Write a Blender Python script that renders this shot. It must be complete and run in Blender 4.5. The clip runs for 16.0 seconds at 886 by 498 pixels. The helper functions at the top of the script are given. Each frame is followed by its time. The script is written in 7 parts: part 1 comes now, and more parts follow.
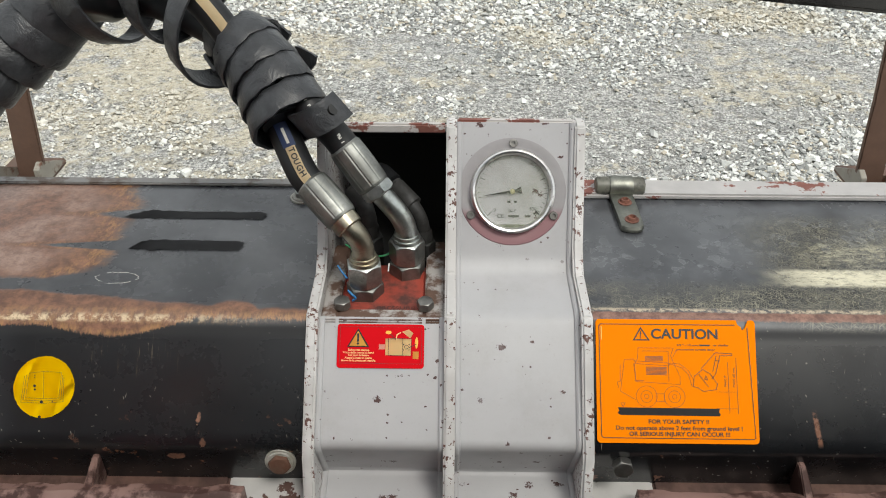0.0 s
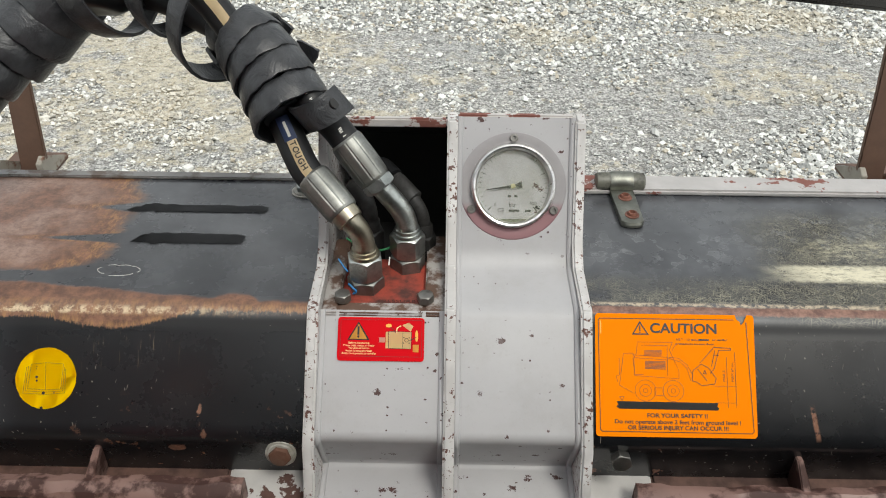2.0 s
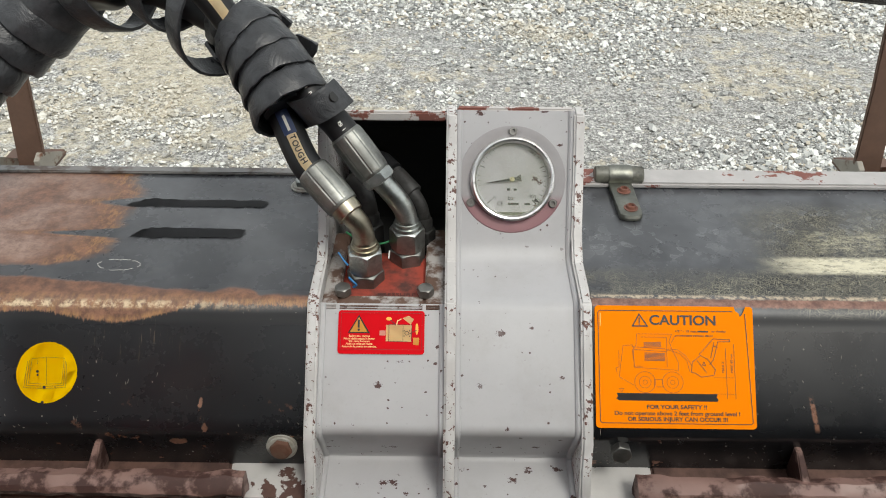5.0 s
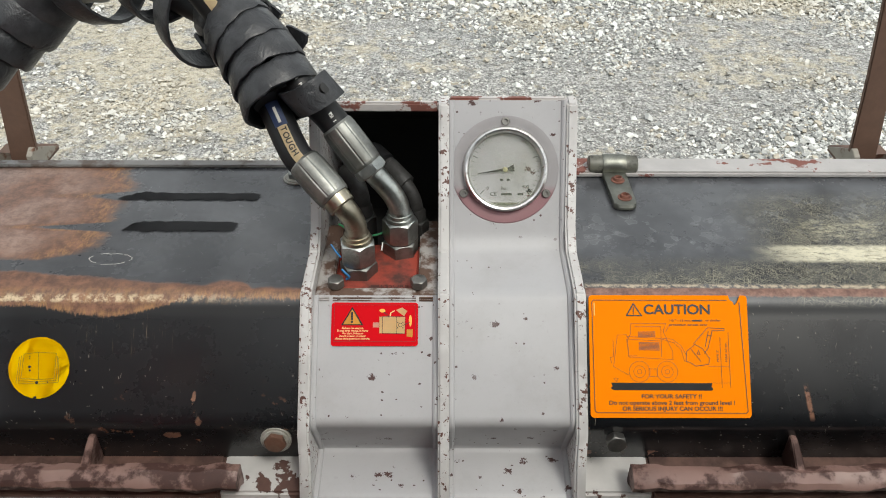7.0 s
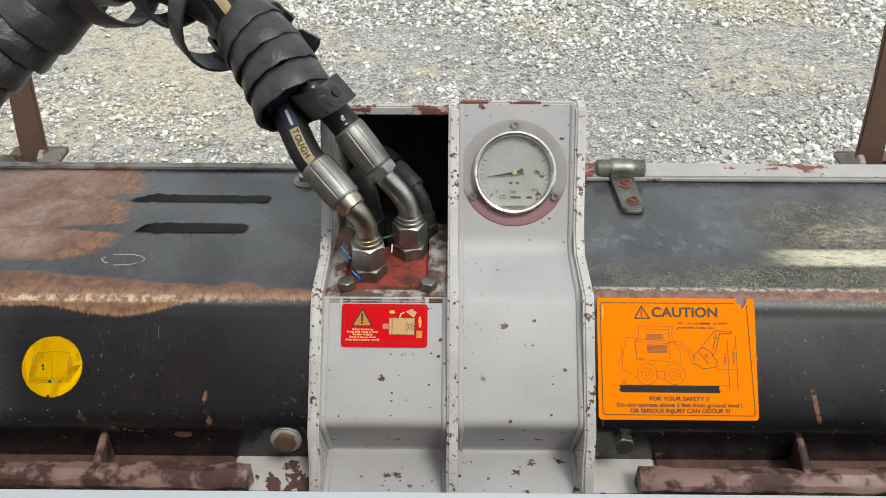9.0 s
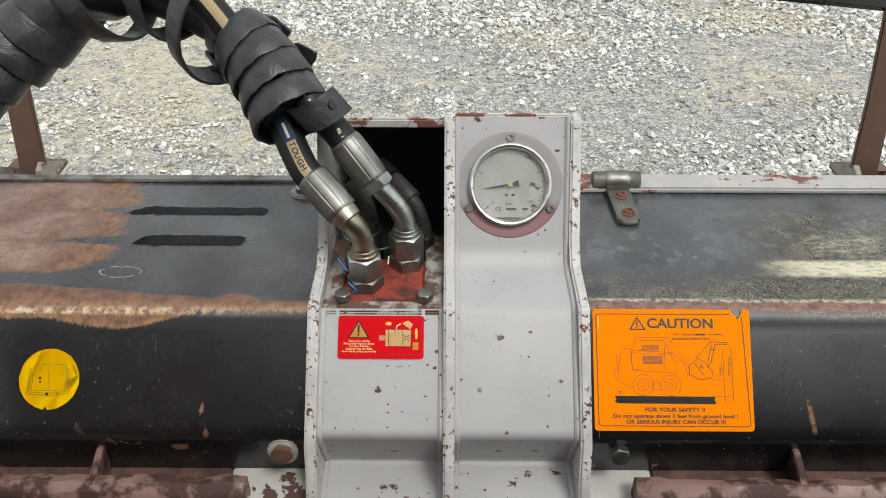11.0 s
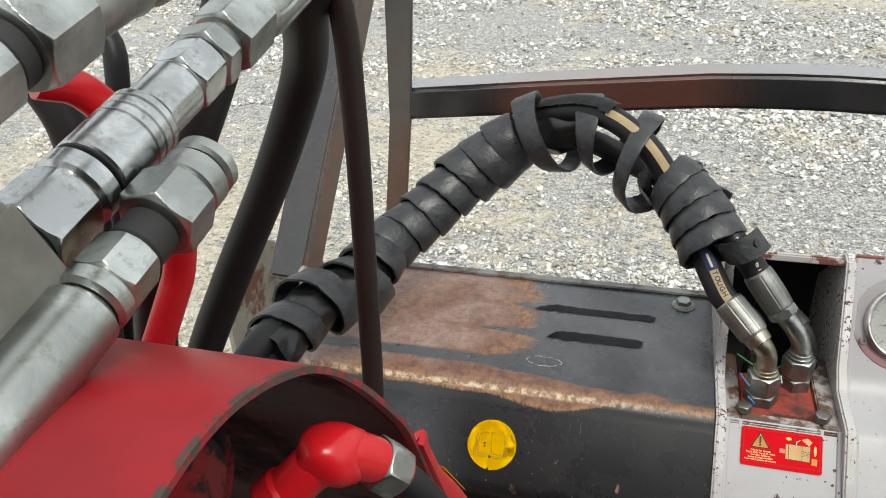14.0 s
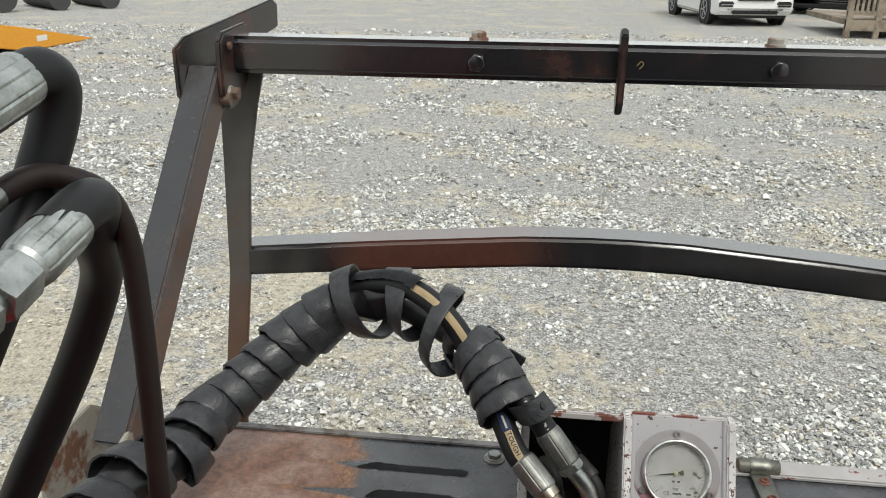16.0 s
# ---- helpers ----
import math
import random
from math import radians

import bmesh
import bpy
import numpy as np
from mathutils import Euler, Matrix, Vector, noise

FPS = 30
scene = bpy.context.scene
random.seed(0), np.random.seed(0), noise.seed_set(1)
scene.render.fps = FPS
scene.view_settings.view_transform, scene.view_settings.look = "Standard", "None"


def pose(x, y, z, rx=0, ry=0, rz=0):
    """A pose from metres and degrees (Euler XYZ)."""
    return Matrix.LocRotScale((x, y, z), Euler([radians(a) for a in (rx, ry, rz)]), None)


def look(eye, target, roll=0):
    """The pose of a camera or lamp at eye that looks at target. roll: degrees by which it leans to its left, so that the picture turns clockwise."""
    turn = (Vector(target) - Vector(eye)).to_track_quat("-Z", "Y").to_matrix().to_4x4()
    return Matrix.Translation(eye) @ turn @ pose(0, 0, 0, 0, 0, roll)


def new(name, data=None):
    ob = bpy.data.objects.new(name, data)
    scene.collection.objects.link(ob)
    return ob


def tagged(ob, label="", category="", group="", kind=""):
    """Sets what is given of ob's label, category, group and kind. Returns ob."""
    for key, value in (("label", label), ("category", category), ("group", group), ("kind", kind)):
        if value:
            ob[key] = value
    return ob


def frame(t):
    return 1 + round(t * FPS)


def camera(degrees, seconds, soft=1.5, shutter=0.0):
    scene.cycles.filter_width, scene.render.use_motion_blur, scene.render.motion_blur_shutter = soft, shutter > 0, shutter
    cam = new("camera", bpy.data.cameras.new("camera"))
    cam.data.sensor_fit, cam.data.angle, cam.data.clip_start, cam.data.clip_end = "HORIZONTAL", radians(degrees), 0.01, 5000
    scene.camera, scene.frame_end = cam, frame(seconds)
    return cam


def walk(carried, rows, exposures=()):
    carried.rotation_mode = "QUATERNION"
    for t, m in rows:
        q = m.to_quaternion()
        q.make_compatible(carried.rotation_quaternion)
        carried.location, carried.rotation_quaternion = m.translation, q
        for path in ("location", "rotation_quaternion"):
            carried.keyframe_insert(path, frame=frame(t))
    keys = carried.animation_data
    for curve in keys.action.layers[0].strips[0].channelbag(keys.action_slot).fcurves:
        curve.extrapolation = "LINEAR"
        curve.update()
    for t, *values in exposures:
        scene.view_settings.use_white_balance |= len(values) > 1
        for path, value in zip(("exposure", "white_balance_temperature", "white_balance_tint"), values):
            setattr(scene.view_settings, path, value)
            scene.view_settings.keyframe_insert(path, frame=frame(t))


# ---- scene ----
cam = camera(58.6, 16.0, soft=1.0)
PATH = [
    (0, (-0.079, -0.809, 1.591), (-0.088, 0.829, 0.444), 0.4),
    (0.5, (-0.079, -0.812, 1.591), (-0.09, 0.826, 0.444), 0.5),
    (1, (-0.079, -0.815, 1.592), (-0.091, 0.822, 0.443), 0.5),
    (1.5, (-0.08, -0.813, 1.588), (-0.092, 0.822, 0.437), 0.6),
    (2, (-0.078, -0.815, 1.589), (-0.09, 0.821, 0.438), 0.6),
    (2.5, (-0.079, -0.815, 1.584), (-0.091, 0.821, 0.433), 0.6),
    (3, (-0.08, -0.817, 1.588), (-0.092, 0.821, 0.441), 0.5),
    (5.5, (-0.081, -0.82, 1.584), (-0.084, 0.808, 0.422), 0.5),
    (6, (-0.076, -0.817, 1.579), (-0.078, 0.805, 0.409), 0.4),
    (6.5, (-0.079, -0.817, 1.577), (-0.079, 0.802, 0.402), 0.3),
    (7, (-0.075, -0.817, 1.583), (-0.075, 0.804, 0.41), 0.1),
    (7.5, (-0.077, -0.822, 1.583), (-0.079, 0.801, 0.415), -0.0),
    (8, (-0.078, -0.822, 1.582), (-0.081, 0.805, 0.419), -0.0),
    (8.5, (-0.079, -0.822, 1.582), (-0.085, 0.806, 0.421), 0.0),
    (9, (-0.082, -0.826, 1.584), (-0.091, 0.803, 0.424), 0.2),
    (11.5, (-0.078, -0.828, 1.588), (-0.085, 0.817, 0.451), 0.1),
    (12, (-0.085, -0.829, 1.588), (-0.13, 0.816, 0.451), -0.5),
    (12.5, (-0.126, -0.84, 1.596), (-0.255, 0.804, 0.464), -1.5),
    (13, (-0.1996, -0.8711, 1.6278), (-0.4485, 0.7729, 0.5164), -2.80),
    (13.5, (-0.2923, -0.9337, 1.6845), (-0.6857, 0.7071, 0.6107), -3.78),
    (14, (-0.3434, -0.9805, 1.7344), (-0.8415, 0.6890, 0.7522), -2.94),
    (14.5, (-0.3623, -1.0110, 1.7791), (-0.8791, 0.7174, 0.9157), -1.42),
    (15, (-0.3389, -1.0223, 1.8335), (-0.8194, 0.7679, 1.0824), -0.68),
    (15.5, (-0.3010, -1.0243, 1.8487), (-0.6758, 0.8077, 1.1392), 0.19),
    (16, (-0.2379, -1.0147, 1.8404), (-0.4546, 0.8407, 1.1258), 0.56),
]
walk(cam, [(t, look(eye, target, roll)) for t, eye, target, roll in PATH], [(t, stops, 6500, 6) for t, stops in ((0.0, 0.13), (12.5, 0.14), (13.0, 0.20), (13.5, 0.36), (14.0, 0.30), (14.5, 0.16), (15.0, 0.08), (16.0, 0.0))])

# ---- world and light ----
world = bpy.data.worlds.new("overcast_sky")
scene.world = world
world.use_nodes = True
wn = world.node_tree
sky = wn.nodes.new("ShaderNodeTexSky")
sky.sky_type, sky.sun_disc = "NISHITA", False
sky.sun_elevation, sky.sun_rotation = radians(58), radians(143)
sky.air_density, sky.dust_density, sky.ozone_density = 1.0, 4.0, 1.0
soft_sky = wn.nodes.new("ShaderNodeMix")
soft_sky.data_type = "RGBA"
soft_sky.inputs[0].default_value = 0.62
wn.links.new(sky.outputs[0], soft_sky.inputs[6])
soft_sky.inputs[7].default_value = (10.0, 10.0, 9.8, 1)
wn.links.new(soft_sky.outputs[2], wn.nodes["Background"].inputs[0])
wn.nodes["Background"].inputs[1].default_value = 0.128
sun = new("sun", bpy.data.lights.new("sun", "SUN"))
sun.data.energy, sun.data.angle, sun.data.color = 1.6, radians(16), (1.0, 0.97, 0.92)
sun.matrix_world = look((3, -4, 8), (0, 0, 0))

# ---- mesh helpers ----
def smooth(me, angle=0.6):
    me.polygons.foreach_set("use_smooth", [True] * len(me.polygons))
    me.set_sharp_from_angle(angle=angle)


def thing(name, at, label, category, group="", kind=""):
    ob = new(name)
    ob.location = at
    ob.empty_display_size = 0.05
    bpy.context.view_layer.update()
    return tagged(ob, label, category, group, kind)


def adopt(ob, parent):
    if parent is not None:
        ob.parent = parent
        top = parent
        m = Matrix.Translation((0, 0, 0))
        while top is not None:
            m = top.matrix_basis.copy() if top.parent is None else m
            top = top.parent
        ob.matrix_parent_inverse = (m if parent.parent is None else Matrix.Identity(4)).inverted()
    return ob


def part(name, bm, material, parent, label="", angle=0.6):
    me = bpy.data.meshes.new(name)
    bmesh.ops.recalc_face_normals(bm, faces=bm.faces[:])
    bm.to_mesh(me)
    bm.free()
    me.materials.append(material)
    smooth(me, angle)
    ob = adopt(new(name, me), parent)
    return tagged(ob, label)


def bevelled(bm, width, segments=2, angle=0.5):
    es = [e for e in bm.edges if len(e.link_faces) == 2 and e.calc_face_angle(0) > angle]
    bmesh.ops.bevel(bm, geom=es, offset=width, segments=segments, affect="EDGES", clamp_overlap=True)
    return bm


def box(lo, hi, bevel=0.0, bm=None):
    bm2 = bmesh.new()
    bmesh.ops.create_cube(bm2, size=1)
    for v in bm2.verts:
        v.co = Vector([lo[i] + (v.co[i] + 0.5) * (hi[i] - lo[i]) for i in range(3)])
    if bevel:
        bevelled(bm2, bevel)
    return bm2


def turned(bm, m):
    bmesh.ops.transform(bm, matrix=m, verts=bm.verts[:])
    return bm


def join(*bms):
    out = bms[0]
    for b in bms[1:]:
        me = bpy.data.meshes.new("tmp")
        b.to_mesh(me)
        b.free()
        out.from_mesh(me)
        bpy.data.meshes.remove(me)
    return out


def prism(poly, x0, x1, bevel=0.0, segments=2, cuts=0):
    """A closed outline of (y, z) carried along x."""
    bm = bmesh.new()
    n = max(1, cuts + 1)
    rings = []
    for k in range(n + 1):
        x = x0 + (x1 - x0) * k / n
        rings.append([bm.verts.new((x, y, z)) for y, z in poly])
    for a, b in zip(rings, rings[1:]):
        for i in range(len(poly)):
            j = (i + 1) % len(poly)
            bm.faces.new((a[i], a[j], b[j], b[i]))
    bm.faces.new(rings[0])
    bm.faces.new(rings[-1][::-1])
    bmesh.ops.recalc_face_normals(bm, faces=bm.faces[:])
    if bevel:
        bevelled(bm, bevel, segments)
    return bm


def rounded(poly, r, steps=4):
    """The open line of (y, z) with its inner corners rounded."""
    out = [poly[0]]
    for p, q, s in zip(poly, poly[1:], poly[2:]):
        p, q, s = Vector(p), Vector(q), Vector(s)
        a, b = (p - q), (s - q)
        k = min(r, a.length * 0.45, b.length * 0.45)
        a, b = q + a.normalized() * k, q + b.normalized() * k
        for i in range(steps + 1):
            t = i / steps
            out.append(tuple((1 - t) ** 2 * a + 2 * t * (1 - t) * q + t * t * b))
    out.append(poly[-1])
    return out


def sheet(line, thick, x0, x1, cuts=0):
    """A bent sheet of steel: an open line of (y, z) made thick downwards and carried along x."""
    pts = [Vector(p) for p in line]
    low = []
    for i, p in enumerate(pts):
        a = pts[max(0, i - 1)]
        b = pts[min(len(pts) - 1, i + 1)]
        d = (b - a).normalized()
        low.append((p.x + d.y * -thick, p.y + d.x * thick))
    if (low[0][1] - pts[0].y) > 0:
        low = [(2 * p.x - q[0], 2 * p.y - q[1]) for p, q in zip(pts, low)]
    return prism([tuple(p) for p in pts] + low[::-1], x0, x1, cuts=cuts)


def frames_along(path):
    pts = [Vector(p) for p in path]
    tans = [(pts[min(i + 1, len(pts) - 1)] - pts[max(i - 1, 0)]).normalized() for i in range(len(pts))]
    up = Vector((0, 0, 1)) if abs(tans[0].z) < 0.9 else Vector((0, 1, 0))
    u = tans[0].cross(up).normalized()
    out = []
    for p, t in zip(pts, tans):
        u = (u - t * u.dot(t)).normalized()
        out.append((p, t, u, t.cross(u)))
    return out


def spline(points, per=8):
    """A smooth line through the points."""
    p = [Vector(q) for q in points]
    p = [2 * p[0] - p[1]] + p + [2 * p[-1] - p[-2]]
    out = []
    for a, b, c, d in zip(p, p[1:], p[2:], p[3:]):
        for i in range(per):
            t = i / per
            out.append(0.5 * ((2 * b) + (c - a) * t + (2 * a - 5 * b + 4 * c - d) * t * t + (3 * b - a - 3 * c + d) * t ** 3))
    out.append(p[-2])
    return out


def even(path, step):
    pts = [Vector(q) for q in path]
    out, need = [pts[0]], step
    for a, b in zip(pts, pts[1:]):
        n = (b - a).length
        while n >= need:
            a = a + (b - a).normalized() * need
            out.append(a)
            n = (b - a).length
            need = step
        need -= n
    return out


def tube(path, radius, sides=20, caps=True):
    bm = bmesh.new()
    fr = frames_along(path)
    rings = []
    for i, (p, t, u, v) in enumerate(fr):
        r = radius(i / (len(fr) - 1)) if callable(radius) else radius
        rings.append([bm.verts.new(p + (u * math.cos(a) + v * math.sin(a)) * r) for a in [2 * math.pi * k / sides for k in range(sides)]])
    for a, b in zip(rings, rings[1:]):
        for k in range(sides):
            bm.faces.new((a[k], a[(k + 1) % sides], b[(k + 1) % sides], b[k]))
    if caps:
        bm.faces.new(rings[0][::-1])
        bm.faces.new(rings[-1])
    return bm


def lathe(origin, axis, profile, sides=32, spin=0.0):
    """A turned body: (distance along the axis, radius) pairs."""
    o, d = Vector(origin), Vector(axis).normalized()
    u = d.cross(Vector((0, 0, 1)) if abs(d.z) < 0.9 else Vector((0, 1, 0))).normalized()
    v = d.cross(u)
    bm = bmesh.new()
    rings = []
    for s, r in profile:
        rings.append([bm.verts.new(o + d * s + (u * math.cos(a) + v * math.sin(a)) * max(r, 1e-5)) for a in [spin + 2 * math.pi * k / sides for k in range(sides)]])
    for a, b in zip(rings, rings[1:]):
        for k in range(sides):
            bm.faces.new((a[k], a[(k + 1) % sides], b[(k + 1) % sides], b[k]))
    bm.faces.new(rings[0][::-1])
    bm.faces.new(rings[-1])
    return bm


def hexagon(origin, axis, s0, s1, flats, spin=0.0, chamfer=0.12):
    """A hexagonal body whose ends are turned off to a cone, as on a real nut."""
    o, d = Vector(origin), Vector(axis).normalized()
    u = d.cross(Vector((0, 0, 1)) if abs(d.z) < 0.9 else Vector((0, 1, 0))).normalized()
    v = d.cross(u)
    half = flats / 2
    step = min(flats * 0.075, (s1 - s0) * 0.3)
    rows = [(s0, 0.93)] + [(s0 + step * (0.05 + 0.95 * i / 6), 0.955 + 0.205 * i / 6) for i in range(7)]
    rows += [(s0 + s1 - a, k) for a, k in rows[::-1]]
    bm = bmesh.new()
    rings = []
    for a, cone in rows:
        ring_now = []
        for k in range(72):
            t = 2 * math.pi * k / 72
            off = (t + math.pi / 6) % (math.pi / 3) - math.pi / 6
            r = half * min(cone, min(1.0 / math.cos(off), 1.172))
            t += spin
            ring_now.append(bm.verts.new(o + d * a + (u * math.cos(t) + v * math.sin(t)) * r))
        rings.append(ring_now)
    for a, b in zip(rings, rings[1:]):
        for k in range(72):
            bm.faces.new((a[k], a[(k + 1) % 72], b[(k + 1) % 72], b[k]))
    bm.faces.new(rings[0][::-1])
    bm.faces.new(rings[-1])
    return bm


def strip_wrap(path, radius, pitch, width, thick, turns_from=0.0, rough=0.004, seed=1, sides=28, spread=None, turn_out=1):
    """A flat strap wound round a line: its far edge lies on the turn before it."""
    rnd = random.Random(seed)
    fr = frames_along(even(path, 0.003))
    n_len = len(fr) * 0.003
    bm = bmesh.new()
    rows = []
    s, a, k = turns_from, 0.0, 0
    waves = [(rnd.uniform(2, 5), rnd.uniform(0, 6.28)) for _ in range(3)]
    wob, lean = 0.0, 0.0
    while s < n_len - width(s) * 0.5 - 0.004:
        if k % sides == 0:
            wob = rnd.uniform(-1, 1) * rough
            lean = rnd.uniform(-0.25, 0.25)
        row = []
        for j, (off, out) in enumerate(((-0.5, 0.0), (-0.5, 0.85), (-0.40, 1.15), (0.40, 1.15), (0.5, 0.85), (0.5, 0.0), (0.25, 0.25), (-0.25, 0.25))):
            q = s + off * width(s) + lean * width(s) * 0.4 * math.sin(a)
            q = min(max(q, 0), n_len - 0.004)
            p, t, u, v = fr[int(q / 0.003)]
            r = radius(s) + wob * 0.5 + 0.6 * rough * sum(math.sin(w * a * 0.37 + f) for w, f in waves) / 3
            sx, sy = spread(s) if spread else (1.0, 1.0)
            r2 = r + out * thick + (0.5 + off * turn_out) * thick * 1.2
            row.append(bm.verts.new(p + (u * math.cos(a) * sx + v * math.sin(a) * sy) * r2))
        rows.append(row)
        a += 2 * math.pi / sides
        s += pitch(s) / sides
        k += 1
    for p, q in zip(rows, rows[1:]):
        for j in range(8):
            bm.faces.new((p[j], p[(j + 1) % 8], q[(j + 1) % 8], q[j]))
    bm.faces.new(rows[0])
    bm.faces.new(rows[-1][::-1])
    return bm


def bezier(p0, t0, p1, t1, n=14):
    out = []
    for i in range(n + 1):
        t = i / n
        out.append((1 - t) ** 3 * p0 + 3 * t * (1 - t) ** 2 * (p0 + t0) + 3 * t * t * (1 - t) * (p1 - t1) + t ** 3 * p1)
    return out


def words(name, text, size, m, material, parent, label="", bold=0.0, align="CENTER", width=0.0):
    cu = bpy.data.curves.new(name, "FONT")
    cu.body, cu.size, cu.align_x, cu.align_y, cu.extrude, cu.offset = text, size, align, "CENTER", 0.0001, bold
    tmp = new(name + "_tmp", cu)
    bpy.context.view_layer.update()
    me = bpy.data.meshes.new_from_object(tmp.evaluated_get(bpy.context.evaluated_depsgraph_get()))
    bpy.data.objects.remove(tmp)
    if width:
        xs = [v.co.x for v in me.vertices]
        me.transform(Matrix.Diagonal((width / (max(xs) - min(xs)), 1, 1, 1)))
    me.transform(m)
    me.materials.clear()
    me.materials.append(material)
    me.polygons.foreach_set("use_smooth", [False] * len(me.polygons))
    ob = adopt(new(name, me), parent)
    return tagged(ob, label)


# ---- materials ----
class Mat:
    """A node material written in short steps."""

    def __init__(self, name, rough=0.5, metal=0.0):
        self.m = bpy.data.materials.new(name)
        self.m.use_nodes = True
        self.t = self.m.node_tree
        self.b = self.t.nodes["Principled BSDF"]
        self.b.inputs["Roughness"].default_value = rough
        self.b.inputs["Metallic"].default_value = metal
        tc = self.t.nodes.new("ShaderNodeTexCoord")
        self.co = tc.outputs["Object"]

    def put(self, socket, value):
        if isinstance(value, (int, float)):
            socket.default_value = value
        elif isinstance(value, tuple):
            socket.default_value = value if len(value) == len(socket.default_value) else (*value, 1)
        else:
            self.t.links.new(value, socket)

    def scaled(self, sx, sy, sz, co=None, turn=(0, 0, 0), move=(0, 0, 0)):
        src = co or self.co
        if any(turn):
            r = self.t.nodes.new("ShaderNodeMapping")
            self.put(r.inputs[0], src)
            r.inputs["Rotation"].default_value = turn
            src = r.outputs[0]
        n = self.t.nodes.new("ShaderNodeMapping")
        self.put(n.inputs[0], src)
        n.inputs["Scale"].default_value = (sx, sy, sz)
        n.inputs["Location"].default_value = move
        return n.outputs[0]

    def noise(self, scale, detail=5.0, rough=0.55, co=None, warp=0.0):
        n = self.t.nodes.new("ShaderNodeTexNoise")
        self.put(n.inputs["Vector"], co or self.co)
        n.inputs["Scale"].default_value, n.inputs["Detail"].default_value = scale, detail
        n.inputs["Roughness"].default_value, n.inputs["Distortion"].default_value = rough, warp
        return n.outputs[0]

    def cells(self, scale, co=None, feature="F1", out="Distance"):
        n = self.t.nodes.new("ShaderNodeTexVoronoi")
        n.feature = feature
        self.put(n.inputs["Vector"], co or self.co)
        n.inputs["Scale"].default_value = scale
        return n.outputs[out]

    def warped(self, scale, amount):
        """The coordinates, pushed about by noise."""
        n = self.t.nodes.new("ShaderNodeTexNoise")
        self.put(n.inputs["Vector"], self.co)
        n.inputs["Scale"].default_value, n.inputs["Detail"].default_value = scale, 4.0
        v = self.t.nodes.new("ShaderNodeVectorMath")
        v.operation = "MULTIPLY_ADD"
        self.put(v.inputs[0], n.outputs["Color"])
        v.inputs[1].default_value = (amount,) * 3
        self.put(v.inputs[2], self.co)
        return v.outputs[0]

    def math(self, op, a, b=0.0):
        n = self.t.nodes.new("ShaderNodeMath")
        n.operation = op
        self.put(n.inputs[0], a)
        self.put(n.inputs[1], b)
        return n.outputs[0]

    def step(self, value, lo, hi, to0=0.0, to1=1.0):
        n = self.t.nodes.new("ShaderNodeMapRange")
        n.interpolation_type = "SMOOTHSTEP"
        self.put(n.inputs[0], value)
        for i, v in enumerate((lo, hi, to0, to1)):
            n.inputs[i + 1].default_value = v
        return n.outputs[0]

    def mix(self, f, a, b):
        n = self.t.nodes.new("ShaderNodeMix")
        n.data_type = "RGBA"
        self.put(n.inputs[0], f)
        self.put(n.inputs[6], a)
        self.put(n.inputs[7], b)
        return n.outputs[2]

    def axis(self, k, co=None):
        n = self.t.nodes.new("ShaderNodeSeparateXYZ")
        self.put(n.inputs[0], co or self.co)
        return n.outputs[k]

    def bump(self, height, strength, distance=0.002):
        n = self.t.nodes.new("ShaderNodeBump")
        n.inputs["Strength"].default_value, n.inputs["Distance"].default_value = strength, distance
        self.put(n.inputs["Height"], height)
        self.put(self.b.inputs["Normal"], n.outputs[0])

    def set(self, **kw):
        for k, v in kw.items():
            self.put(self.b.inputs[{"color": "Base Color", "rough": "Roughness", "metal": "Metallic", "coat": "Coat Weight", "spec": "Specular IOR Level", "glass": "Transmission Weight", "ior": "IOR", "alpha": "Alpha"}[k]], v)
        return self


def worn(name, base, dark, rough, metal=0.0, grain=90.0, depth=0.15, spread=(0.35, 0.7)):
    k = Mat(name, rough, metal)
    n1 = k.noise(grain, 6)
    n2 = k.noise(grain / 12, 4)
    k.set(color=k.mix(k.step(k.math("ADD", k.math("MULTIPLY", n1, 0.5), k.math("MULTIPLY", n2, 0.5)), *spread), dark, base))
    k.set(rough=k.step(n2, 0.3, 0.7, rough * 0.8, min(1, rough * 1.25)))
    k.bump(n1, depth, 0.001)
    return k.m


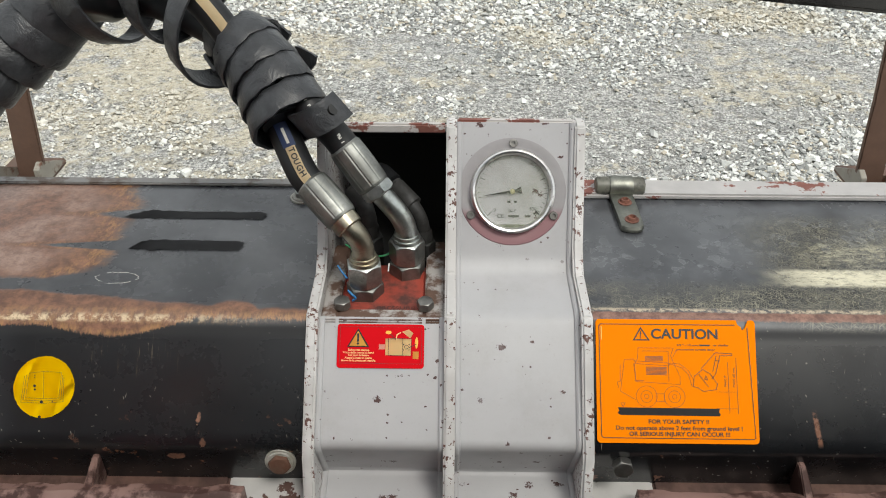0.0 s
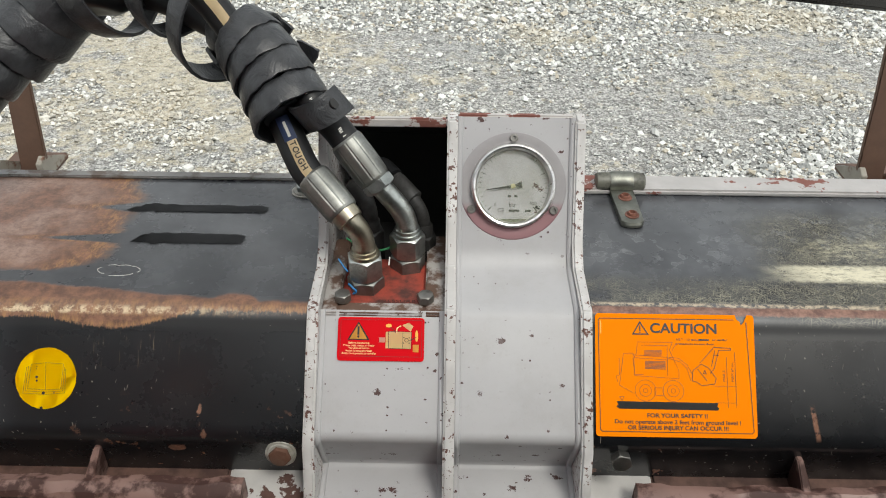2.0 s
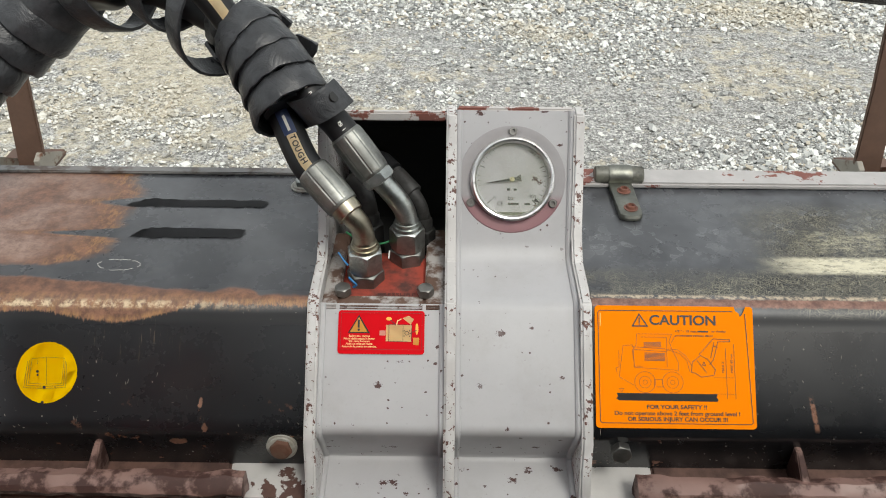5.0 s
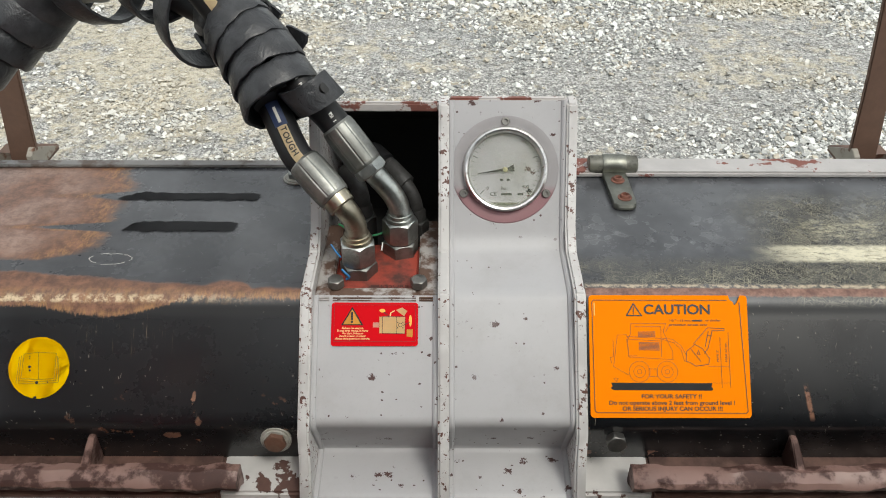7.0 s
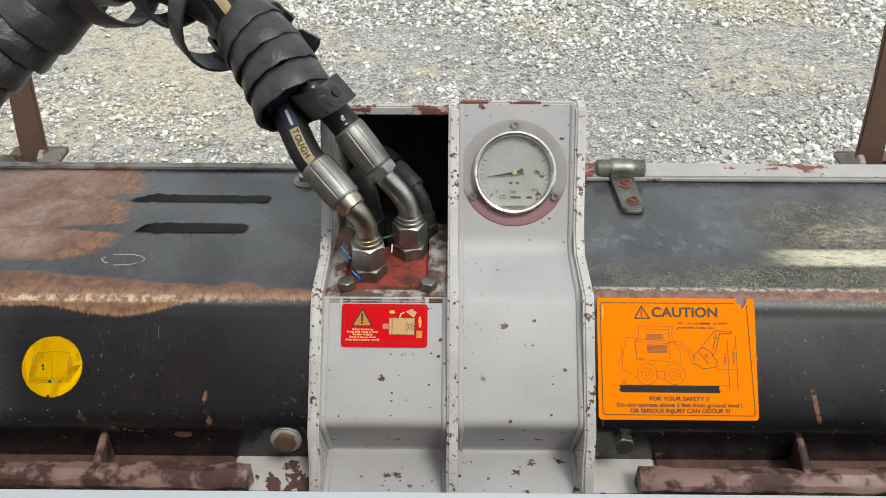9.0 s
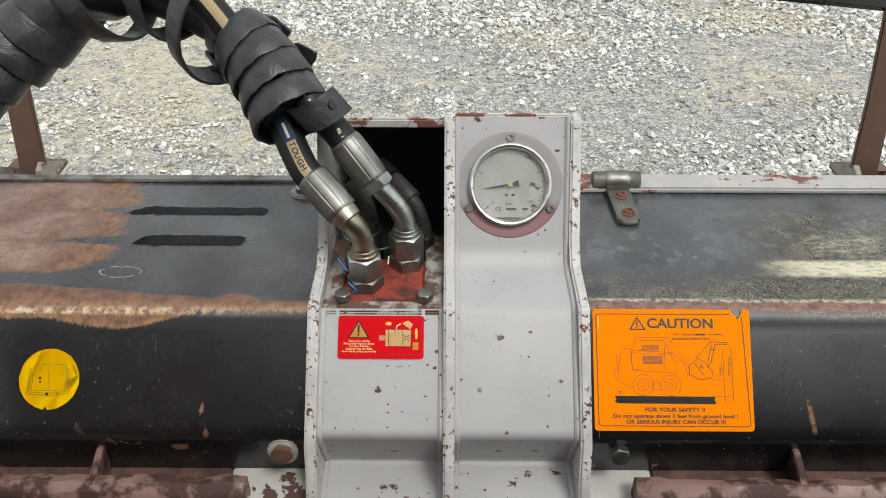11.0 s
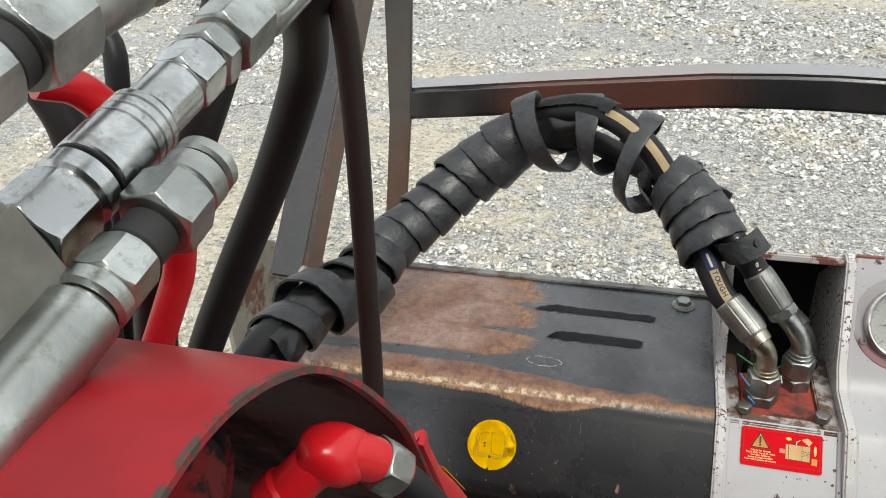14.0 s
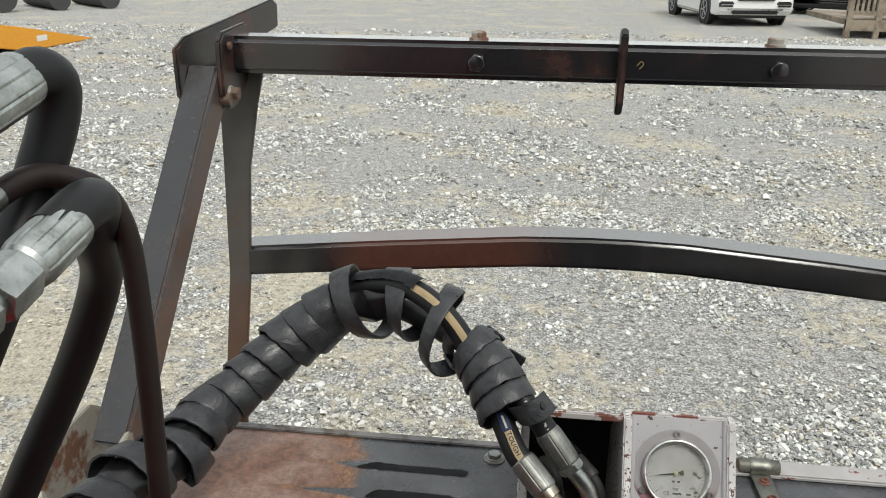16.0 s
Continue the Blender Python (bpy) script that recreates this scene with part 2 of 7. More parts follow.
def black_paint(name, left):
    """Black paint on bent steel, worn to rust along the ridge and on the top, with scuffs and specks."""
    k = Mat(name, 0.3)
    k.b.inputs["Specular IOR Level"].default_value = 0.6
    x, y, z = k.axis(0), k.axis(1), k.axis(2)
    add, mul, hi = (lambda a, b: k.math("ADD", a, b)), (lambda a, b: k.math("MULTIPLY", a, b)), (lambda a, b: k.math("MAXIMUM", a, b))
    near = lambda v, c, w0, w1: k.step(k.math("ABSOLUTE", k.math("SUBTRACT", v, c)), w0, w1)
    centred = lambda n, amount: mul(k.math("SUBTRACT", n, 0.5), amount)
    n1 = k.noise(16, 6, 0.6)
    n2 = k.noise(120, 8, 0.75)
    dust = k.noise(3.2, 6, 0.6)
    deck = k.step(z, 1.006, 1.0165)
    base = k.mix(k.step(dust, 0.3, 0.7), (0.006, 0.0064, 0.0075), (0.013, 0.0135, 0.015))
    # the flat top is painted paler and bluer, for the sky it reflects
    sky_film = k.mix(k.step(k.noise(9, 7, 0.7), 0.3, 0.75), (0.042, 0.044, 0.049), (0.098, 0.102, 0.110))
    # bluish sky sheen painted onto both ends of the slope
    slope_sheen = mul(hi(mul(k.step(x, -0.545, -0.66), k.step(x, -0.84, -0.76)), mul(k.step(x, 0.36, 0.60), 0.55)), k.step(k.noise(5, 6, 0.6), 0.25, 0.75, 0.3, 1.0))
    base = k.mix(mul(slope_sheen, k.step(z, 0.885, 0.93)), base, (0.100, 0.108, 0.120))
    base = k.mix(deck, base, sky_film)
    # specks and short nicks
    nicks = 0.0
    for scale, turn, pick, size in (((95, 95, 95), (0, 0, 0), 0.72, 0.12), ((150, 34, 34), (0.0, 0.4, 0.1), 0.70, 0.09), ((40, 170, 170), (0.0, 0.3, 0.3), 0.70, 0.10), ((210, 24, 24), (0.0, -0.3, 0.0), 0.74, 0.08), ((260, 60, 60), (0.0, 0.9, 0.4), 0.50, 0.10), ((330, 15, 15), (0.0, 0.2, 0.5), 0.78, 0.08)):
        co = k.scaled(*scale, turn=turn)
        one = mul(k.step(add(k.cells(1.0, co=co), centred(n2, 0.20)), size, size * 0.6), k.step(k.axis(0, k.cells(1.0, co=co, out="Color")), pick, pick + 0.05))
        nicks = hi(one, nicks)
    nicks = mul(nicks, k.step(add(k.noise(7, 4), mul(k.step(z, 0.97, 0.90), 0.10)), 0.44, 0.62))
    base = k.mix(mul(nicks, k.mix(deck, (0.85,) * 3, (0.25,) * 3)), base, (0.30, 0.27, 0.23))
    chips = mul(k.step(k.noise(38, 5, 0.65), 0.635, 0.655), mul(k.step(z, 0.955, 0.90), k.step(k.noise(4, 2), 0.44, 0.56)))
    wob = centred(n1, 0.030)
    fine = centred(n2, 0.014)
    hair = centred(k.noise(1, 5, 0.8, co=k.scaled(420, 16, 16)), 0.022)
    yy = add(y, add(mul(wob, 0.6), fine))
    zz = add(z, add(mul(wob, 0.25), add(mul(fine, 0.4), mul(hair, 0.45))))
    if left:
        # bare top: a wavy edge with two dark tongues
        edge = add(mul(k.step(k.math("ABSOLUTE", k.math("SUBTRACT", y, 0.084)), 0.014, 0.001), 0.045), mul(k.step(k.math("ABSOLUTE", k.math("SUBTRACT", y, 0.010)), 0.012, 0.001), 0.085))
        edge = add(edge, add(mul(k.step(y, -0.030, -0.070), 0.06), mul(k.step(y, 0.11, 0.15), 0.022)))
        field = add(add(x, edge), add(mul(wob, 1.2), add(mul(fine, 0.9), centred(k.noise(1, 4, 0.7, co=k.scaled(12, 120, 12)), 0.028))))
        band = k.step(add(y, add(mul(wob, 0.7), mul(fine, 0.4))), -0.064, -0.055)
        top = mul(mul(k.step(field, -0.487, -0.518), band), deck)
        upper = add(add(mul(add(x, 0.541), -0.12), -0.086), mul(near(x, -0.318, 0.035, 0.01), 0.014))
        upper = k.math("MINIMUM", k.math("MAXIMUM", upper, -0.112), -0.084)
        lower = add(add(mul(near(x, -0.452, 0.105, 0.0), -0.0145), mul(k.step(x, -0.46, -0.56), -0.005)), 1.0135)
        ridge = mul(k.step(k.math("SUBTRACT", yy, upper), 0.003, -0.003), k.step(k.math("SUBTRACT", zz, lower), -0.001, 0.0012))
        low = mul(k.step(add(x, wob), -0.60, -0.63), k.step(zz, 0.912, 0.900))
        spots = 0.0
        for cx, cz, rx, rz in ((-0.352, 0.934, 0.0018, 0.0045), (-0.347, 0.912, 0.003, 0.005), (-0.381, 0.888, 0.010, 0.006)):
            e = add(k.math("POWER", mul(k.math("SUBTRACT", add(x, mul(fine, 0.9)), cx), 1 / rx), 2.0), k.math("POWER", mul(k.math("SUBTRACT", add(z, mul(fine, 1.2)), cz), 1 / rz), 2.0))
            spots = hi(k.step(e, 1.1, 0.8), spots)
        mask = hi(hi(top, ridge), hi(low, spots))
        crest = mul(mul(k.step(y, -0.108, -0.117), k.step(zz, 1.0085, 1.0115)), k.step(x, -0.22, -0.46))
        gold = mul(mul(k.step(field, -0.560, -0.505), top), k.step(k.noise(1, 5, 0.8, co=k.scaled(130, 60, 60)), 0.47, 0.60))
        fringe = mul(k.step(k.math("SUBTRACT", zz, lower), 0.007, 0.001), mul(ridge, k.step(y, -0.110, -0.122)))
        pale = mul(mul(near(z, 1.0135, 0.0036, 0.0008), crest), k.step(k.noise(85, 6, 0.75), 0.44, 0.60))
        gold = hi(gold, mul(hi(fringe, mul(crest, 0.6)), k.step(k.noise(1, 5, 0.75, co=k.scaled(160, 50, 50)), 0.40, 0.60)))
        whisk = mul(mul(near(x, -0.455, 0.105, 0.02), near(z, 0.988, 0.026, 0.004)), k.step(k.noise(1, 4, 0.75, co=k.scaled(420, 14, 14)), 0.60, 0.68))
        scrape = mul(near(add(x, mul(fine, 2.0)), -0.700, 0.026, 0.004), near(add(z, mul(wob, 0.6)), 0.930, 0.036, 0.004))
        pale = hi(pale, mul(scrape, k.step(k.noise(1, 4, 0.7, co=k.scaled(260, 30, 30)), 0.46, 0.60)))
        base = k.mix(mul(whisk, 0.55), base, (0.34, 0.27, 0.18))
        rusty = k.mix(k.step(k.noise(60, 8, 0.8), 0.36, 0.66), (0.100, 0.051, 0.036), (0.255, 0.128, 0.080))
        dusty_rust = k.mix(k.step(k.noise(85, 7, 0.75), 0.3, 0.66), (0.185, 0.115, 0.090), (0.35, 0.24, 0.195))
        rusty = k.mix(mul(mul(deck, k.step(field, -0.515, -0.60)), k.step(k.noise(10, 6, 0.65), 0.36, 0.62)), rusty, dusty_rust)
        col = k.mix(hi(mask, chips), base, rusty)
        col = k.mix(mul(gold, 0.58), col, (0.44, 0.245, 0.095))
        col = k.mix(pale, col, (0.62, 0.49, 0.32))
    else:
        mask = mul(k.step(add(y, mul(fine, 0.5)), -0.1105, -0.1130), k.step(add(z, mul(fine, 0.25)), 1.0146, 1.0156))
        lower_half = mul(mul(k.step(y, -0.045, -0.080), k.step(add(y, fine), -0.109, -0.103)), deck)
        worn_side = mul(mul(k.step(add(x, mul(wob, 3.0)), 0.27, 0.40), k.step(y, 0.115, 0.05)), deck)
        region = hi(mul(lower_half, k.step(k.noise(9, 4), 0.28, 0.50)), mul(worn_side, k.step(k.noise(8, 4), 0.32, 0.54)))
        rub = 0.0
        for scale, turn in (((34, 900, 60), (0, 0, 0.12)), ((40, 860, 60), (0, 0, 0.75)), ((44, 900, 60), (0, 0, -0.6)), ((900, 60, 60), (0, 0, 0.25))):
            rub = hi(k.step(k.noise(1.0, 4, 0.65, co=k.scaled(*scale, turn=turn)), 0.55, 0.65), rub)
        grit = k.step(k.noise(420, 8, 0.85, co=k.scaled(0.8, 1.2, 1.0, turn=(0, 0, 0.2))), 0.51, 0.66)
        base = k.mix(mul(worn_side, 0.6), base, k.mix(k.noise(14, 6), (0.008, 0.008, 0.0075), (0.032, 0.029, 0.022)))
        base = k.mix(mul(region, 0.7), base, (0.010, 0.010, 0.010))
        base = k.mix(mul(mul(region, hi(mul(rub, 0.75), grit)), 0.9), base, (0.36, 0.335, 0.245))
        # dull dabs with paler rims
        co = k.scaled(74, 72, 60, co=k.warped(60, 0.020), turn=(0, 0, 0.3))
        pick = k.axis(0, k.cells(1.0, co=co, out="Color"))
        rim = k.cells(1.0, co=co, feature="DISTANCE_TO_EDGE")
        zone = hi(mul(near(x, 0.185, 0.13, 0.06), near(y, 0.002, 0.052, 0.025)), mul(k.step(x, 0.22, 0.30), mul(near(y, 0.045, 0.055, 0.03), 0.7)))
        dab = mul(mul(k.step(pick, 0.56, 0.60), k.step(add(rim, centred(k.noise(70, 6, 0.7), 0.34)), 0.06, 0.10)), mul(zone, deck))
        dab = mul(dab, k.step(k.noise(60, 7, 0.8), 0.25, 0.65, 0.35, 1.0))
        base = k.mix(mul(dab, k.mix(k.step(rim, 0.22, 0.10), (0.13,) * 3, (0.36,) * 3)), base, (0.33, 0.345, 0.355))
        stripe = mul(near(add(y, mul(fine, 0.7)), -0.0445, 0.021, 0.011), mul(k.step(add(x, mul(wob, 3.0)), 0.29, 0.385), deck))
        base = k.mix(mul(stripe, k.step(k.noise(1, 8, 0.85, co=k.scaled(60, 170, 40)), 0.32, 0.54)), base, (0.60, 0.56, 0.42))
        blot = mul(mul(near(add(x, mul(wob, 2.0)), 0.42, 0.075, 0.03), near(add(y, wob), 0.006, 0.030, 0.008)), deck)
        base = k.mix(mul(blot, k.step(k.noise(1, 8, 0.85, co=k.scaled(70, 150, 40)), 0.44, 0.62, 0, 0.6)), base, (0.52, 0.48, 0.33))
        upper_rim = mul(near(add(y, mul(fine, 0.9)), -0.1075, 0.0050, 0.001), mul(deck, k.step(n2, 0.42, 0.56)))
        rusty = k.mix(k.step(k.noise(90, 7, 0.8), 0.35, 0.65), (0.105, 0.046, 0.031), (0.27, 0.145, 0.105))
        col = k.mix(hi(mask, chips), base, rusty)
        col = k.mix(mul(upper_rim, 0.8), col, (0.56, 0.46, 0.33))
        bow = add(add(x, mul(fine, 0.25)), mul(k.math("SUBTRACT", z, 0.930), 0.22))
        col = k.mix(mul(mul(near(bow, 0.333, 0.0035, 0.0015), near(z, 0.930, 0.017, 0.010)), k.step(n2, 0.38, 0.5)), col, (0.20, 0.10, 0.065))
    shine = k.mix(k.step(k.noise(11, 6, 0.7), 0.3, 0.7), (0.20,) * 3, (0.34,) * 3)
    fold = mul(k.step(y, -0.100, -0.112), k.step(z, 0.996, 1.006))
    k.set(color=col, rough=k.mix(hi(mask, fold), shine, k.mix(deck, (0.58,) * 3, (0.40,) * 3)), spec=k.step(deck, 0.0, 1.0, 0.40, 0.70))
    k.bump(add(mul(n2, mul(mask, 0.7)), mul(n1, 0.10)), 0.3, 0.0012)
    return k.m


def grey_paint(name="grey_paint"):
    k = Mat(name, 0.42)
    n2 = k.noise(4, 5)
    fog = k.noise(18, 6, 0.7)
    base = k.mix(k.step(n2, 0.35, 0.7), (0.375, 0.370, 0.380), (0.435, 0.430, 0.436))
    base = k.mix(k.step(fog, 0.45, 0.8, 0, 0.35), base, (0.30, 0.285, 0.27))
    base = k.mix(k.step(k.noise(260, 3, 0.5), 0.58, 0.9, 0, 0.3), base, (0.27, 0.25, 0.24))
    chips = 0.0
    warp = k.math("MULTIPLY", k.math("SUBTRACT", k.noise(260, 5, 0.7), 0.5), 0.80)
    for scale, pick, size in (((60, 80, 80), 0.72, 0.16), ((130, 160, 160), 0.80, 0.16), ((34, 50, 50), 0.64, 0.17)):
        co = k.scaled(*scale)
        one = k.math("MULTIPLY", k.step(k.math("ADD", k.cells(1.0, co=co), warp), size, size - 0.05), k.step(k.axis(1, k.cells(1.0, co=co, out="Color")), pick, pick + 0.02))
        chips = k.math("MAXIMUM", one, chips)
    chips = k.math("MULTIPLY", chips, k.step(k.noise(11, 3), 0.39, 0.46))
    k.set(color=k.mix(chips, base, (0.062, 0.026, 0.022)))
    k.set(rough=k.math("ADD", 0.30, k.math("MULTIPLY", fog, 0.28)))
    k.bump(k.math("SUBTRACT", k.math("MULTIPLY", fog, 0.12), k.math("MULTIPLY", chips, 0.5)), 0.3, 0.001)
    return k.m


def edge_paint(name="chipped_grey_edge"):
    k = Mat(name, 0.5)
    n1 = k.noise(150, 6, 0.65)
    n2 = k.noise(22, 4)
    base = k.mix(k.step(n2, 0.35, 0.7), (0.47, 0.455, 0.445), (0.62, 0.61, 0.60))
    chips = k.step(k.math("ADD", k.math("MULTIPLY", n1, 0.7), k.math("MULTIPLY", n2, 0.3)), 0.560, 0.575)
    k.set(color=k.mix(chips, base, k.mix(k.noise(40, 3), (0.06, 0.03, 0.025), (0.17, 0.07, 0.05))))
    k.bump(k.math("SUBTRACT", 0.0, chips), 0.4, 0.001)
    return k.m


def patchy(name, a, b, lo, hi, scale=7.0, rough_a=0.45, rough_b=0.8, fine=45.0):
    """Paint a with rust or dirt b in patches."""
    k = Mat(name)
    n = k.math("ADD", k.math("MULTIPLY", k.noise(scale, 6, 0.6), 0.65), k.math("MULTIPLY", k.noise(fine, 5, 0.6), 0.35))
    f = k.step(n, lo, hi)
    va = k.mix(k.noise(30, 5), tuple(c * 0.75 for c in a), tuple(min(1, c * 1.25) for c in a))
    vb = k.mix(k.noise(55, 6, 0.7), tuple(c * 0.55 for c in b), tuple(min(1, c * 1.4) for c in b))
    k.set(color=k.mix(f, va, vb), rough=k.mix(f, (rough_a,) * 3, (rough_b,) * 3))
    k.bump(k.noise(fine * 2, 5), 0.25, 0.001)
    return k.m


def plated(name, colour, rough, brushed=(6, 6, 6), metal=1.0):
    k = Mat(name, rough, metal)
    n = k.noise(22, 5, 0.6)
    g = k.noise(1.0, 4, 0.6, co=k.scaled(*[b * 30 for b in brushed]))
    s = k.step(n, 0.4, 0.66)
    dirt = k.step(k.noise(70, 6, 0.75), 0.54, 0.68)
    c = k.mix(s, tuple(v * 0.68 for v in colour), tuple(min(1.0, v * 1.10) for v in colour))
    c = k.mix(k.step(k.noise(48, 6, 0.7, warp=0.8), 0.50, 0.62, 0, 0.45), c, tuple(v * 0.55 for v in colour))
    c = k.mix(k.math("MULTIPLY", dirt, 0.55), c, (0.20, 0.185, 0.15))
    k.set(color=c, rough=k.math("ADD", rough - 0.06, k.math("MULTIPLY", g, 0.10)))
    k.bump(g, 0.02, 0.0006)
    return k.m


def plain(name, colour, rough=0.5, vary=0.12, scale=40.0, spec=0.5):
    k = Mat(name, rough)
    k.set(spec=spec)
    n = k.noise(scale, 5)
    k.set(color=k.mix(n, tuple(c * (1 - vary) for c in colour), tuple(min(1, c * (1 + vary)) for c in colour)))
    k.bump(n, 0.08, 0.0008)
    return k.m


M_LEFT = black_paint("black_paint_rusted", True)
M_RIGHT = black_paint("black_paint_scuffed", False)
M_GREY = grey_paint()
M_EDGE = edge_paint()
M_LIDEDGE = patchy("pale_lid_edge", (0.40, 0.385, 0.378), (0.20, 0.075, 0.058), 0.535, 0.555, 11, 0.45, 0.7, 60)
M_RUSTLIP = patchy("rust_bitten_lip", (0.48, 0.455, 0.44), (0.19, 0.072, 0.055), 0.485, 0.51, 16, 0.45, 0.7, 70)
# worn black lip coloured grey, for the sky it reflects
M_LIP = patchy("worn_sky_pale_lip", (0.20, 0.195, 0.19), (0.11, 0.085, 0.072), 0.5, 0.6, 20, 0.35, 0.5)
kt = Mat("black_brown_tube_paint", 0.26)
kn = kt.math("ADD", kt.math("MULTIPLY", kt.noise(9, 6, 0.65), 0.22), kt.step(kt.math("ABSOLUTE", kt.math("ADD", kt.axis(0), 0.44)), 0.38, 0.10, 0.0, 0.32))
kf = kt.step(kn, 0.18, 0.40)
kt.set(color=kt.mix(kf, kt.mix(kt.noise(20, 5), (0.012, 0.012, 0.013), (0.022, 0.021, 0.022)), kt.mix(kt.noise(40, 6, 0.7), (0.045, 0.018, 0.013), (0.115, 0.042, 0.027))), rough=kt.mix(kf, (0.22,) * 3, (0.38,) * 3))
kt.bump(kt.noise(60, 5), 0.15, 0.001)
M_TUBE = kt.m
M_TOE = patchy("worn_rusty_bar", (0.215, 0.130, 0.110), (0.050, 0.020, 0.015), 0.455, 0.545, 18, 0.45, 0.7)
M_RUSTBAR = patchy("rusty_bar", (0.125, 0.068, 0.052), (0.055, 0.027, 0.021), 0.40, 0.62, 18, 0.5, 0.75)
M_FLANGE = patchy("grey_paint_flaking", (0.48, 0.465, 0.45), (0.09, 0.045, 0.035), 0.555, 0.57, 7)
M_SEAT = patchy("rust_stained_seat", (0.36, 0.34, 0.325), (0.105, 0.060, 0.042), 0.44, 0.54, 22, 0.5, 0.8, 60)
M_FRAME = patchy("black_frame_paint", (0.014, 0.014, 0.016), (0.085, 0.036, 0.025), 0.52, 0.78, 4, 0.20, 0.42, 25)


def brace_paint():
    """Dark grey paint, its inner side rubbed brown."""
    k = Mat("rusted_brace_paint", 0.3)
    g = k.t.nodes.new("ShaderNodeNewGeometry")
    side = k.step(k.math("ABSOLUTE", k.axis(0, g.outputs["Normal"])), 0.45, 0.9)
    wear = k.step(k.math("ADD", k.math("MULTIPLY", k.noise(5, 6, 0.65), 0.6), k.math("MULTIPLY", k.noise(40, 6, 0.7), 0.4)), 0.40, 0.62)
    low = k.step(k.axis(2), 1.50, 1.10, 0.5, 1.0)
    rust = k.mix(k.noise(55, 6, 0.7), (0.070, 0.032, 0.020), (0.19, 0.10, 0.058))
    paint = k.mix(k.noise(12, 6, 0.7), (0.028, 0.029, 0.032), (0.060, 0.061, 0.064))
    f = k.math("ADD", k.math("MULTIPLY", k.math("MULTIPLY", side, low), k.math("ADD", 0.45, k.math("MULTIPLY", wear, 0.55))), k.math("MULTIPLY", wear, 0.10))
    k.set(color=k.mix(f, paint, rust), rough=k.mix(f, (0.26,) * 3, (0.5,) * 3))
    k.bump(k.noise(70, 5), 0.15, 0.001)
    return k.m


def glazed(m, weight, rough):
    """A hard gloss skin over a paint."""
    b = m.node_tree.nodes["Principled BSDF"]
    b.inputs["Coat Weight"].default_value, b.inputs["Coat Roughness"].default_value = weight, rough
    return m


def dusted_and_skylit(m, amount):
    """Faces that point up turned paler: dust, and sky reflection put into the colour."""
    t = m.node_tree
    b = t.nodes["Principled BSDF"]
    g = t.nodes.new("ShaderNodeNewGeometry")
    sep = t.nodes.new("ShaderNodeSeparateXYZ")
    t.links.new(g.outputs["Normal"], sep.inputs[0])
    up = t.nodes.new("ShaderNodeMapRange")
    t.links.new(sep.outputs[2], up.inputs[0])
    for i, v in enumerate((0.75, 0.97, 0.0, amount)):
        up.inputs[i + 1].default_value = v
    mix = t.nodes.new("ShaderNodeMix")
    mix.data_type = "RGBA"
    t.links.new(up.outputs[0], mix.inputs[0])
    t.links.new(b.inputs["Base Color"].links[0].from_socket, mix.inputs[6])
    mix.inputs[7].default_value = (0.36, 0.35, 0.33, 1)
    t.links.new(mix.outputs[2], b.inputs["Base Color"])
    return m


M_BRACE = brace_paint()
dusted_and_skylit(M_FRAME, 0.62)
dusted_and_skylit(M_TUBE, 0.32)
glazed(M_FRAME, 0.8, 0.14)
glazed(M_TUBE, 0.8, 0.14)
M_PLATE = patchy("plate_paint", (0.013, 0.0125, 0.0135), (0.100, 0.043, 0.029), 0.46, 0.68, 7, 0.3, 0.6, 35)
kp = Mat("brown_post_paint", 0.6)
kr = kp.step(kp.math("ADD", kp.axis(2), kp.math("MULTIPLY", kp.math("SUBTRACT", kp.noise(7, 6, 0.65), 0.5), 0.9)), 1.35, 0.95)
kp.set(color=kp.mix(kr, kp.mix(kp.noise(14, 6), (0.060, 0.056, 0.052), (0.105, 0.098, 0.090)), kp.mix(kp.noise(30, 6, 0.7), (0.075, 0.042, 0.029), (0.165, 0.092, 0.062))))
kp.bump(kp.noise(90, 5), 0.25, 0.001)
M_POST = kp.m
M_BRACKET = patchy("dull_bracket_paint", (0.30, 0.28, 0.24), (0.16, 0.075, 0.045), 0.50, 0.58, 9, 0.6, 0.8)
# near black for black parts, and for shade inside the open bay
M_DARK = plain("black_and_shade", (0.017, 0.017, 0.017), 0.65)
M_GRIMYINK = plain("grimy_lettering", (0.055, 0.018, 0.014), 0.7)
M_VALVE = patchy("red_oxide_block", (0.29, 0.046, 0.028), (0.07, 0.028, 0.022), 0.44, 0.60, 14, 0.5, 0.8)
M_STEEL = plated("zinc_plate", (0.50, 0.525, 0.50), 0.35)
M_FERRULE = plated("dull_ferrule", (0.30, 0.305, 0.285), 0.50)
M_MANIFOLD = worn("grey_beige_paint", (0.27, 0.27, 0.235), (0.17, 0.165, 0.14), 0.45, 0.0, 60, 0.15)
M_GOLD = plated("yellow_zinc_plate", (0.47, 0.43, 0.335), 0.36)
M_DULL = plated("dull_steel", (0.33, 0.32, 0.30), 0.5)
M_HINGE = plated("dull_hinge_steel", (0.25, 0.255, 0.225), 0.48)
M_GRIMEHINGE = patchy("grimy_hinge_barrel", (0.135, 0.135, 0.110), (0.035, 0.033, 0.028), 0.46, 0.62, 40, 0.4, 0.7)
M_RIVET = patchy("rusty_rivet", (0.16, 0.062, 0.040), (0.09, 0.030, 0.018), 0.45, 0.6, 60, 0.5, 0.8)
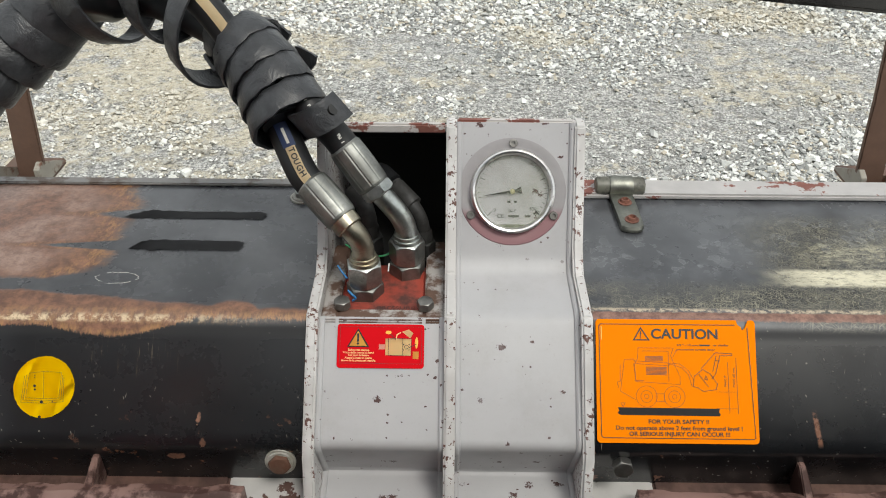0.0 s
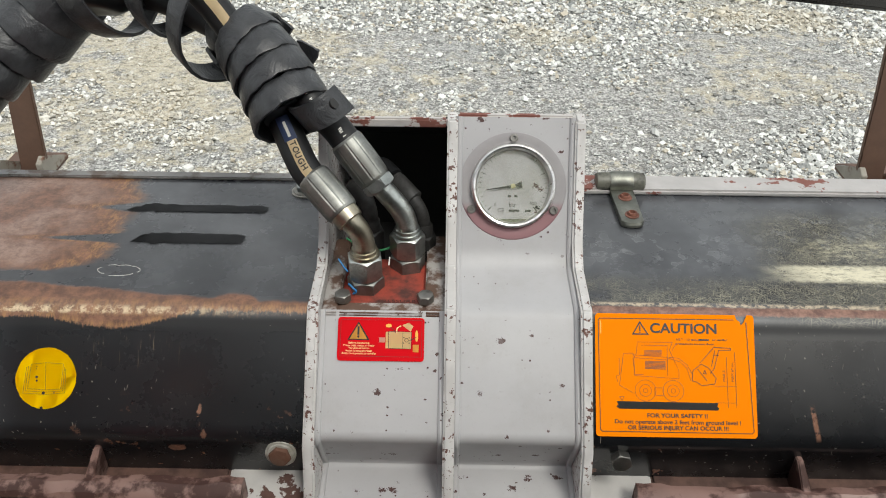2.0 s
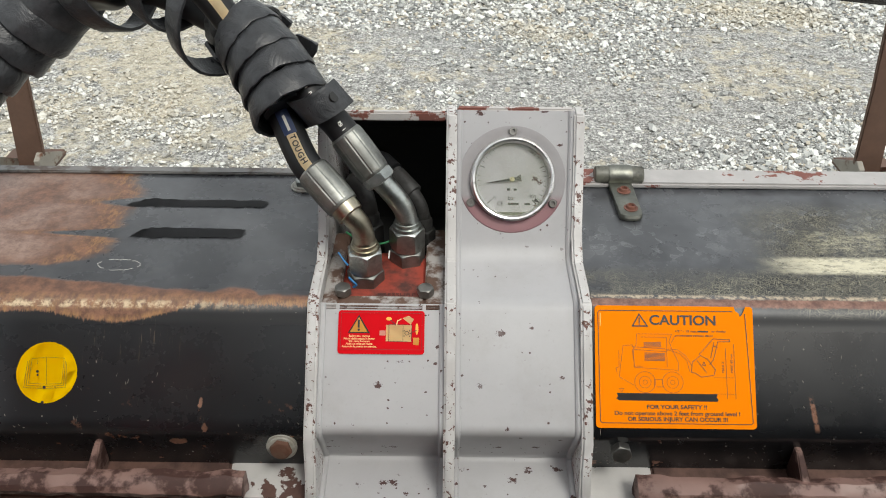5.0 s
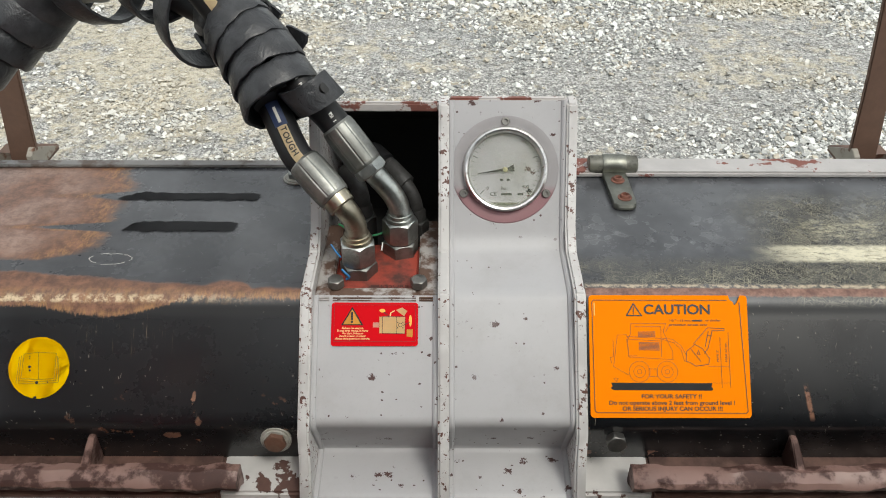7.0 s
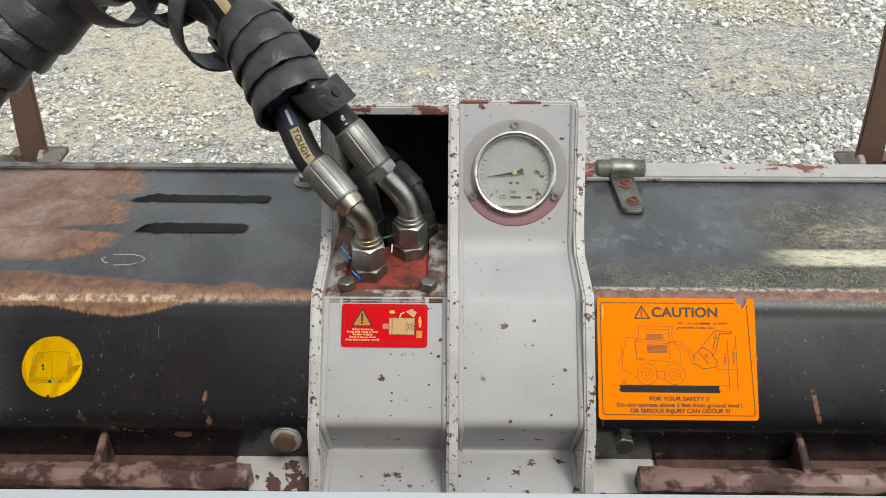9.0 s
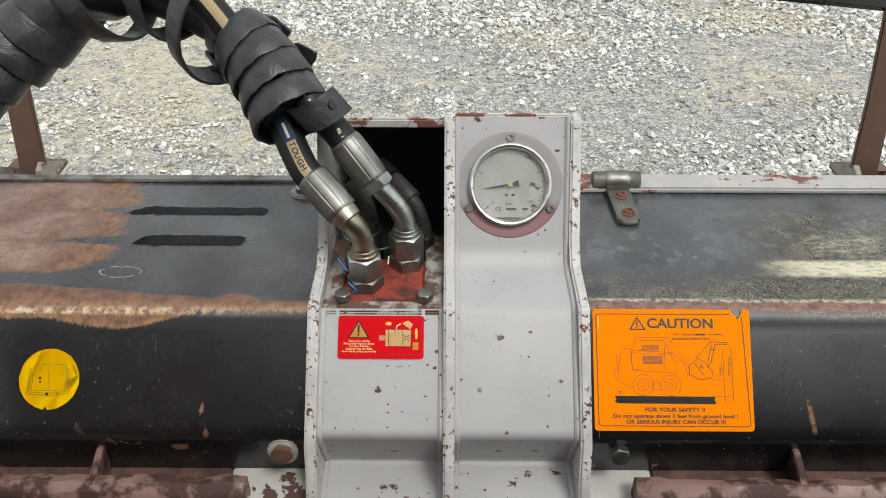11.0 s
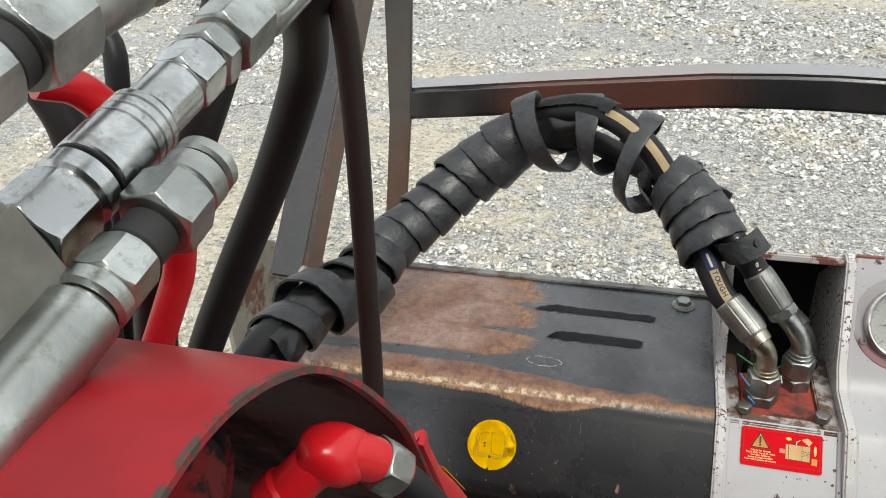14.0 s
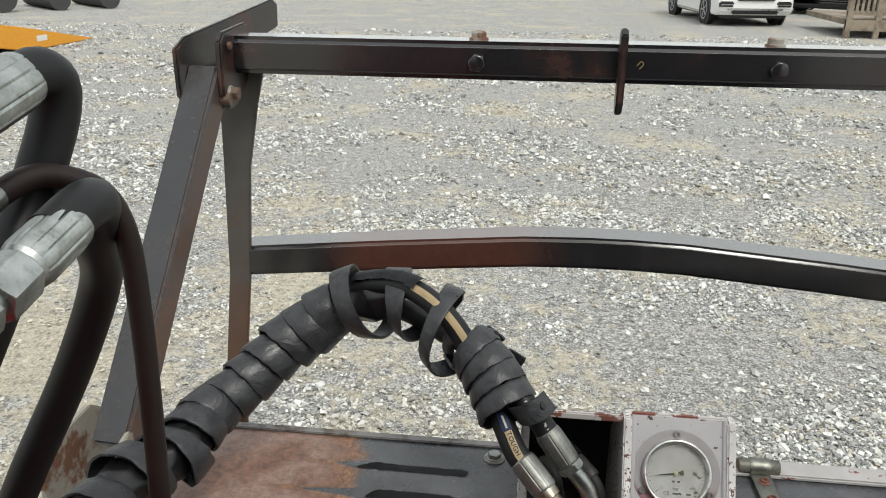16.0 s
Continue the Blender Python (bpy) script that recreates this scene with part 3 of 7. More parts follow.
M_WORNRED = patchy("worn_red_paint", (0.36, 0.010, 0.016), (0.014, 0.012, 0.011), 0.44, 0.50, 16, 0.4, 0.6)
M_BRIGHT = plated("bright_nickel", (0.63, 0.65, 0.645), 0.26)
M_GREYSTEEL = plated("grey_sleeve_steel", (0.34, 0.335, 0.345), 0.36)
M_WASHER = worn("zinc_washer", (0.42, 0.42, 0.39), (0.25, 0.235, 0.20), 0.4, 0.0, 120)
M_RUSTBOLT = patchy("rusted_bolt_head", (0.135, 0.092, 0.066), (0.11, 0.050, 0.030), 0.4, 0.6, 30, 0.6, 0.8)
M_HOSE = plain("hose_rubber", (0.0115, 0.0120, 0.0130), 0.47, 0.3, 40, 0.32)
M_HOSEBROWN = plain("brown_black_hose", (0.020, 0.014, 0.013), 0.5, 0.3, 40, 0.25)
kw = Mat("rubber_strap", 0.4)
kc = kw.noise(26, 5, 0.65, warp=1.2)
kw.set(color=kw.mix(kw.step(kw.noise(60, 6, 0.7), 0.3, 0.7), (0.019, 0.0200, 0.0222), (0.041, 0.0428, 0.0465)), rough=kw.step(kc, 0.3, 0.7, 0.27, 0.44))
kw.bump(kw.math("ADD", kc, kw.math("MULTIPLY", kw.noise(210, 5, 0.7), 0.12)), 0.55, 0.005)
M_WRAP = kw.m
M_SLEEVE = plain("creased_black_plastic", (0.011, 0.011, 0.012), 0.30, 0.4, 60, 0.5)
M_LAYLINE = plain("tan_layline", (0.66, 0.52, 0.31), 0.5, 0.15, 90)
M_INK = plain("black_ink", (0.015, 0.015, 0.015), 0.5)
M_WHITEINK = plain("white_ink", (0.75, 0.74, 0.70), 0.5)
M_BLUEINK = plain("blue_ink", (0.03, 0.05, 0.13), 0.5)
M_ORANGE = plain("orange_vinyl", (0.90, 0.225, 0.0), 0.6, 0.03, 20, 0.04)
M_REDVINYL = plain("red_vinyl", (0.58, 0.004, 0.010), 0.6, 0.06, 20, 0.04)
M_YELLOW = plain("yellow_vinyl", (1.0, 0.61, 0.0), 0.6, 0.03, 20, 0.04)
M_AMBER = plain("amber_ink", (0.85, 0.42, 0.05), 0.4, 0.05)
M_CREAM = plain("cream_ink", (0.86, 0.62, 0.28), 0.4, 0.05)
M_TAPE = plain("black_tape", (0.012, 0.012, 0.013), 0.35)
M_RED = patchy("red_loader_paint", (0.37, 0.011, 0.019), (0.075, 0.018, 0.015), 0.60, 0.74, 9, 0.34, 0.55)
kh = Mat("red_hood_paint", 0.4)
kc1 = kh.mix(kh.step(kh.noise(6, 6, 0.65), 0.35, 0.7), (0.235, 0.005, 0.010), (0.345, 0.008, 0.016))
kc1 = kh.mix(kh.step(kh.noise(60, 6, 0.75), 0.66, 0.72, 0, 0.45), kc1, (0.06, 0.012, 0.011))
krim = kh.math("MULTIPLY", kh.step(kh.axis(0), -0.4895, -0.4870), kh.step(kh.noise(85, 5, 0.7), 0.44, 0.54))
kh.set(color=kh.mix(krim, kc1, kh.mix(kh.noise(200, 3), (0.018, 0.012, 0.010), (0.10, 0.07, 0.055))), rough=kh.step(kh.noise(9, 6), 0.3, 0.7, 0.30, 0.46))
kh.bump(kh.noise(30, 6, 0.6), 0.12, 0.002)
M_HOOD = kh.m
kd = Mat("red_and_faded_orange_flange", 0.42)
kd1 = kd.mix(kd.noise(14, 6, 0.6), (0.40, 0.010, 0.015), (0.54, 0.014, 0.020))
kd1 = kd.mix(kd.step(kd.math("ADD", kd.axis(2), kd.math("MULTIPLY", kd.math("ADD", kd.noise(30, 4), kd.noise(9, 3)), 0.03)), 1.225, 1.185), kd1, (0.90, 0.125, 0.014))
kd.set(color=kd.mix(kd.step(kd.noise(90, 6, 0.75), 0.665, 0.685), kd1, (0.55, 0.42, 0.36)))
kd.bump(kd.noise(40, 5), 0.1, 0.001)
M_RIM = kd.m
M_REDGLOSS = plain("glossy_red_paint", (0.52, 0.010, 0.016), 0.28, 0.15, 12)
M_LIGHTBAR = plain("pale_grey_bar", (0.42, 0.45, 0.48), 0.45, 0.1, 12)
M_DIAL = plain("gauge_dial", (0.092, 0.098, 0.062), 0.6, 0.15, 30)
M_BLUECORD = plain("blue_cord", (0.02, 0.16, 0.38), 0.5)
M_GREENWIRE = plain("green_wire", (0.03, 0.2, 0.08), 0.5)
kg = Mat("cloudy_gauge_lens", 0.12)
kg.set(alpha=kg.step(kg.noise(30, 5), 0.3, 0.75, 0.07, 0.18), color=(0.36, 0.38, 0.29), ior=1.28)
M_GLASS = kg.m


def gravel_ground():
    k = Mat("crushed_stone_ground", 0.95)
    lean = k.math("MULTIPLY", k.step(k.axis(0), 0.4, -0.9), k.step(k.axis(1), 4.5, 2.0, 0.0, 0.10))
    patch = k.math("ADD", k.noise(0.8, 6, 0.66), lean)
    cool = k.noise(0.5, 5, 0.6, co=k.scaled(1, 1, 1, move=(7, 3, 0)))
    c1 = k.cells(52, out="Color")
    d1 = k.cells(52)
    c2 = k.cells(125, out="Color")
    d2 = k.cells(125)
    n = k.noise(260, 6, 0.75)
    stone = k.mix(k.axis(0, c1), (0.15, 0.154, 0.150), (0.74, 0.735, 0.69))
    small = k.mix(k.axis(0, c2), (0.17, 0.17, 0.166), (0.64, 0.635, 0.61))
    fines = k.mix(k.step(n, 0.3, 0.7), (0.34, 0.305, 0.225), (0.72, 0.655, 0.51))
    f = k.step(k.math("ADD", patch, k.math("MULTIPLY", k.math("SUBTRACT", k.noise(9, 6, 0.7), 0.5), 0.7)), 0.50, 0.64)
    col = k.mix(k.step(d1, 0.30, 0.5), stone, small)
    col = k.mix(k.math("MULTIPLY", f, k.step(k.noise(45, 5, 0.7), 0.3, 0.55, 0.45, 0.95)), col, fines)
    # dark flecks painted for the shade between stones
    gap = k.math("MULTIPLY", k.step(k.noise(105, 5, 0.75), 0.51, 0.61), k.step(f, 0.9, 0.2, 0.3, 0.9))
    col = k.mix(gap, col, (0.06, 0.056, 0.047))
    col = k.mix(k.step(cool, 0.5, 0.75, 0, 0.35), col, (0.30, 0.32, 0.335))
    coarse = k.math("ADD", k.math("MULTIPLY", k.noise(34, 5, 0.8), 0.55), k.math("MULTIPLY", k.noise(15, 5, 0.8), 0.45))
    col = k.mix(k.step(coarse, 0.49, 0.60, 0, 0.75), col, (0.115, 0.11, 0.098))
    col = k.mix(k.step(coarse, 0.48, 0.36, 0, 0.6), col, (0.80, 0.79, 0.75))
    k.set(color=col)
    k.bump(k.math("ADD", k.math("MULTIPLY", n, 0.6), k.math("ADD", k.math("MULTIPLY", d2, -0.5), k.math("MULTIPLY", d1, -0.6))), 0.8, 0.010)
    return k.m


def gravel_stone():
    k = Mat("crushed_stone", 0.85)
    g = k.t.nodes.new("ShaderNodeNewGeometry")
    r = g.outputs["Random Per Island"]
    a = k.mix(k.step(r, 0.0, 1.0), (0.225, 0.233, 0.229), (0.82, 0.825, 0.79))
    warm = k.step(k.math("FRACT", k.math("MULTIPLY", r, 37.7)), 0.84, 0.90)
    a = k.mix(warm, a, (0.47, 0.425, 0.345))
    lean = k.math("MULTIPLY", k.step(k.axis(0), 0.4, -0.9), k.step(k.axis(1), 4.5, 2.0, 0.0, 0.10))
    patch = k.step(k.math("ADD", k.noise(0.8, 6, 0.66), lean), 0.50, 0.66, 0.0, 0.6)
    a = k.mix(patch, a, (0.54, 0.48, 0.365))
    a = k.mix(k.math("MULTIPLY", k.step(k.noise(150, 5, 0.7), 0.45, 0.75), 0.4), a, (0.70, 0.68, 0.63))
    k.set(color=k.mix(k.step(k.noise(90, 6, 0.75), 0.56, 0.75, 0, 0.5), a, (0.14, 0.13, 0.115)))
    k.bump(k.noise(220, 5), 0.35, 0.002)
    return k.m


M_GROUND = gravel_ground()
M_STONE = gravel_stone()


# ---- ground ----
def build_ground():
    bm = bmesh.new()
    bmesh.ops.create_grid(bm, x_segments=1, y_segments=1, size=400)
    me = bpy.data.meshes.new("ground")
    bm.to_mesh(me)
    bm.free()
    me.materials.append(M_GROUND)
    tagged(new("ground", me), "light grey crushed stone yard with tan dusty patches", "ground", kind="structure")


def dusty(x, y):
    lean = min(max((0.4 - x) / 1.3, 0.0), 1.0) * min(max((4.5 - y) / 2.5, 0.0), 1.0)
    return noise.fractal(Vector((x * 0.9, y * 0.9, 3.1)), 0.6, 2.0, 4) + 0.40 * lean


def build_gravel():
    rng = np.random.default_rng(5)
    base = bmesh.new()
    bmesh.ops.create_cube(base, size=1.5)
    bmesh.ops.triangulate(base, faces=base.faces[:])
    bv = np.array([v.co[:] for v in base.verts])
    bf = np.array([[v.index for v in f.verts] for f in base.faces])
    base.free()
    spots = []
    for lo, hi, count in ((0.9, 3.0, 105000), (3.0, 5.0, 68000), (5.0, 9.0, 40000), (9.0, 18.0, 24000)):
        ys = rng.uniform(lo, hi, count)
        half = 1.2 + 0.62 * (ys + 1.0)
        xs = rng.uniform(-1, 1, count) * half - 0.35 - 0.10 * ys
        for x, y in zip(xs, ys):
            d = dusty(x, y)
            if d > -0.05 and rng.random() < min(0.93, (d + 0.16) * 2.4):
                continue
            spots.append((x, y))
    n = len(spots)
    xy = np.array(spots)
    r = rng.gamma(1.5, 0.0026, n) + 0.0036
    r = np.minimum(r, 0.020)
    r *= np.where(xy[:, 1] > 3.6, 1.25, 1.0) * np.where(xy[:, 1] > 5.2, 1.35, 1.0) * np.where(xy[:, 1] > 9, 1.5, 1.0)
    turn = rng.normal(size=(n, 3, 3))
    turn = np.linalg.qr(turn)[0]
    corners = bv[None] * rng.uniform(0.45, 1.25, (n, len(bv), 3)) * (rng.uniform(0.55, 1.3, (n, 1, 3)) * r[:, None, None])
    verts = np.einsum('nij,nvj->nvi', turn, corners)
    ang = rng.uniform(0, 6.283, n)
    c, s = np.cos(ang)[:, None], np.sin(ang)[:, None]
    x, y, z = verts[..., 0].copy(), verts[..., 1].copy(), verts[..., 2] * 0.62
    tilt = rng.uniform(-0.7, 0.7, n)[:, None]
    y, z = y * np.cos(tilt) - z * np.sin(tilt), y * np.sin(tilt) + z * np.cos(tilt)
    verts = np.stack([x * c - y * s + xy[:, :1], x * s + y * c + xy[:, 1:], z + (r * rng.uniform(0.2, 0.8, n))[:, None]], -1).reshape(-1, 3)
    faces = (bf[None] + (np.arange(n) * len(bv))[:, None, None]).reshape(-1, 3)
    me = bpy.data.meshes.new("gravel")
    me.vertices.add(len(verts))
    me.vertices.foreach_set("co", verts.ravel())
    me.loops.add(faces.size)
    me.loops.foreach_set("vertex_index", faces.ravel())
    me.polygons.add(len(faces))
    me.polygons.foreach_set("loop_start", np.arange(0, faces.size, 3))
    me.polygons.foreach_set("loop_total", np.full(len(faces), 3))
    me.polygons.foreach_set("use_smooth", np.zeros(len(faces), dtype=bool))
    me.update()
    me.validate()
    me.materials.append(M_STONE)
    tagged(new("gravel", me), "loose angular light grey crushed stones", "gravel", kind="stuff")


build_ground()
build_gravel()

# ---- mulcher head ----
XL, XA, XB, XC, XR = -0.865, -0.229, -0.074, 0.0795, 0.715   # cover ends and the three rib plates
TOP, RIDGE_Y, BACK_Y = 1.018, -0.124, 0.162
COVER = [(BACK_Y, TOP), (RIDGE_Y, TOP), (-0.222, 0.912), (-0.205, 0.836)]


def bolt(where, axis, flats, height, material, parent, name="bolt", washer=0.0, spin=0.3, shank=0.0):
    w = Vector(where)
    d = Vector(axis).normalized()
    ob = part(name, hexagon(w, d, -shank + 0.0005, height, flats, spin), material, parent)
    if washer:
        part("washer", lathe(w, d, [(-0.002, washer * 0.96), (0.0, washer), (0.0020, washer), (0.0026, washer * 0.97), (0.0026, washer * 0.86), (0.0040, washer * 0.84), (0.0046, washer * 0.80)], 32), M_WASHER, ob)
    return ob


mulcher = thing("mulcher_head", (-0.075, 0.0, 0.0), "black and grey steel mulcher head with worn chipped paint", "mulcher")
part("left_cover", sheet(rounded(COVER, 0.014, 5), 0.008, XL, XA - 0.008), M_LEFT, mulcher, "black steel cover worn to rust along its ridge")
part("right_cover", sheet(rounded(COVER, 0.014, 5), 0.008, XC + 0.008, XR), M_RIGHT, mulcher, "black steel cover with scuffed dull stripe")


def rib_outline():
    front = [(-0.268, 0.785), (-0.264, 0.838), (-0.246, 0.868), (-0.234, 0.907), (-0.129, 1.024)]
    front += [(-0.052, 1.026), (-0.026, 1.046), (0.046, 1.172), (0.066, 1.174)]
    return front + [(0.20, 1.06), (0.20, 0.795)]


for x0 in (XA, XB, XC):
    part("rib_plate", prism(rib_outline(), x0 - 0.0065, x0 + 0.0062, 0.0025, 2), M_EDGE, mulcher, "grey rib plate with chipped edge")

SLOPE = [(-0.116, 1.010), (-0.221, 0.909), (-0.188, 0.834), (-0.256, 0.825), (-0.260, 0.785)]
part("left_apron", sheet(rounded(SLOPE, 0.010, 4), 0.006, XA + 0.0065, XB - 0.0065), M_GREY, mulcher, "silver grey painted apron with small chips")
GAUGE_BAY = [(0.056, 1.172), (-0.026, 1.028), (-0.040, 1.016), (-0.116, 1.013), (-0.221, 0.909), (-0.188, 0.834), (-0.256, 0.825), (-0.260, 0.785)]
part("gauge_apron", sheet(rounded(GAUGE_BAY, 0.010, 4), 0.006, XB + 0.0065, XC - 0.0065), M_GREY, mulcher, "silver grey painted apron that rises behind the gauge")
def weld(points, x):
    """A smooth bead where a rib meets the apron."""
    return tube(even([Vector((x, y, z)) for y, z in rounded(points, 0.010, 4)], 0.006), 0.0042, 10)


for x0, path in ((XA + 0.0085, SLOPE), (XB - 0.0085, SLOPE), (XB + 0.0085, GAUGE_BAY), (XC - 0.0085, GAUGE_BAY)):
    part("weld_bead", weld(path, x0), M_GREY, mulcher)
part("bay_lip", box((XA + 0.0065, 0.050, 1.159), (XB - 0.0065, 0.058, 1.171), 0.002), M_RUSTLIP, mulcher, "grey lip with chipped rusty edge")
part("gauge_lip", box((XB + 0.0065, 0.057, 1.160), (XC - 0.0065, 0.066, 1.1735), 0.002), M_RUSTLIP, mulcher)
# roof and floor coloured near black, painting in the bay's shade
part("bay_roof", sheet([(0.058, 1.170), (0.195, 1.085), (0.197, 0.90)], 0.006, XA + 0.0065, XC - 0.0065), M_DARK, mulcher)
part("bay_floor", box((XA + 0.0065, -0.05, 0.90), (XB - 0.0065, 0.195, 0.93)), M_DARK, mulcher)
part("valve_block", box((XA + 0.026, -0.116, 0.960), (XB - 0.030, -0.005, 1.004), 0.003), M_VALVE, mulcher, "red oxide hydraulic block with worn paint")
part("block_frame", join(box((XA + 0.0066, -0.121, 0.992), (XA + 0.026, 0.030, 1.009), 0.002), box((XB - 0.030, -0.121, 0.992), (XB - 0.0066, 0.040, 1.009), 0.002),
                         box((XA + 0.026, -0.121, 0.992), (XB - 0.030, -0.099, 1.0085), 0.002)), M_SEAT, mulcher, "dirty grey seat with rust round the block")
words("writing", "PRESSURE", 0.0075, Matrix.Translation((-0.1375, -0.0925, 1.0043)), M_GRIMYINK, mulcher, "dark worn lettering on the block", width=0.044)
for bx in (-0.199, -0.103):
    bolt((bx, -0.0975, 1.009), (0, 0, 1), 0.0172, 0.011, M_DULL, mulcher, spin=0.5 + bx)

# lower flange, toe bars and fins
BEAM = [(-0.203, 0.838), (-0.250, 0.828), (-0.256, 0.790), (-0.2, 0.70), (0.10, 0.62), (0.16, 0.70), (0.16, 0.848)]
part("lower_beam", prism(BEAM, XL, -0.330, 0.003), M_RUSTBAR, mulcher, "rusty lower beam")
part("lower_beam", prism(BEAM, -0.330, XA - 0.0065, 0.003), M_FLANGE, mulcher, "grey beam end with flaking paint")
part("lower_beam", prism(BEAM, 0.165, XR, 0.003), M_RUSTBAR, mulcher, "rusty lower beam")
part("lower_beam", prism(BEAM, XC + 0.0065, 0.165, 0.003), M_FLANGE, mulcher, "grey beam end with flaking paint")
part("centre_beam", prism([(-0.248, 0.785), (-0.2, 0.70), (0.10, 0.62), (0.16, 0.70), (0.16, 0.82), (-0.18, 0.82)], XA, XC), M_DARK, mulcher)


def toe_bar(x0, x1):
    bm = prism([(-0.240, 0.838), (-0.240, 0.866), (-0.252, 0.870), (-0.264, 0.866), (-0.268, 0.860), (-0.264, 0.850), (-0.254, 0.846), (-0.246, 0.838)], x0, x1, 0, 2, 60)
    for v in bm.verts:
        n = noise.noise(Vector((v.co.x * 22, v.co.y * 40, 0.3)))
        v.co.z += 0.0035 * n
        v.co.y += 0.004 * noise.noise(Vector((v.co.x * 45, 4.0, v.co.z * 20)))
        end = max(0.0, 1 - min(v.co.x - x0, x1 - v.co.x) / 0.03)
        v.co.z -= 0.006 * end * end
        v.co.y += 0.006 * end * end
    return bm


part("toe_bar", toe_bar(XL + 0.02, -0.304), M_TOE, mulcher, "battered rusty brown steel bar")
part("toe_bar", toe_bar(0.138, XR - 0.02), M_TOE, mulcher, "battered rusty brown steel bar")
for fx in (-0.474, 0.324, -0.80, 0.62):
    fin = prism([(-0.212, 0.890), (-0.224, 0.891), (-0.250, 0.864), (-0.250, 0.83), (-0.204, 0.83)], fx - 0.0045, fx + 0.0045, 0.0)
    for v in fin.verts:
        low = (0.90 - v.co.z) / 0.06
        v.co.x = fx + (v.co.x - fx) * (0.6 + 1.1 * low) + (0.006 - 0.014 * low) * (1 if fx < 0 else -1)
    part("fin", bevelled(fin, 0.0015), M_TOE, mulcher, "small rusty fin")
part("end_plate", prism([(-0.235, 0.80), (-0.24, 0.905), (-0.13, 1.035), (0.17, 1.03), (0.19, 0.62), (0.0, 0.45), (-0.2, 0.6)], XL - 0.016, XL, 0.002), M_EDGE, mulcher)
part("end_plate", prism([(-0.235, 0.80), (-0.24, 0.905), (-0.13, 1.035), (0.17, 1.03), (0.19, 0.62), (0.0, 0.45), (-0.2, 0.6)], XR, XR + 0.016, 0.002), M_EDGE, mulcher)
bolt((-0.263, -0.2205, 0.886), (0, -1, 0.15), 0.022, 0.010, M_RUSTBOLT, mulcher, washer=0.0176)
bolt((0.120, -0.2190, 0.886), (0, -1, 0.15), 0.021, 0.012, M_DULL, mulcher)
bolt((-0.279, 0.130, TOP), (0, 0, 1), 0.020, 0.012, M_STEEL, mulcher, washer=0.018)
# back edge of the covers
part("back_edge", box((XL, BACK_Y - 0.004, TOP + 0.0005), (XA - 0.0066, BACK_Y + 0.012, TOP + 0.005), 0.0015), M_LIP, mulcher)
part("back_edge", box((XC + 0.0066, BACK_Y - 0.030, TOP + 0.0005), (XR, BACK_Y + 0.012, TOP + 0.010), 0.003), M_LIDEDGE, mulcher, "pale worn lid edge")
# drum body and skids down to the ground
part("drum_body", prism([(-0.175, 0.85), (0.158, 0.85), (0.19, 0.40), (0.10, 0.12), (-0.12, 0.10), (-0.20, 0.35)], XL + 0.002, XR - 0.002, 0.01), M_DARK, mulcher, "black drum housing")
for sx in (XL - 0.03, XR + 0.004):
    part("skid", prism([(-0.24, 0.0), (0.32, 0.0), (0.38, 0.06), (0.36, 0.20), (0.19, 0.60), (-0.22, 0.60), (-0.26, 0.05)], sx, sx + 0.026, 0.004), M_RUSTBAR, mulcher, "rusty steel skid")

# hinge of the lid
hinge = part("hinge", join(
    lathe((0.1275, 0.146, 1.0325), (1, 0, 0), [(0, 0.0105), (0.001, 0.0125), (0.012, 0.0135), (0.021, 0.0130), (0.022, 0.0115)], 24),
    lathe((0.149, 0.146, 1.0325), (1, 0, 0), [(0, 0.0110), (0.029, 0.0110)], 24),
    lathe((0.1775, 0.146, 1.0325), (1, 0, 0), [(0, 0.0115), (0.001, 0.0130), (0.0155, 0.0130), (0.0175, 0.0110)], 24)), M_GRIMEHINGE, mulcher, "worn steel hinge barrel")


def hinge_strap():
    """A flat strap that curls over the barrel, with a rounded end."""
    curl_over = [(0.146 + 0.0148 * math.cos(a), 1.0325 + 0.0148 * math.sin(a)) for a in [radians(198 - 208 * i / 14) for i in range(15)]]
    bm = prism([(0.048, TOP + 0.002), (0.047, TOP + 0.006), (0.049, TOP + 0.0095), (0.053, TOP + 0.0105), (0.124, TOP + 0.0105)] + curl_over + [(0.150, TOP + 0.002)], 0.1475, 0.1770, 0.0, 2, 10)
    for v in bm.verts:
        u = (v.co.x - 0.16225) / 0.01475
        if v.co.y < 0.06:
            v.co.y += 0.007 * u ** 4
        v.co.x += 0.0015 * max(0.0, (0.12 - v.co.y) / 0.07) + (0.0012 * u if v.co.y > 0.11 else 0.0)
        v.co.z -= 0.0012 * u ** 8
    return bm


part("strap", hinge_strap(), M_HINGE, hinge, "flat steel hinge strap")
for ry, rx in ((0.110, 0.163), (0.066, 0.1645)):
    part("rivet", lathe((rx, ry, TOP + 0.0105), (0, 0, 1), [(-0.004, 0.0095), (0.0008, 0.0095), (0.0015, 0.0070), (0.0048, 0.0058), (0.0052, 0.0042), (0.0020, 0.0030), (0.0018, 0.0002)], 20), M_RIVET, hinge, "rusty hollow rivet")

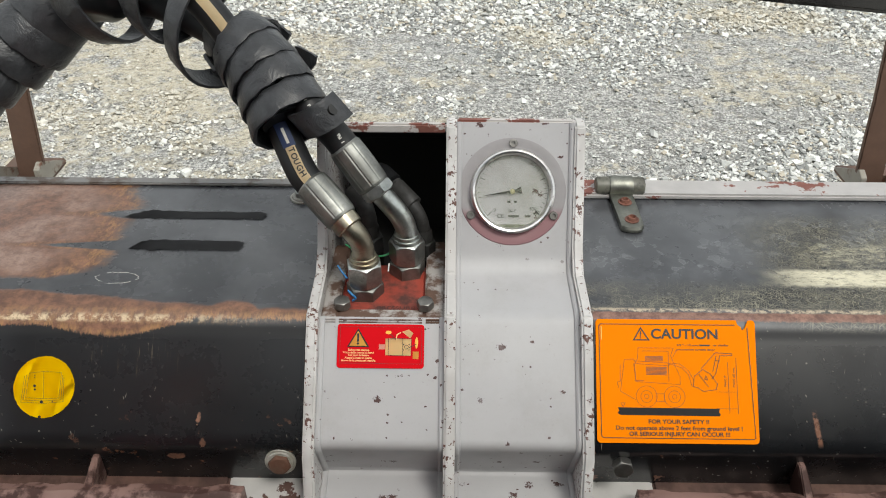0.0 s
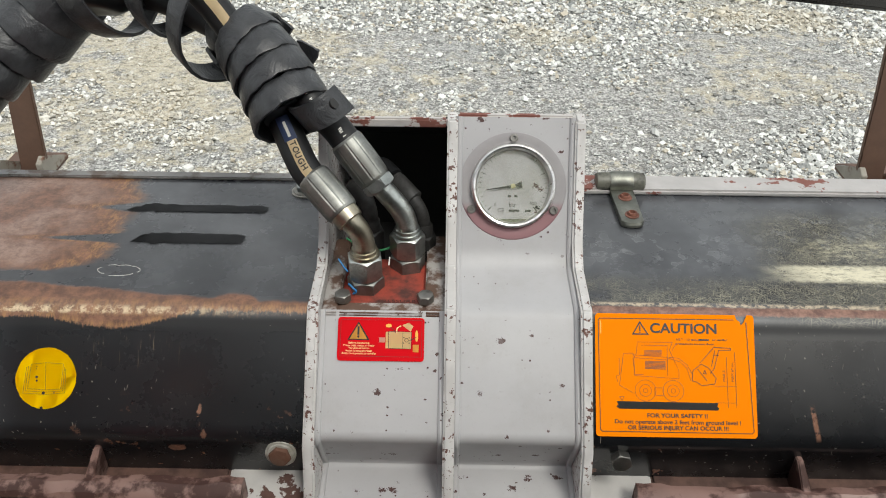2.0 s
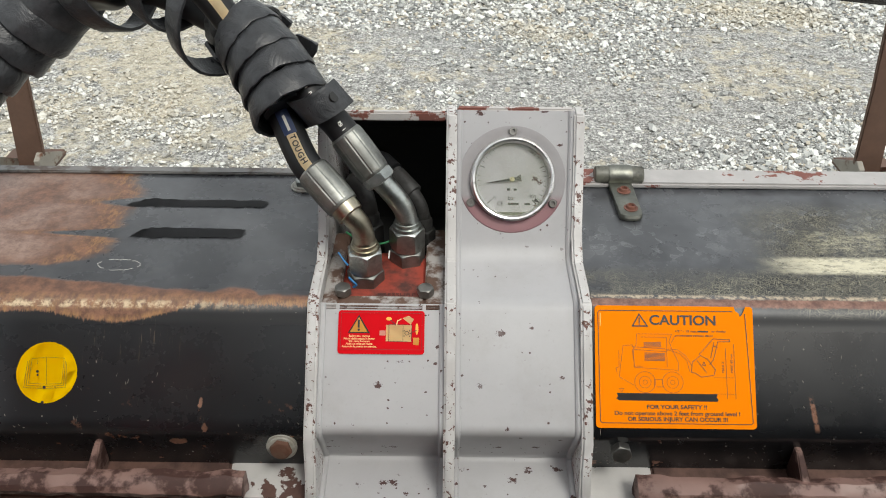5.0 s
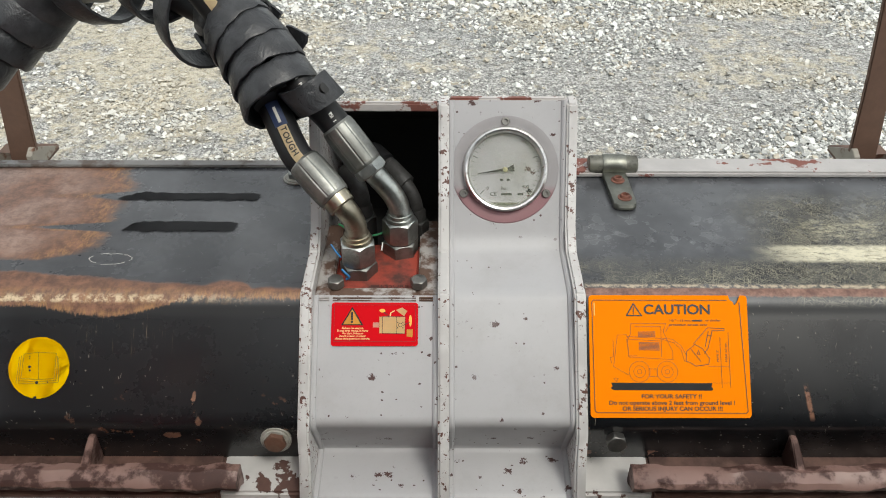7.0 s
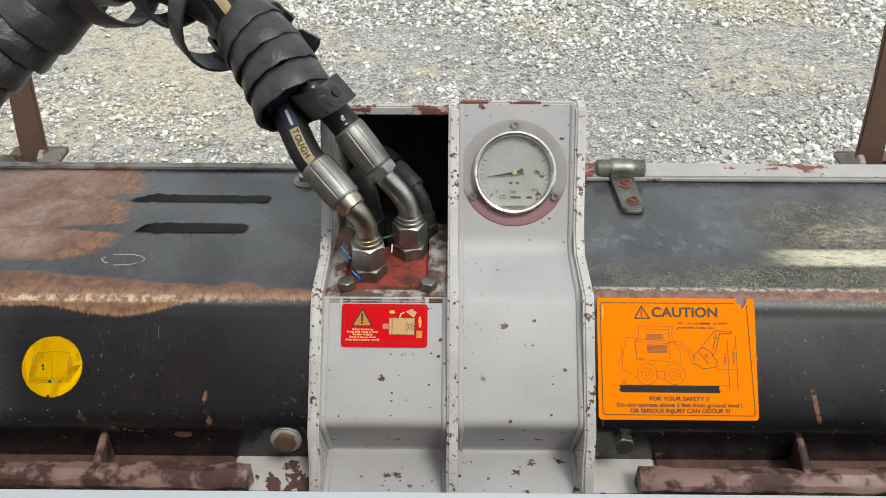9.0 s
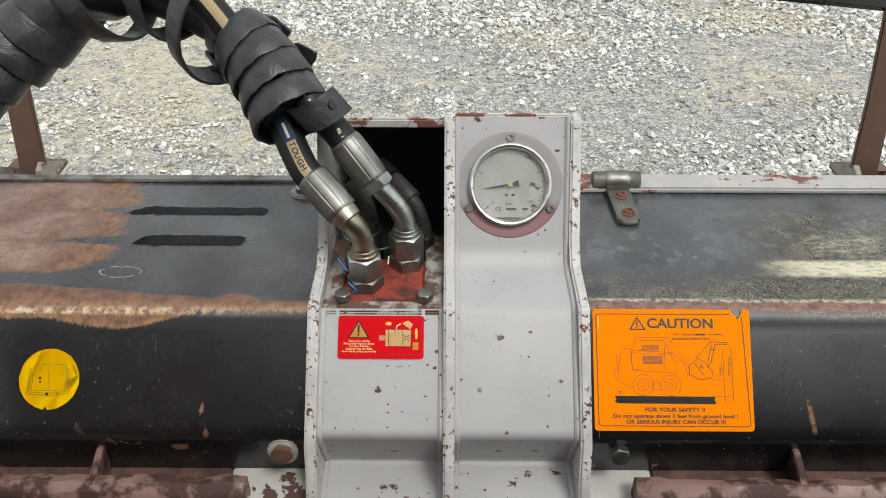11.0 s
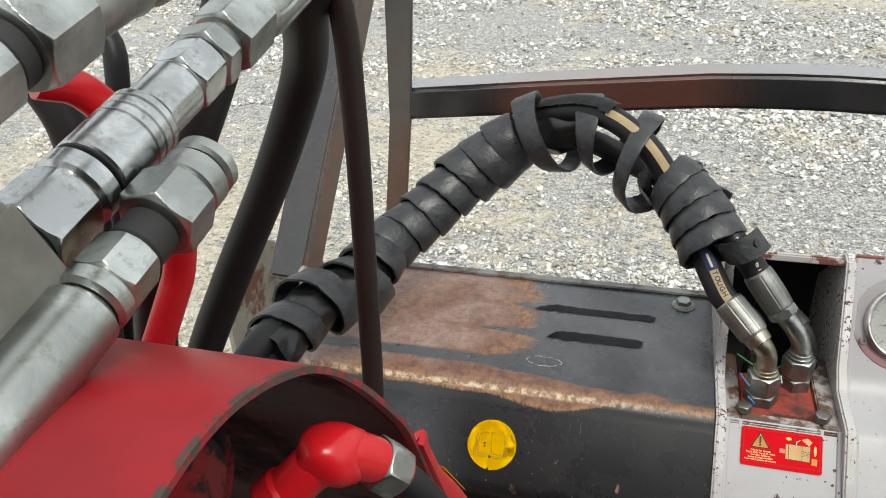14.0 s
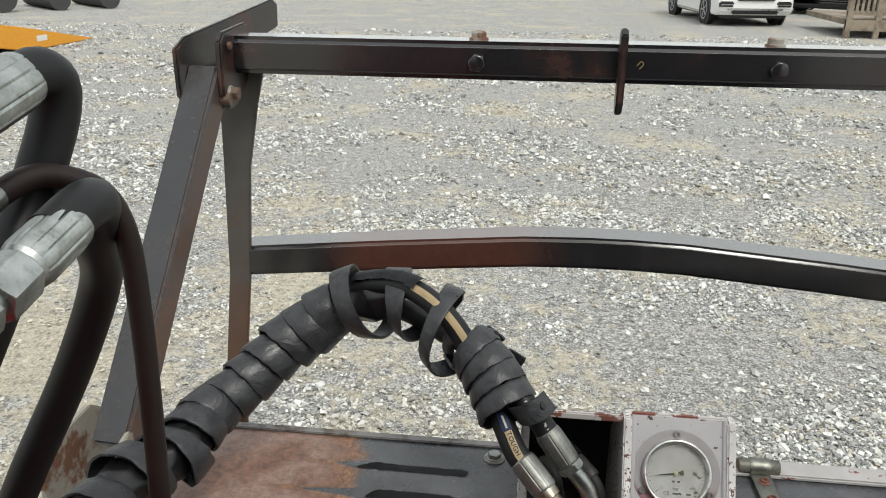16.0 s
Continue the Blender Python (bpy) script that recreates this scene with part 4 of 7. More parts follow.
# ---- tape strips on the cover ----
def strip_on_top(x0, x1, y, w, seed):
    rnd = random.Random(seed)
    bm = bmesh.new()
    a, b = [], []
    for i in range(25):
        x = x0 + (x1 - x0) * i / 24
        f = min(1.0, (1.5 + i * 1.2) / 6, (25 - i) * 0.55)
        a.append(bm.verts.new((x - (0.004 if i == 0 else 0), y - w / 2 + rnd.uniform(-0.001, 0.001) * (3 if i < 6 else 1), TOP + 0.0015)))
        b.append(bm.verts.new((x + 0.010 * (1 - f), y - w / 2 + w * (0.45 + 0.55 * f) + rnd.uniform(-0.001, 0.001) * (2 if i < 6 else 1), TOP + 0.0015 + rnd.uniform(0, 0.0025 if i < 8 else 0.001))))
    for i in range(24):
        bm.faces.new((a[i], a[i + 1], b[i + 1], b[i]))
    bmesh.ops.solidify(bm, geom=bm.faces[:], thickness=0.001)
    return bm


for x0, x1, y, w in ((-0.506, -0.324, 0.081, 0.016), (-0.476, -0.340, 0.010, 0.020)):
    tagged(part("tape_strip", strip_on_top(x0, x1, y, w, int(x0 * -1000)), M_TAPE, None), "peeling black tape strip on the rusty cover", "tape")


# ---- push frame ----
frame_top = thing("push_frame", (-0.075, 0.6, 0.0), "black steel push bar frame with rusty brown wear", "push bar")
MIR = -0.150   # the frame mirrors about the head's middle


def beam(points, w, h, bevel=0.006, bm=None):
    """A square tube along points, w across and h high."""
    bm = bmesh.new()
    rows = []
    fr = frames_along(points)
    for p, t, u, v in fr:
        up = (Vector((0, 0, 1)) - t * t.z).normalized() if abs(t.z) < 0.95 else (Vector((0, 1, 0)) - t * t.y).normalized()
        side = t.cross(up)
        rows.append([bm.verts.new(p + side * a * w / 2 + up * b * h / 2) for a, b in ((-1, -1), (1, -1), (1, 1), (-1, 1))])
    for a, b in zip(rows, rows[1:]):
        for k in range(4):
            bm.faces.new((a[k], a[(k + 1) % 4], b[(k + 1) % 4], b[k]))
    bm.faces.new(rows[0][::-1])
    bm.faces.new(rows[-1])
    bmesh.ops.recalc_face_normals(bm, faces=bm.faces[:])
    return bevelled(bm, bevel, 3, 0.9)


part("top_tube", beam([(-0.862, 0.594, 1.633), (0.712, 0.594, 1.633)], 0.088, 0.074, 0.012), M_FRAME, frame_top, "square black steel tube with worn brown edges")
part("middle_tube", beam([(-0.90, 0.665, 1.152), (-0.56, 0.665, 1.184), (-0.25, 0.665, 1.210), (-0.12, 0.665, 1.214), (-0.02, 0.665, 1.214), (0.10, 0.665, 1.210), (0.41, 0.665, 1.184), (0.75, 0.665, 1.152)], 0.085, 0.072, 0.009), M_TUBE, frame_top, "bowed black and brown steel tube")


def post(flip):
    def fx(x):
        return MIR - x if flip else x
    rows = [(1.60, -0.915, -0.815), (1.52, -0.918, -0.835), (1.38, -0.922, -0.862), (1.12, -0.932, -0.882), (0.95, -0.952, -0.902), (0.72, -0.980, -0.922), (0.60, -0.992, -0.93)]
    bm = bmesh.new()
    fa, fb = [], []
    for z, a, b in rows:
        ring = [bm.verts.new((fx(x), y, z)) for x, y in ((a, 0.622), (b, 0.622), (b, 0.634), (a + 0.012, 0.634), (a + 0.012, 0.70), (a, 0.70))]
        fa.append(ring)
    for p, q in zip(fa, fa[1:]):
        for k in range(6):
            bm.faces.new((p[k], p[(k + 1) % 6], q[(k + 1) % 6], q[k]))
    bm.faces.new(fa[0])
    bm.faces.new(fa[-1][::-1])
    bmesh.ops.recalc_face_normals(bm, faces=bm.faces[:])
    return bevelled(bm, 0.002, 2)


def brace(flip):
    def fx(x):
        return MIR - x if flip else x
    return beam([(fx(-0.925), 0.060, 1.030), (fx(-0.893), 0.525, 1.600)], 0.066, 0.066, 0.006)


for flip in (False, True):
    def fx(x):
        return MIR - x if flip else x
    part("post", post(flip), M_POST, frame_top, "brown grey folded steel post")
    part("brace", brace(flip), M_BRACE, frame_top, "slanting black steel brace with a rusty side")
    for x0, x1, poly in ((-0.936, -0.924, [(0.455, 1.560), (0.455, 1.655), (0.50, 1.672), (1.04, 1.712), (1.075, 1.70), (1.07, 1.64), (0.66, 1.60), (0.55, 1.555), (0.50, 1.535)]),
                         (-0.864, -0.850, [(0.485, 1.560), (0.490, 1.665), (0.51, 1.682), (0.64, 1.690), (0.66, 1.67), (0.64, 1.58), (0.55, 1.530), (0.51, 1.530)])):
        part("end_plate", prism(poly, *sorted((fx(x0), fx(x1))), 0.004), M_PLATE, frame_top, "dark steel plate with rusty edges")
    s = -1 if flip else 1
    bolt((fx(-0.849), 0.516, 1.562), (s, 0, 0), 0.024, 0.018, M_RUSTBOLT, frame_top, washer=0.016)
    bolt((fx(-0.849), 0.520, 1.655), (s, 0, 0), 0.014, 0.008, M_RUSTBOLT, frame_top)
    part("pin", lathe((fx(-0.942), 0.50, 1.553), (s, 0, 0), [(0, 0.012), (0.10, 0.012)], 18), M_RUSTBOLT, frame_top)
    # feet on the cover ends
    part("foot_bracket", prism([(-0.05, 0.90), (-0.05, 1.055), (0.02, 1.085), (0.10, 1.085), (0.16, 1.04), (0.20, 0.90)], *sorted((fx(-1.000), fx(-0.988))), 0.002), M_BRACKET, frame_top, "dull pale bracket plate")
    part("foot_bracket", prism([(-0.03, 0.98), (-0.02, 1.050), (0.05, 1.070), (0.12, 1.04), (0.15, 0.98)], *sorted((fx(-0.902), fx(-0.892))), 0.002), M_BRACKET, frame_top, "rust stained bracket plate")
    part("side_arm", prism([(0.10, 0.70), (0.15, 0.86), (0.40, 0.80), (0.60, 0.80), (0.70, 0.74), (0.70, 0.56), (0.30, 0.50)], *sorted((fx(-1.01), fx(-0.994))), 0.002), M_BRACKET, frame_top)
    part("post_foot", box((min(fx(-1.04), fx(-0.925)), 0.61, 0.735), (max(fx(-1.04), fx(-0.925)), 0.73, 0.750), 0.002), M_POST, frame_top, "rust brown foot plate")
    part("foot_gusset", prism([(0.60, 0.75), (0.60, 0.79), (0.62, 0.80), (0.72, 0.75)], *sorted((fx(-0.928), fx(-0.916))), 0.001), M_BRACKET, frame_top)
for nx in (-0.358, 0.208):
    bolt((nx, 0.5495, 1.630), (0, -1, 0), 0.030, 0.014, M_FRAME, frame_top, name="nut")
    part("bolt_head", lathe((nx, 0.594, 1.670), (0, 0, 1), [(-0.002, 0.019), (0.003, 0.019), (0.004, 0.015), (0.013, 0.0145), (0.016, 0.011)], 24), M_BRACKET, frame_top, "pale worn bolt head")
part("crayon_mark", tube(spline([(-0.052, 0.5495, 1.632), (-0.044, 0.5495, 1.640), (-0.040, 0.5495, 1.634), (-0.047, 0.5495, 1.626)], 5), 0.0007, 8), plain("dull_crayon", (0.36, 0.26, 0.09), 0.7), frame_top, "faint yellow crayon mark")
part("hanger_plate", prism([(0.530, 1.560), (0.530, 1.69), (0.55, 1.702), (0.57, 1.69), (0.57, 1.548), (0.55, 1.535)], -0.087, -0.073, 0.003), M_PLATE, frame_top, "hanging steel tab with rusty edge")
# ---- hydraulic hoses ----
BUNDLE = [(-0.251, -0.008, 1.184), (-0.298, 0.053, 1.247), (-0.361, 0.098, 1.282), (-0.440, 0.130, 1.307), (-0.500, 0.143, 1.297), (-0.551, 0.149, 1.278), (-0.616, 0.128, 1.230),
          (-0.673, 0.079, 1.184), (-0.725, 0.017, 1.148), (-0.753, -0.063, 1.124), (-0.792, -0.151, 1.124), (-0.827, -0.259, 1.105)]
FA0, FA1 = Vector((-0.1946, -0.064, 1.1064)), Vector((-0.2336, -0.036, 1.140))   # ferrule ends
FB0, FB1 = Vector((-0.1620, -0.017, 1.1220)), Vector((-0.1985, 0.0005, 1.1674))


def hose_end(name_label, nut, f0, f1, hose_line, nut_flats, metal, spin):
    """One hose with its hex swivel nut, bent tail, crimped ferrule and rubber."""
    hose = thing("hydraulic_hose", nut, name_label, "hose", "mulcher drive hoses")
    n, a, b = Vector(nut), Vector(f0), Vector(f1)
    part("adapter_nut", hexagon(n, (0, 0, 1), -0.008, 0.016, nut_flats * 1.02, spin + 0.3), M_FERRULE, hose)
    part("swivel_nut", hexagon(n, (0, 0, 1), 0.0165, 0.046, nut_flats, spin, 0.2), M_STEEL, hose, "bright hex swivel nut")
    part("collar", lathe(n, (0, 0, 1), [(0.044, nut_flats * 0.47), (0.050, nut_flats * 0.45), (0.0505, nut_flats * 0.40), (0.055, nut_flats * 0.40), (0.0555, nut_flats * 0.36), (0.060, nut_flats * 0.34)], 28), metal, hose)
    top = n + Vector((0, 0, 0.055))
    line = bezier(top, Vector((0, 0, 0.024)), a + (b - a).normalized() * 0.004, (b - a).normalized() * 0.024)
    part("bent_tail", tube(line, 0.0130, 24), metal, hose, "bent plated steel tail")
    d = (b - a).normalized()
    L = (b - a).length
    if metal is M_GOLD:
        part("ferrule_collar", lathe(a, d, [(-0.011, 0.0135), (-0.010, 0.0162), (-0.003, 0.0168), (0.004, 0.0168)], 32), metal, hose)
    else:
        part("ferrule_collar", hexagon(a, d, -0.010, 0.004, 0.034, spin), M_STEEL, hose)
    body = lathe(a, d, [(0.002, 0.015), (0.003, 0.0185), (0.006, 0.0196), (0.014, 0.0202), (L * 0.5, 0.0206), (L - 0.010, 0.0203), (L - 0.003, 0.0196), (L, 0.0180)], 80)
    for i, v in enumerate(body.verts):
        if 3 * 80 <= i < 6 * 80 and (i % 8) == 0:
            q = v.co - a
            axis = d * q.dot(d)
            v.co = a + axis + (q - axis) * 0.968
    part("ferrule", body, M_FERRULE, hose, "crimped zinc plated ferrule", 0.25)
    part("rubber", tube(even(spline([b - d * 0.01, b + d * 0.015] + [Vector(p) for p in hose_line], 10), 0.006), lambda t: 0.0176 + 0.0020 * min(1.0, max(0.0, t - 0.25) / 0.2), 24), M_HOSE, hose, "black rubber hose")
    return hose


A_END = [(-0.5845, -0.512, 1.6405), (-0.5825, -0.470, 1.650), (-0.590, -0.440, 1.642), (-0.617, -0.405, 1.603), (-0.655, -0.345, 1.530), (-0.709, -0.335, 1.420), (-0.769, -0.355, 1.300), (-0.829, -0.355, 1.182), (-0.880, -0.330, 1.060), (-0.865, -0.325, 1.030)]
B_END = [(-0.637, -0.440, 1.7420), (-0.632, -0.420, 1.745), (-0.631, -0.404, 1.732), (-0.638, -0.404, 1.700), (-0.653, -0.427, 1.642), (-0.665, -0.475, 1.570), (-0.712, -0.495, 1.465), (-0.772, -0.476, 1.333), (-0.837, -0.417, 1.185), (-0.900, -0.360, 1.040), (-0.885, -0.335, 1.000)]
lineA = [Vector(p) for p in ((-0.275, 0.017, 1.193), (-0.312, 0.049, 1.255), (-0.364, 0.072, 1.318), (-0.430, 0.109, 1.342), (-0.504, 0.137, 1.326))] + [Vector(p) + Vector((0.0, 0.0, 0.017)) for p in BUNDLE[5:]]
lineB = [Vector(p) for p in ((-0.235, 0.003, 1.214), (-0.271, 0.058, 1.243), (-0.359, 0.120, 1.256), (-0.453, 0.150, 1.284))] + [Vector(p) + Vector((0.0, 0.0, -0.017)) for p in BUNDLE[5:]]
hose_a = hose_end("black hydraulic hose with a crimped ferrule and bent tail", (-0.1755, -0.0625, 1.004), FA0, FA1, lineA + A_END[::-1], 0.038, M_GOLD, 0.2)
hose_b = hose_end("black hydraulic hose with a bright bent steel tail", (-0.1275, -0.0195, 1.006), FB0, FB1, lineB + B_END[::-1], 0.038, M_STEEL, 0.5)

wrap = thing("spiral_wrap", (-0.735, 0.045, 1.10), "dull black rubber strap wound tightly round both hoses", "hose wrap")
mid = spline(BUNDLE, 10)
full = even(mid, 0.004)
length = len(full) * 0.004


def sub(a, b):
    return [p for i, p in enumerate(full) if a <= i * 0.004 <= b]


part("tight_wrap", strip_wrap(sub(0.0, 0.160), lambda s: 0.0365 - 0.003 * max(0, 0.03 - s) / 0.03, lambda s: 0.0285, lambda s: 0.0310, 0.0045, 0.016, 0.0060, 4, turn_out=-1), M_WRAP, wrap)
part("loose_wrap", strip_wrap(sub(0.115, 0.400), lambda s: 0.050 + 0.007 * math.sin(s * 34), lambda s: 0.082, lambda s: 0.031, 0.004, 0.020, 0.010, 8, turn_out=-1), M_WRAP, wrap, "loose strap turns with gaps")
part("tight_wrap", strip_wrap(sub(0.355, 0.745), lambda s: 0.0375 + 0.002 * math.sin(s * 19), lambda s: 0.0415, lambda s: 0.0440, 0.0052, 0.024, 0.0055, 12, turn_out=1), M_WRAP, wrap)
part("loose_wrap", strip_wrap(sub(0.690, 0.940), lambda s: 0.0430 + 0.004 * math.sin(s * 60), lambda s: 0.062, lambda s: 0.036, 0.0045, 0.020, 0.008, 21, turn_out=1), M_WRAP, wrap)


def crumpled(path, radius, seed):
    """A creased plastic sleeve under the strap."""
    bm = tube(path, radius, 36)
    for v in bm.verts:
        q = v.co * 38 + Vector((seed, 0, 0))
        v.co += Vector((noise.noise(q), noise.noise(q + Vector((7, 0, 0))), noise.noise(q + Vector((0, 9, 0))))) * 0.006
    return bm


part("core", tube(sub(0.02, 0.13), 0.0300, 24), M_HOSE, wrap)
part("core", tube(sub(0.375, 0.70), 0.0350, 24), M_HOSE, wrap)
part("inner_sleeve", crumpled(sub(0.285, 0.400), 0.0340, 5.0), M_SLEEVE, wrap, "creased black plastic sleeve")
part("inner_sleeve", crumpled(sub(0.68, 0.925), 0.0375, 3.0), M_SLEEVE, wrap, "creased black plastic sleeve")


def curl(path, s0, s1, radius, turns, width, seed):
    """A slack curl of the strap round one hose."""
    return strip_wrap([p for i, p in enumerate(even(path, 0.004)) if s0 <= i * 0.004 <= s1], lambda s: radius + 0.006 * math.sin(s * 70 + seed), lambda s: (s1 - s0 - 0.05) / turns, lambda s: width, 0.004, 0.020, 0.006, seed, turn_out=-1)


part("slack_curl", curl(spline(lineB, 8), 0.060, 0.180, 0.0330, 1.4, 0.028, 6), M_WRAP, wrap, "slack strap curl round one hose")


def torn_sleeve(s0, s1, radius, seed):
    """A torn half sleeve lying over the top of the hoses."""
    rnd = random.Random(seed)
    bm = bmesh.new()
    rows = []
    for p, t, u, v in frames_along([q for i, q in enumerate(even(spline(lineA, 8), 0.004)) if s0 <= i * 0.004 <= s1]):
        up = (Vector((-0.1, 0.10, 1)) - t * t.dot(Vector((-0.1, 0.10, 1)))).normalized()
        side = t.cross(up)
        lo, hi = -0.95 + rnd.uniform(-0.08, 0.08), 0.75 + rnd.uniform(-0.1, 0.1)
        rows.append([bm.verts.new(p + (up * math.cos(a) + side * math.sin(a)) * radius) for a in [lo + (hi - lo) * i / 10 for i in range(11)]])
    for a, b in zip(rows, rows[1:]):
        for i in range(10):
            bm.faces.new((a[i], a[i + 1], b[i + 1], b[i]))
    bmesh.ops.solidify(bm, geom=bm.faces[:], thickness=0.004)
    return bm


part("torn_sleeve", torn_sleeve(0.215, 0.330, 0.0235, 3), M_WRAP, wrap, "torn piece of rubber sleeve over the hoses")


def strap_end():
    """The loose end of the strap round one hose, with a punched hole."""
    ax = (Vector((-0.235, 0.003, 1.214)) - FB1).normalized()
    o = Vector((-0.228, 0.001, 1.205))
    u = Vector((0.35, -0.75, 0.55))
    u = (u - ax * u.dot(ax)).normalized()
    v = ax.cross(u)
    bm = bmesh.new()
    rows = []
    for i in range(23):
        a = -2.6 + 3.6 * i / 22
        r = 0.0205 + 0.010 * max(0, (i - 15) / 7) ** 1.5
        c = o + ax * (0.010 - 0.018 * i / 22)
        d = u * math.cos(a) + v * math.sin(a)
        rows.append([bm.verts.new(c + ax * w + d * (r + t)) for w, t in ((-0.017, 0), (-0.017, 0.004), (0.017, 0.004), (0.017, 0))])
    for p, q in zip(rows, rows[1:]):
        for j in range(4):
            bm.faces.new((p[j], p[(j + 1) % 4], q[(j + 1) % 4], q[j]))
    bm.faces.new(rows[0])
    bm.faces.new(rows[-1][::-1])
    return bm, o, ax, u, v


bm, o, ax, u, v = strap_end()
part("strap_end", bm, M_WRAP, wrap)
a = 0.45
d = u * math.cos(a) + v * math.sin(a)
part("punched_hole", lathe(o - ax * 0.004 + d * 0.0235, d, [(0.0, 0.0060), (0.0056, 0.0060), (0.0057, 0.005)], 16), M_DARK, wrap)

# printed stripe and lettering on the two hoses
def along_hose(line, s0, facing):
    pts = even(line, 0.001)
    fr = frames_along(pts)
    out = []
    for p, t, u, v in fr:
        n = Vector(facing)
        n = (n - t * n.dot(t)).normalized()
        out.append((p, t, n, t.cross(n)))
    return out


def stripe(line, s0, s1, facing, r, half, material, name, parent):
    fr = along_hose(line, 0, facing)
    bm = bmesh.new()
    rows = []
    for i in range(int(s0 * 1000), min(int(s1 * 1000), len(fr) - 1), 3):
        p, t, n, w = fr[i]
        rows.append([bm.verts.new(p + (n * math.cos(k * half) + w * math.sin(k * half)) * r) for k in (-1, -0.5, 0, 0.5, 1)])
    for p, q in zip(rows, rows[1:]):
        for j in range(4):
            bm.faces.new((p[j], p[j + 1], q[j + 1], q[j]))
    bmesh.ops.solidify(bm, geom=bm.faces[:], thickness=-0.0003)
    return part(name, bm, material, parent)


def letters(line, s0, text, size, gap, facing, r, material, parent, name, back=False):
    fr = along_hose(line, 0, facing)
    s = s0
    for ch in text:
        if ch != " ":
            i = min(int(s * 1000), len(fr) - 1)
            p, t, n, w = fr[i]
            e = t if not back else -t
            f = n.cross(e)
            q = p + n * r
            words(name, ch, size, Matrix(((e.x, f.x, n.x, q.x), (e.y, f.y, n.y, q.y), (e.z, f.z, n.z, q.z), (0, 0, 0, 1))), material, parent, bold=size * 0.02)
        s += gap if not back else -gap


VIEW = (0.12, -0.80, 0.59)
dA = (FA1 - FA0).normalized()
printA = spline([FA1 - dA * 0.01, FA1 + dA * 0.015] + lineA[:8], 8)
rubA = [c for c in hose_a.children if c.name.startswith("rubber")][0]
rubB = [c for c in hose_b.children if c.name.startswith("rubber")][0]
stripe(printA, 0.010, 0.320, VIEW, 0.0179, 0.32, M_LAYLINE, "print_band", rubA)
stripe(printA, 0.052, 0.086, VIEW, 0.0182, 0.42, M_BLUEINK, "print_patch", rubA)
stripe(printA, 0.056, 0.079, VIEW, 0.0185, 0.09, M_WHITEINK, "print_bar", rubA)
letters(printA, 0.047, "TOUGH", 0.0095, 0.0072, VIEW, 0.0183, M_INK, rubA, "print_letter", True)
dB = (FB1 - FB0).normalized()
printB = spline([FB1 - dB * 0.01, FB1 + dB * 0.015] + lineB[:6], 8)
letters(printB, 0.030, "PSI 1", 0.0055, 0.0042, VIEW, 0.0179, M_WHITEINK, rubB, "print_letter", True)
letters(printB, 0.082, "0 MPa", 0.0052, 0.0040, VIEW, 0.0179, M_WHITEINK, rubB, "print_letter", True)


# ---- loader with quick couplers ----
AX = Vector((0.042, 1.0, 0.230)).normalized()


def coupler(at, s0, pieces, name, label):
    """A quick coupler turned about the common axis direction: pieces of (kind, from, to, size, material)."""
    t = thing(name, at, label, "hydraulic coupler", "loader quick couplers")
    o = Vector(at)
    for nm, kind, a, b, size, mat in pieces:
        if kind == "hex":
            part(nm, hexagon(o, AX, a, b, size, 0.35, 0.1), mat, t)
        elif kind == "cone":
            part(nm, lathe(o, AX, [(a, size - 0.001), (a + 0.002, size), (a + (b - a) * 0.6, size + 0.0006), (a + (b - a) * 0.62, size + 0.0002), (b - 0.002, size + 0.0022), (b, size + 0.0018)], 40), mat, t)
        elif kind == "round":
            c = min(0.003, (b - a) * 0.2)
            part(nm, lathe(o, AX, [(a, size - c), (a + c, size), (b - c, size), (b, size - c)], 36), mat, t)
        elif kind == "crimp":
            bm = lathe(o, AX, [(a, size * 0.84), (a + 0.004, size * 0.93), (a + 0.012, size), (b - 0.014, size), (b - 0.004, size * 0.95), (b, size * 0.86)], 72)
            for i, v in enumerate(bm.verts):
                if 144 <= i < 288 and i % 6 == 0:
                    q = v.co - o
                    ax = AX * q.dot(AX)
                    v.co = o + ax + (q - ax) * 0.955
            part(nm, bm, mat, t, "crimped steel ferrule", 0.2)
        elif kind == "grooved":
            prof = [(a, size - 0.001), (a + 0.001, size), (a + (b - a) * 0.55, size)]
            for i in range(3):
                g = a + (b - a) * (0.58 + 0.14 * i)
                prof += [(g, size), (g + 0.0005, size - 0.0012), (g + 0.0014, size - 0.0012), (g + 0.0019, size)]
            part(nm, lathe(o, AX, prof + [(b - 0.001, size), (b, size - 0.001)], 40), mat, t, "", 0.4)
        elif kind == "ribbed":
            prof = [(a, size - 0.002), (a + 0.001, size), (a + (b - a) * 0.35, size)]
            w = (b - a) * 0.65 / 5
            for i in range(5):
                s = a + (b - a) * 0.35 + w * i
                prof += [(s + w * 0.25, size - 0.0026), (s + w * 0.45, size - 0.0026), (s + w * 0.60, size), (s + w * 0.98, size)]
            part(nm, lathe(o, AX, prof + [(b, size - 0.002)], 40), mat, t, "", 0.4)
        elif kind == "knurl":
            bm = lathe(o, AX, [(a, size - 0.002), (a + 0.002, size), (b - 0.002, size), (b, size - 0.002)], 144)
            for i, v in enumerate(bm.verts):
                if i % 2 and 144 <= i < 144 * 3:
                    q = v.co - o
                    ax = AX * q.dot(AX)
                    v.co = o + ax + (q - ax) * 0.972
            part(nm, bm, mat, t, "knurled ring", 0.2)
    return t


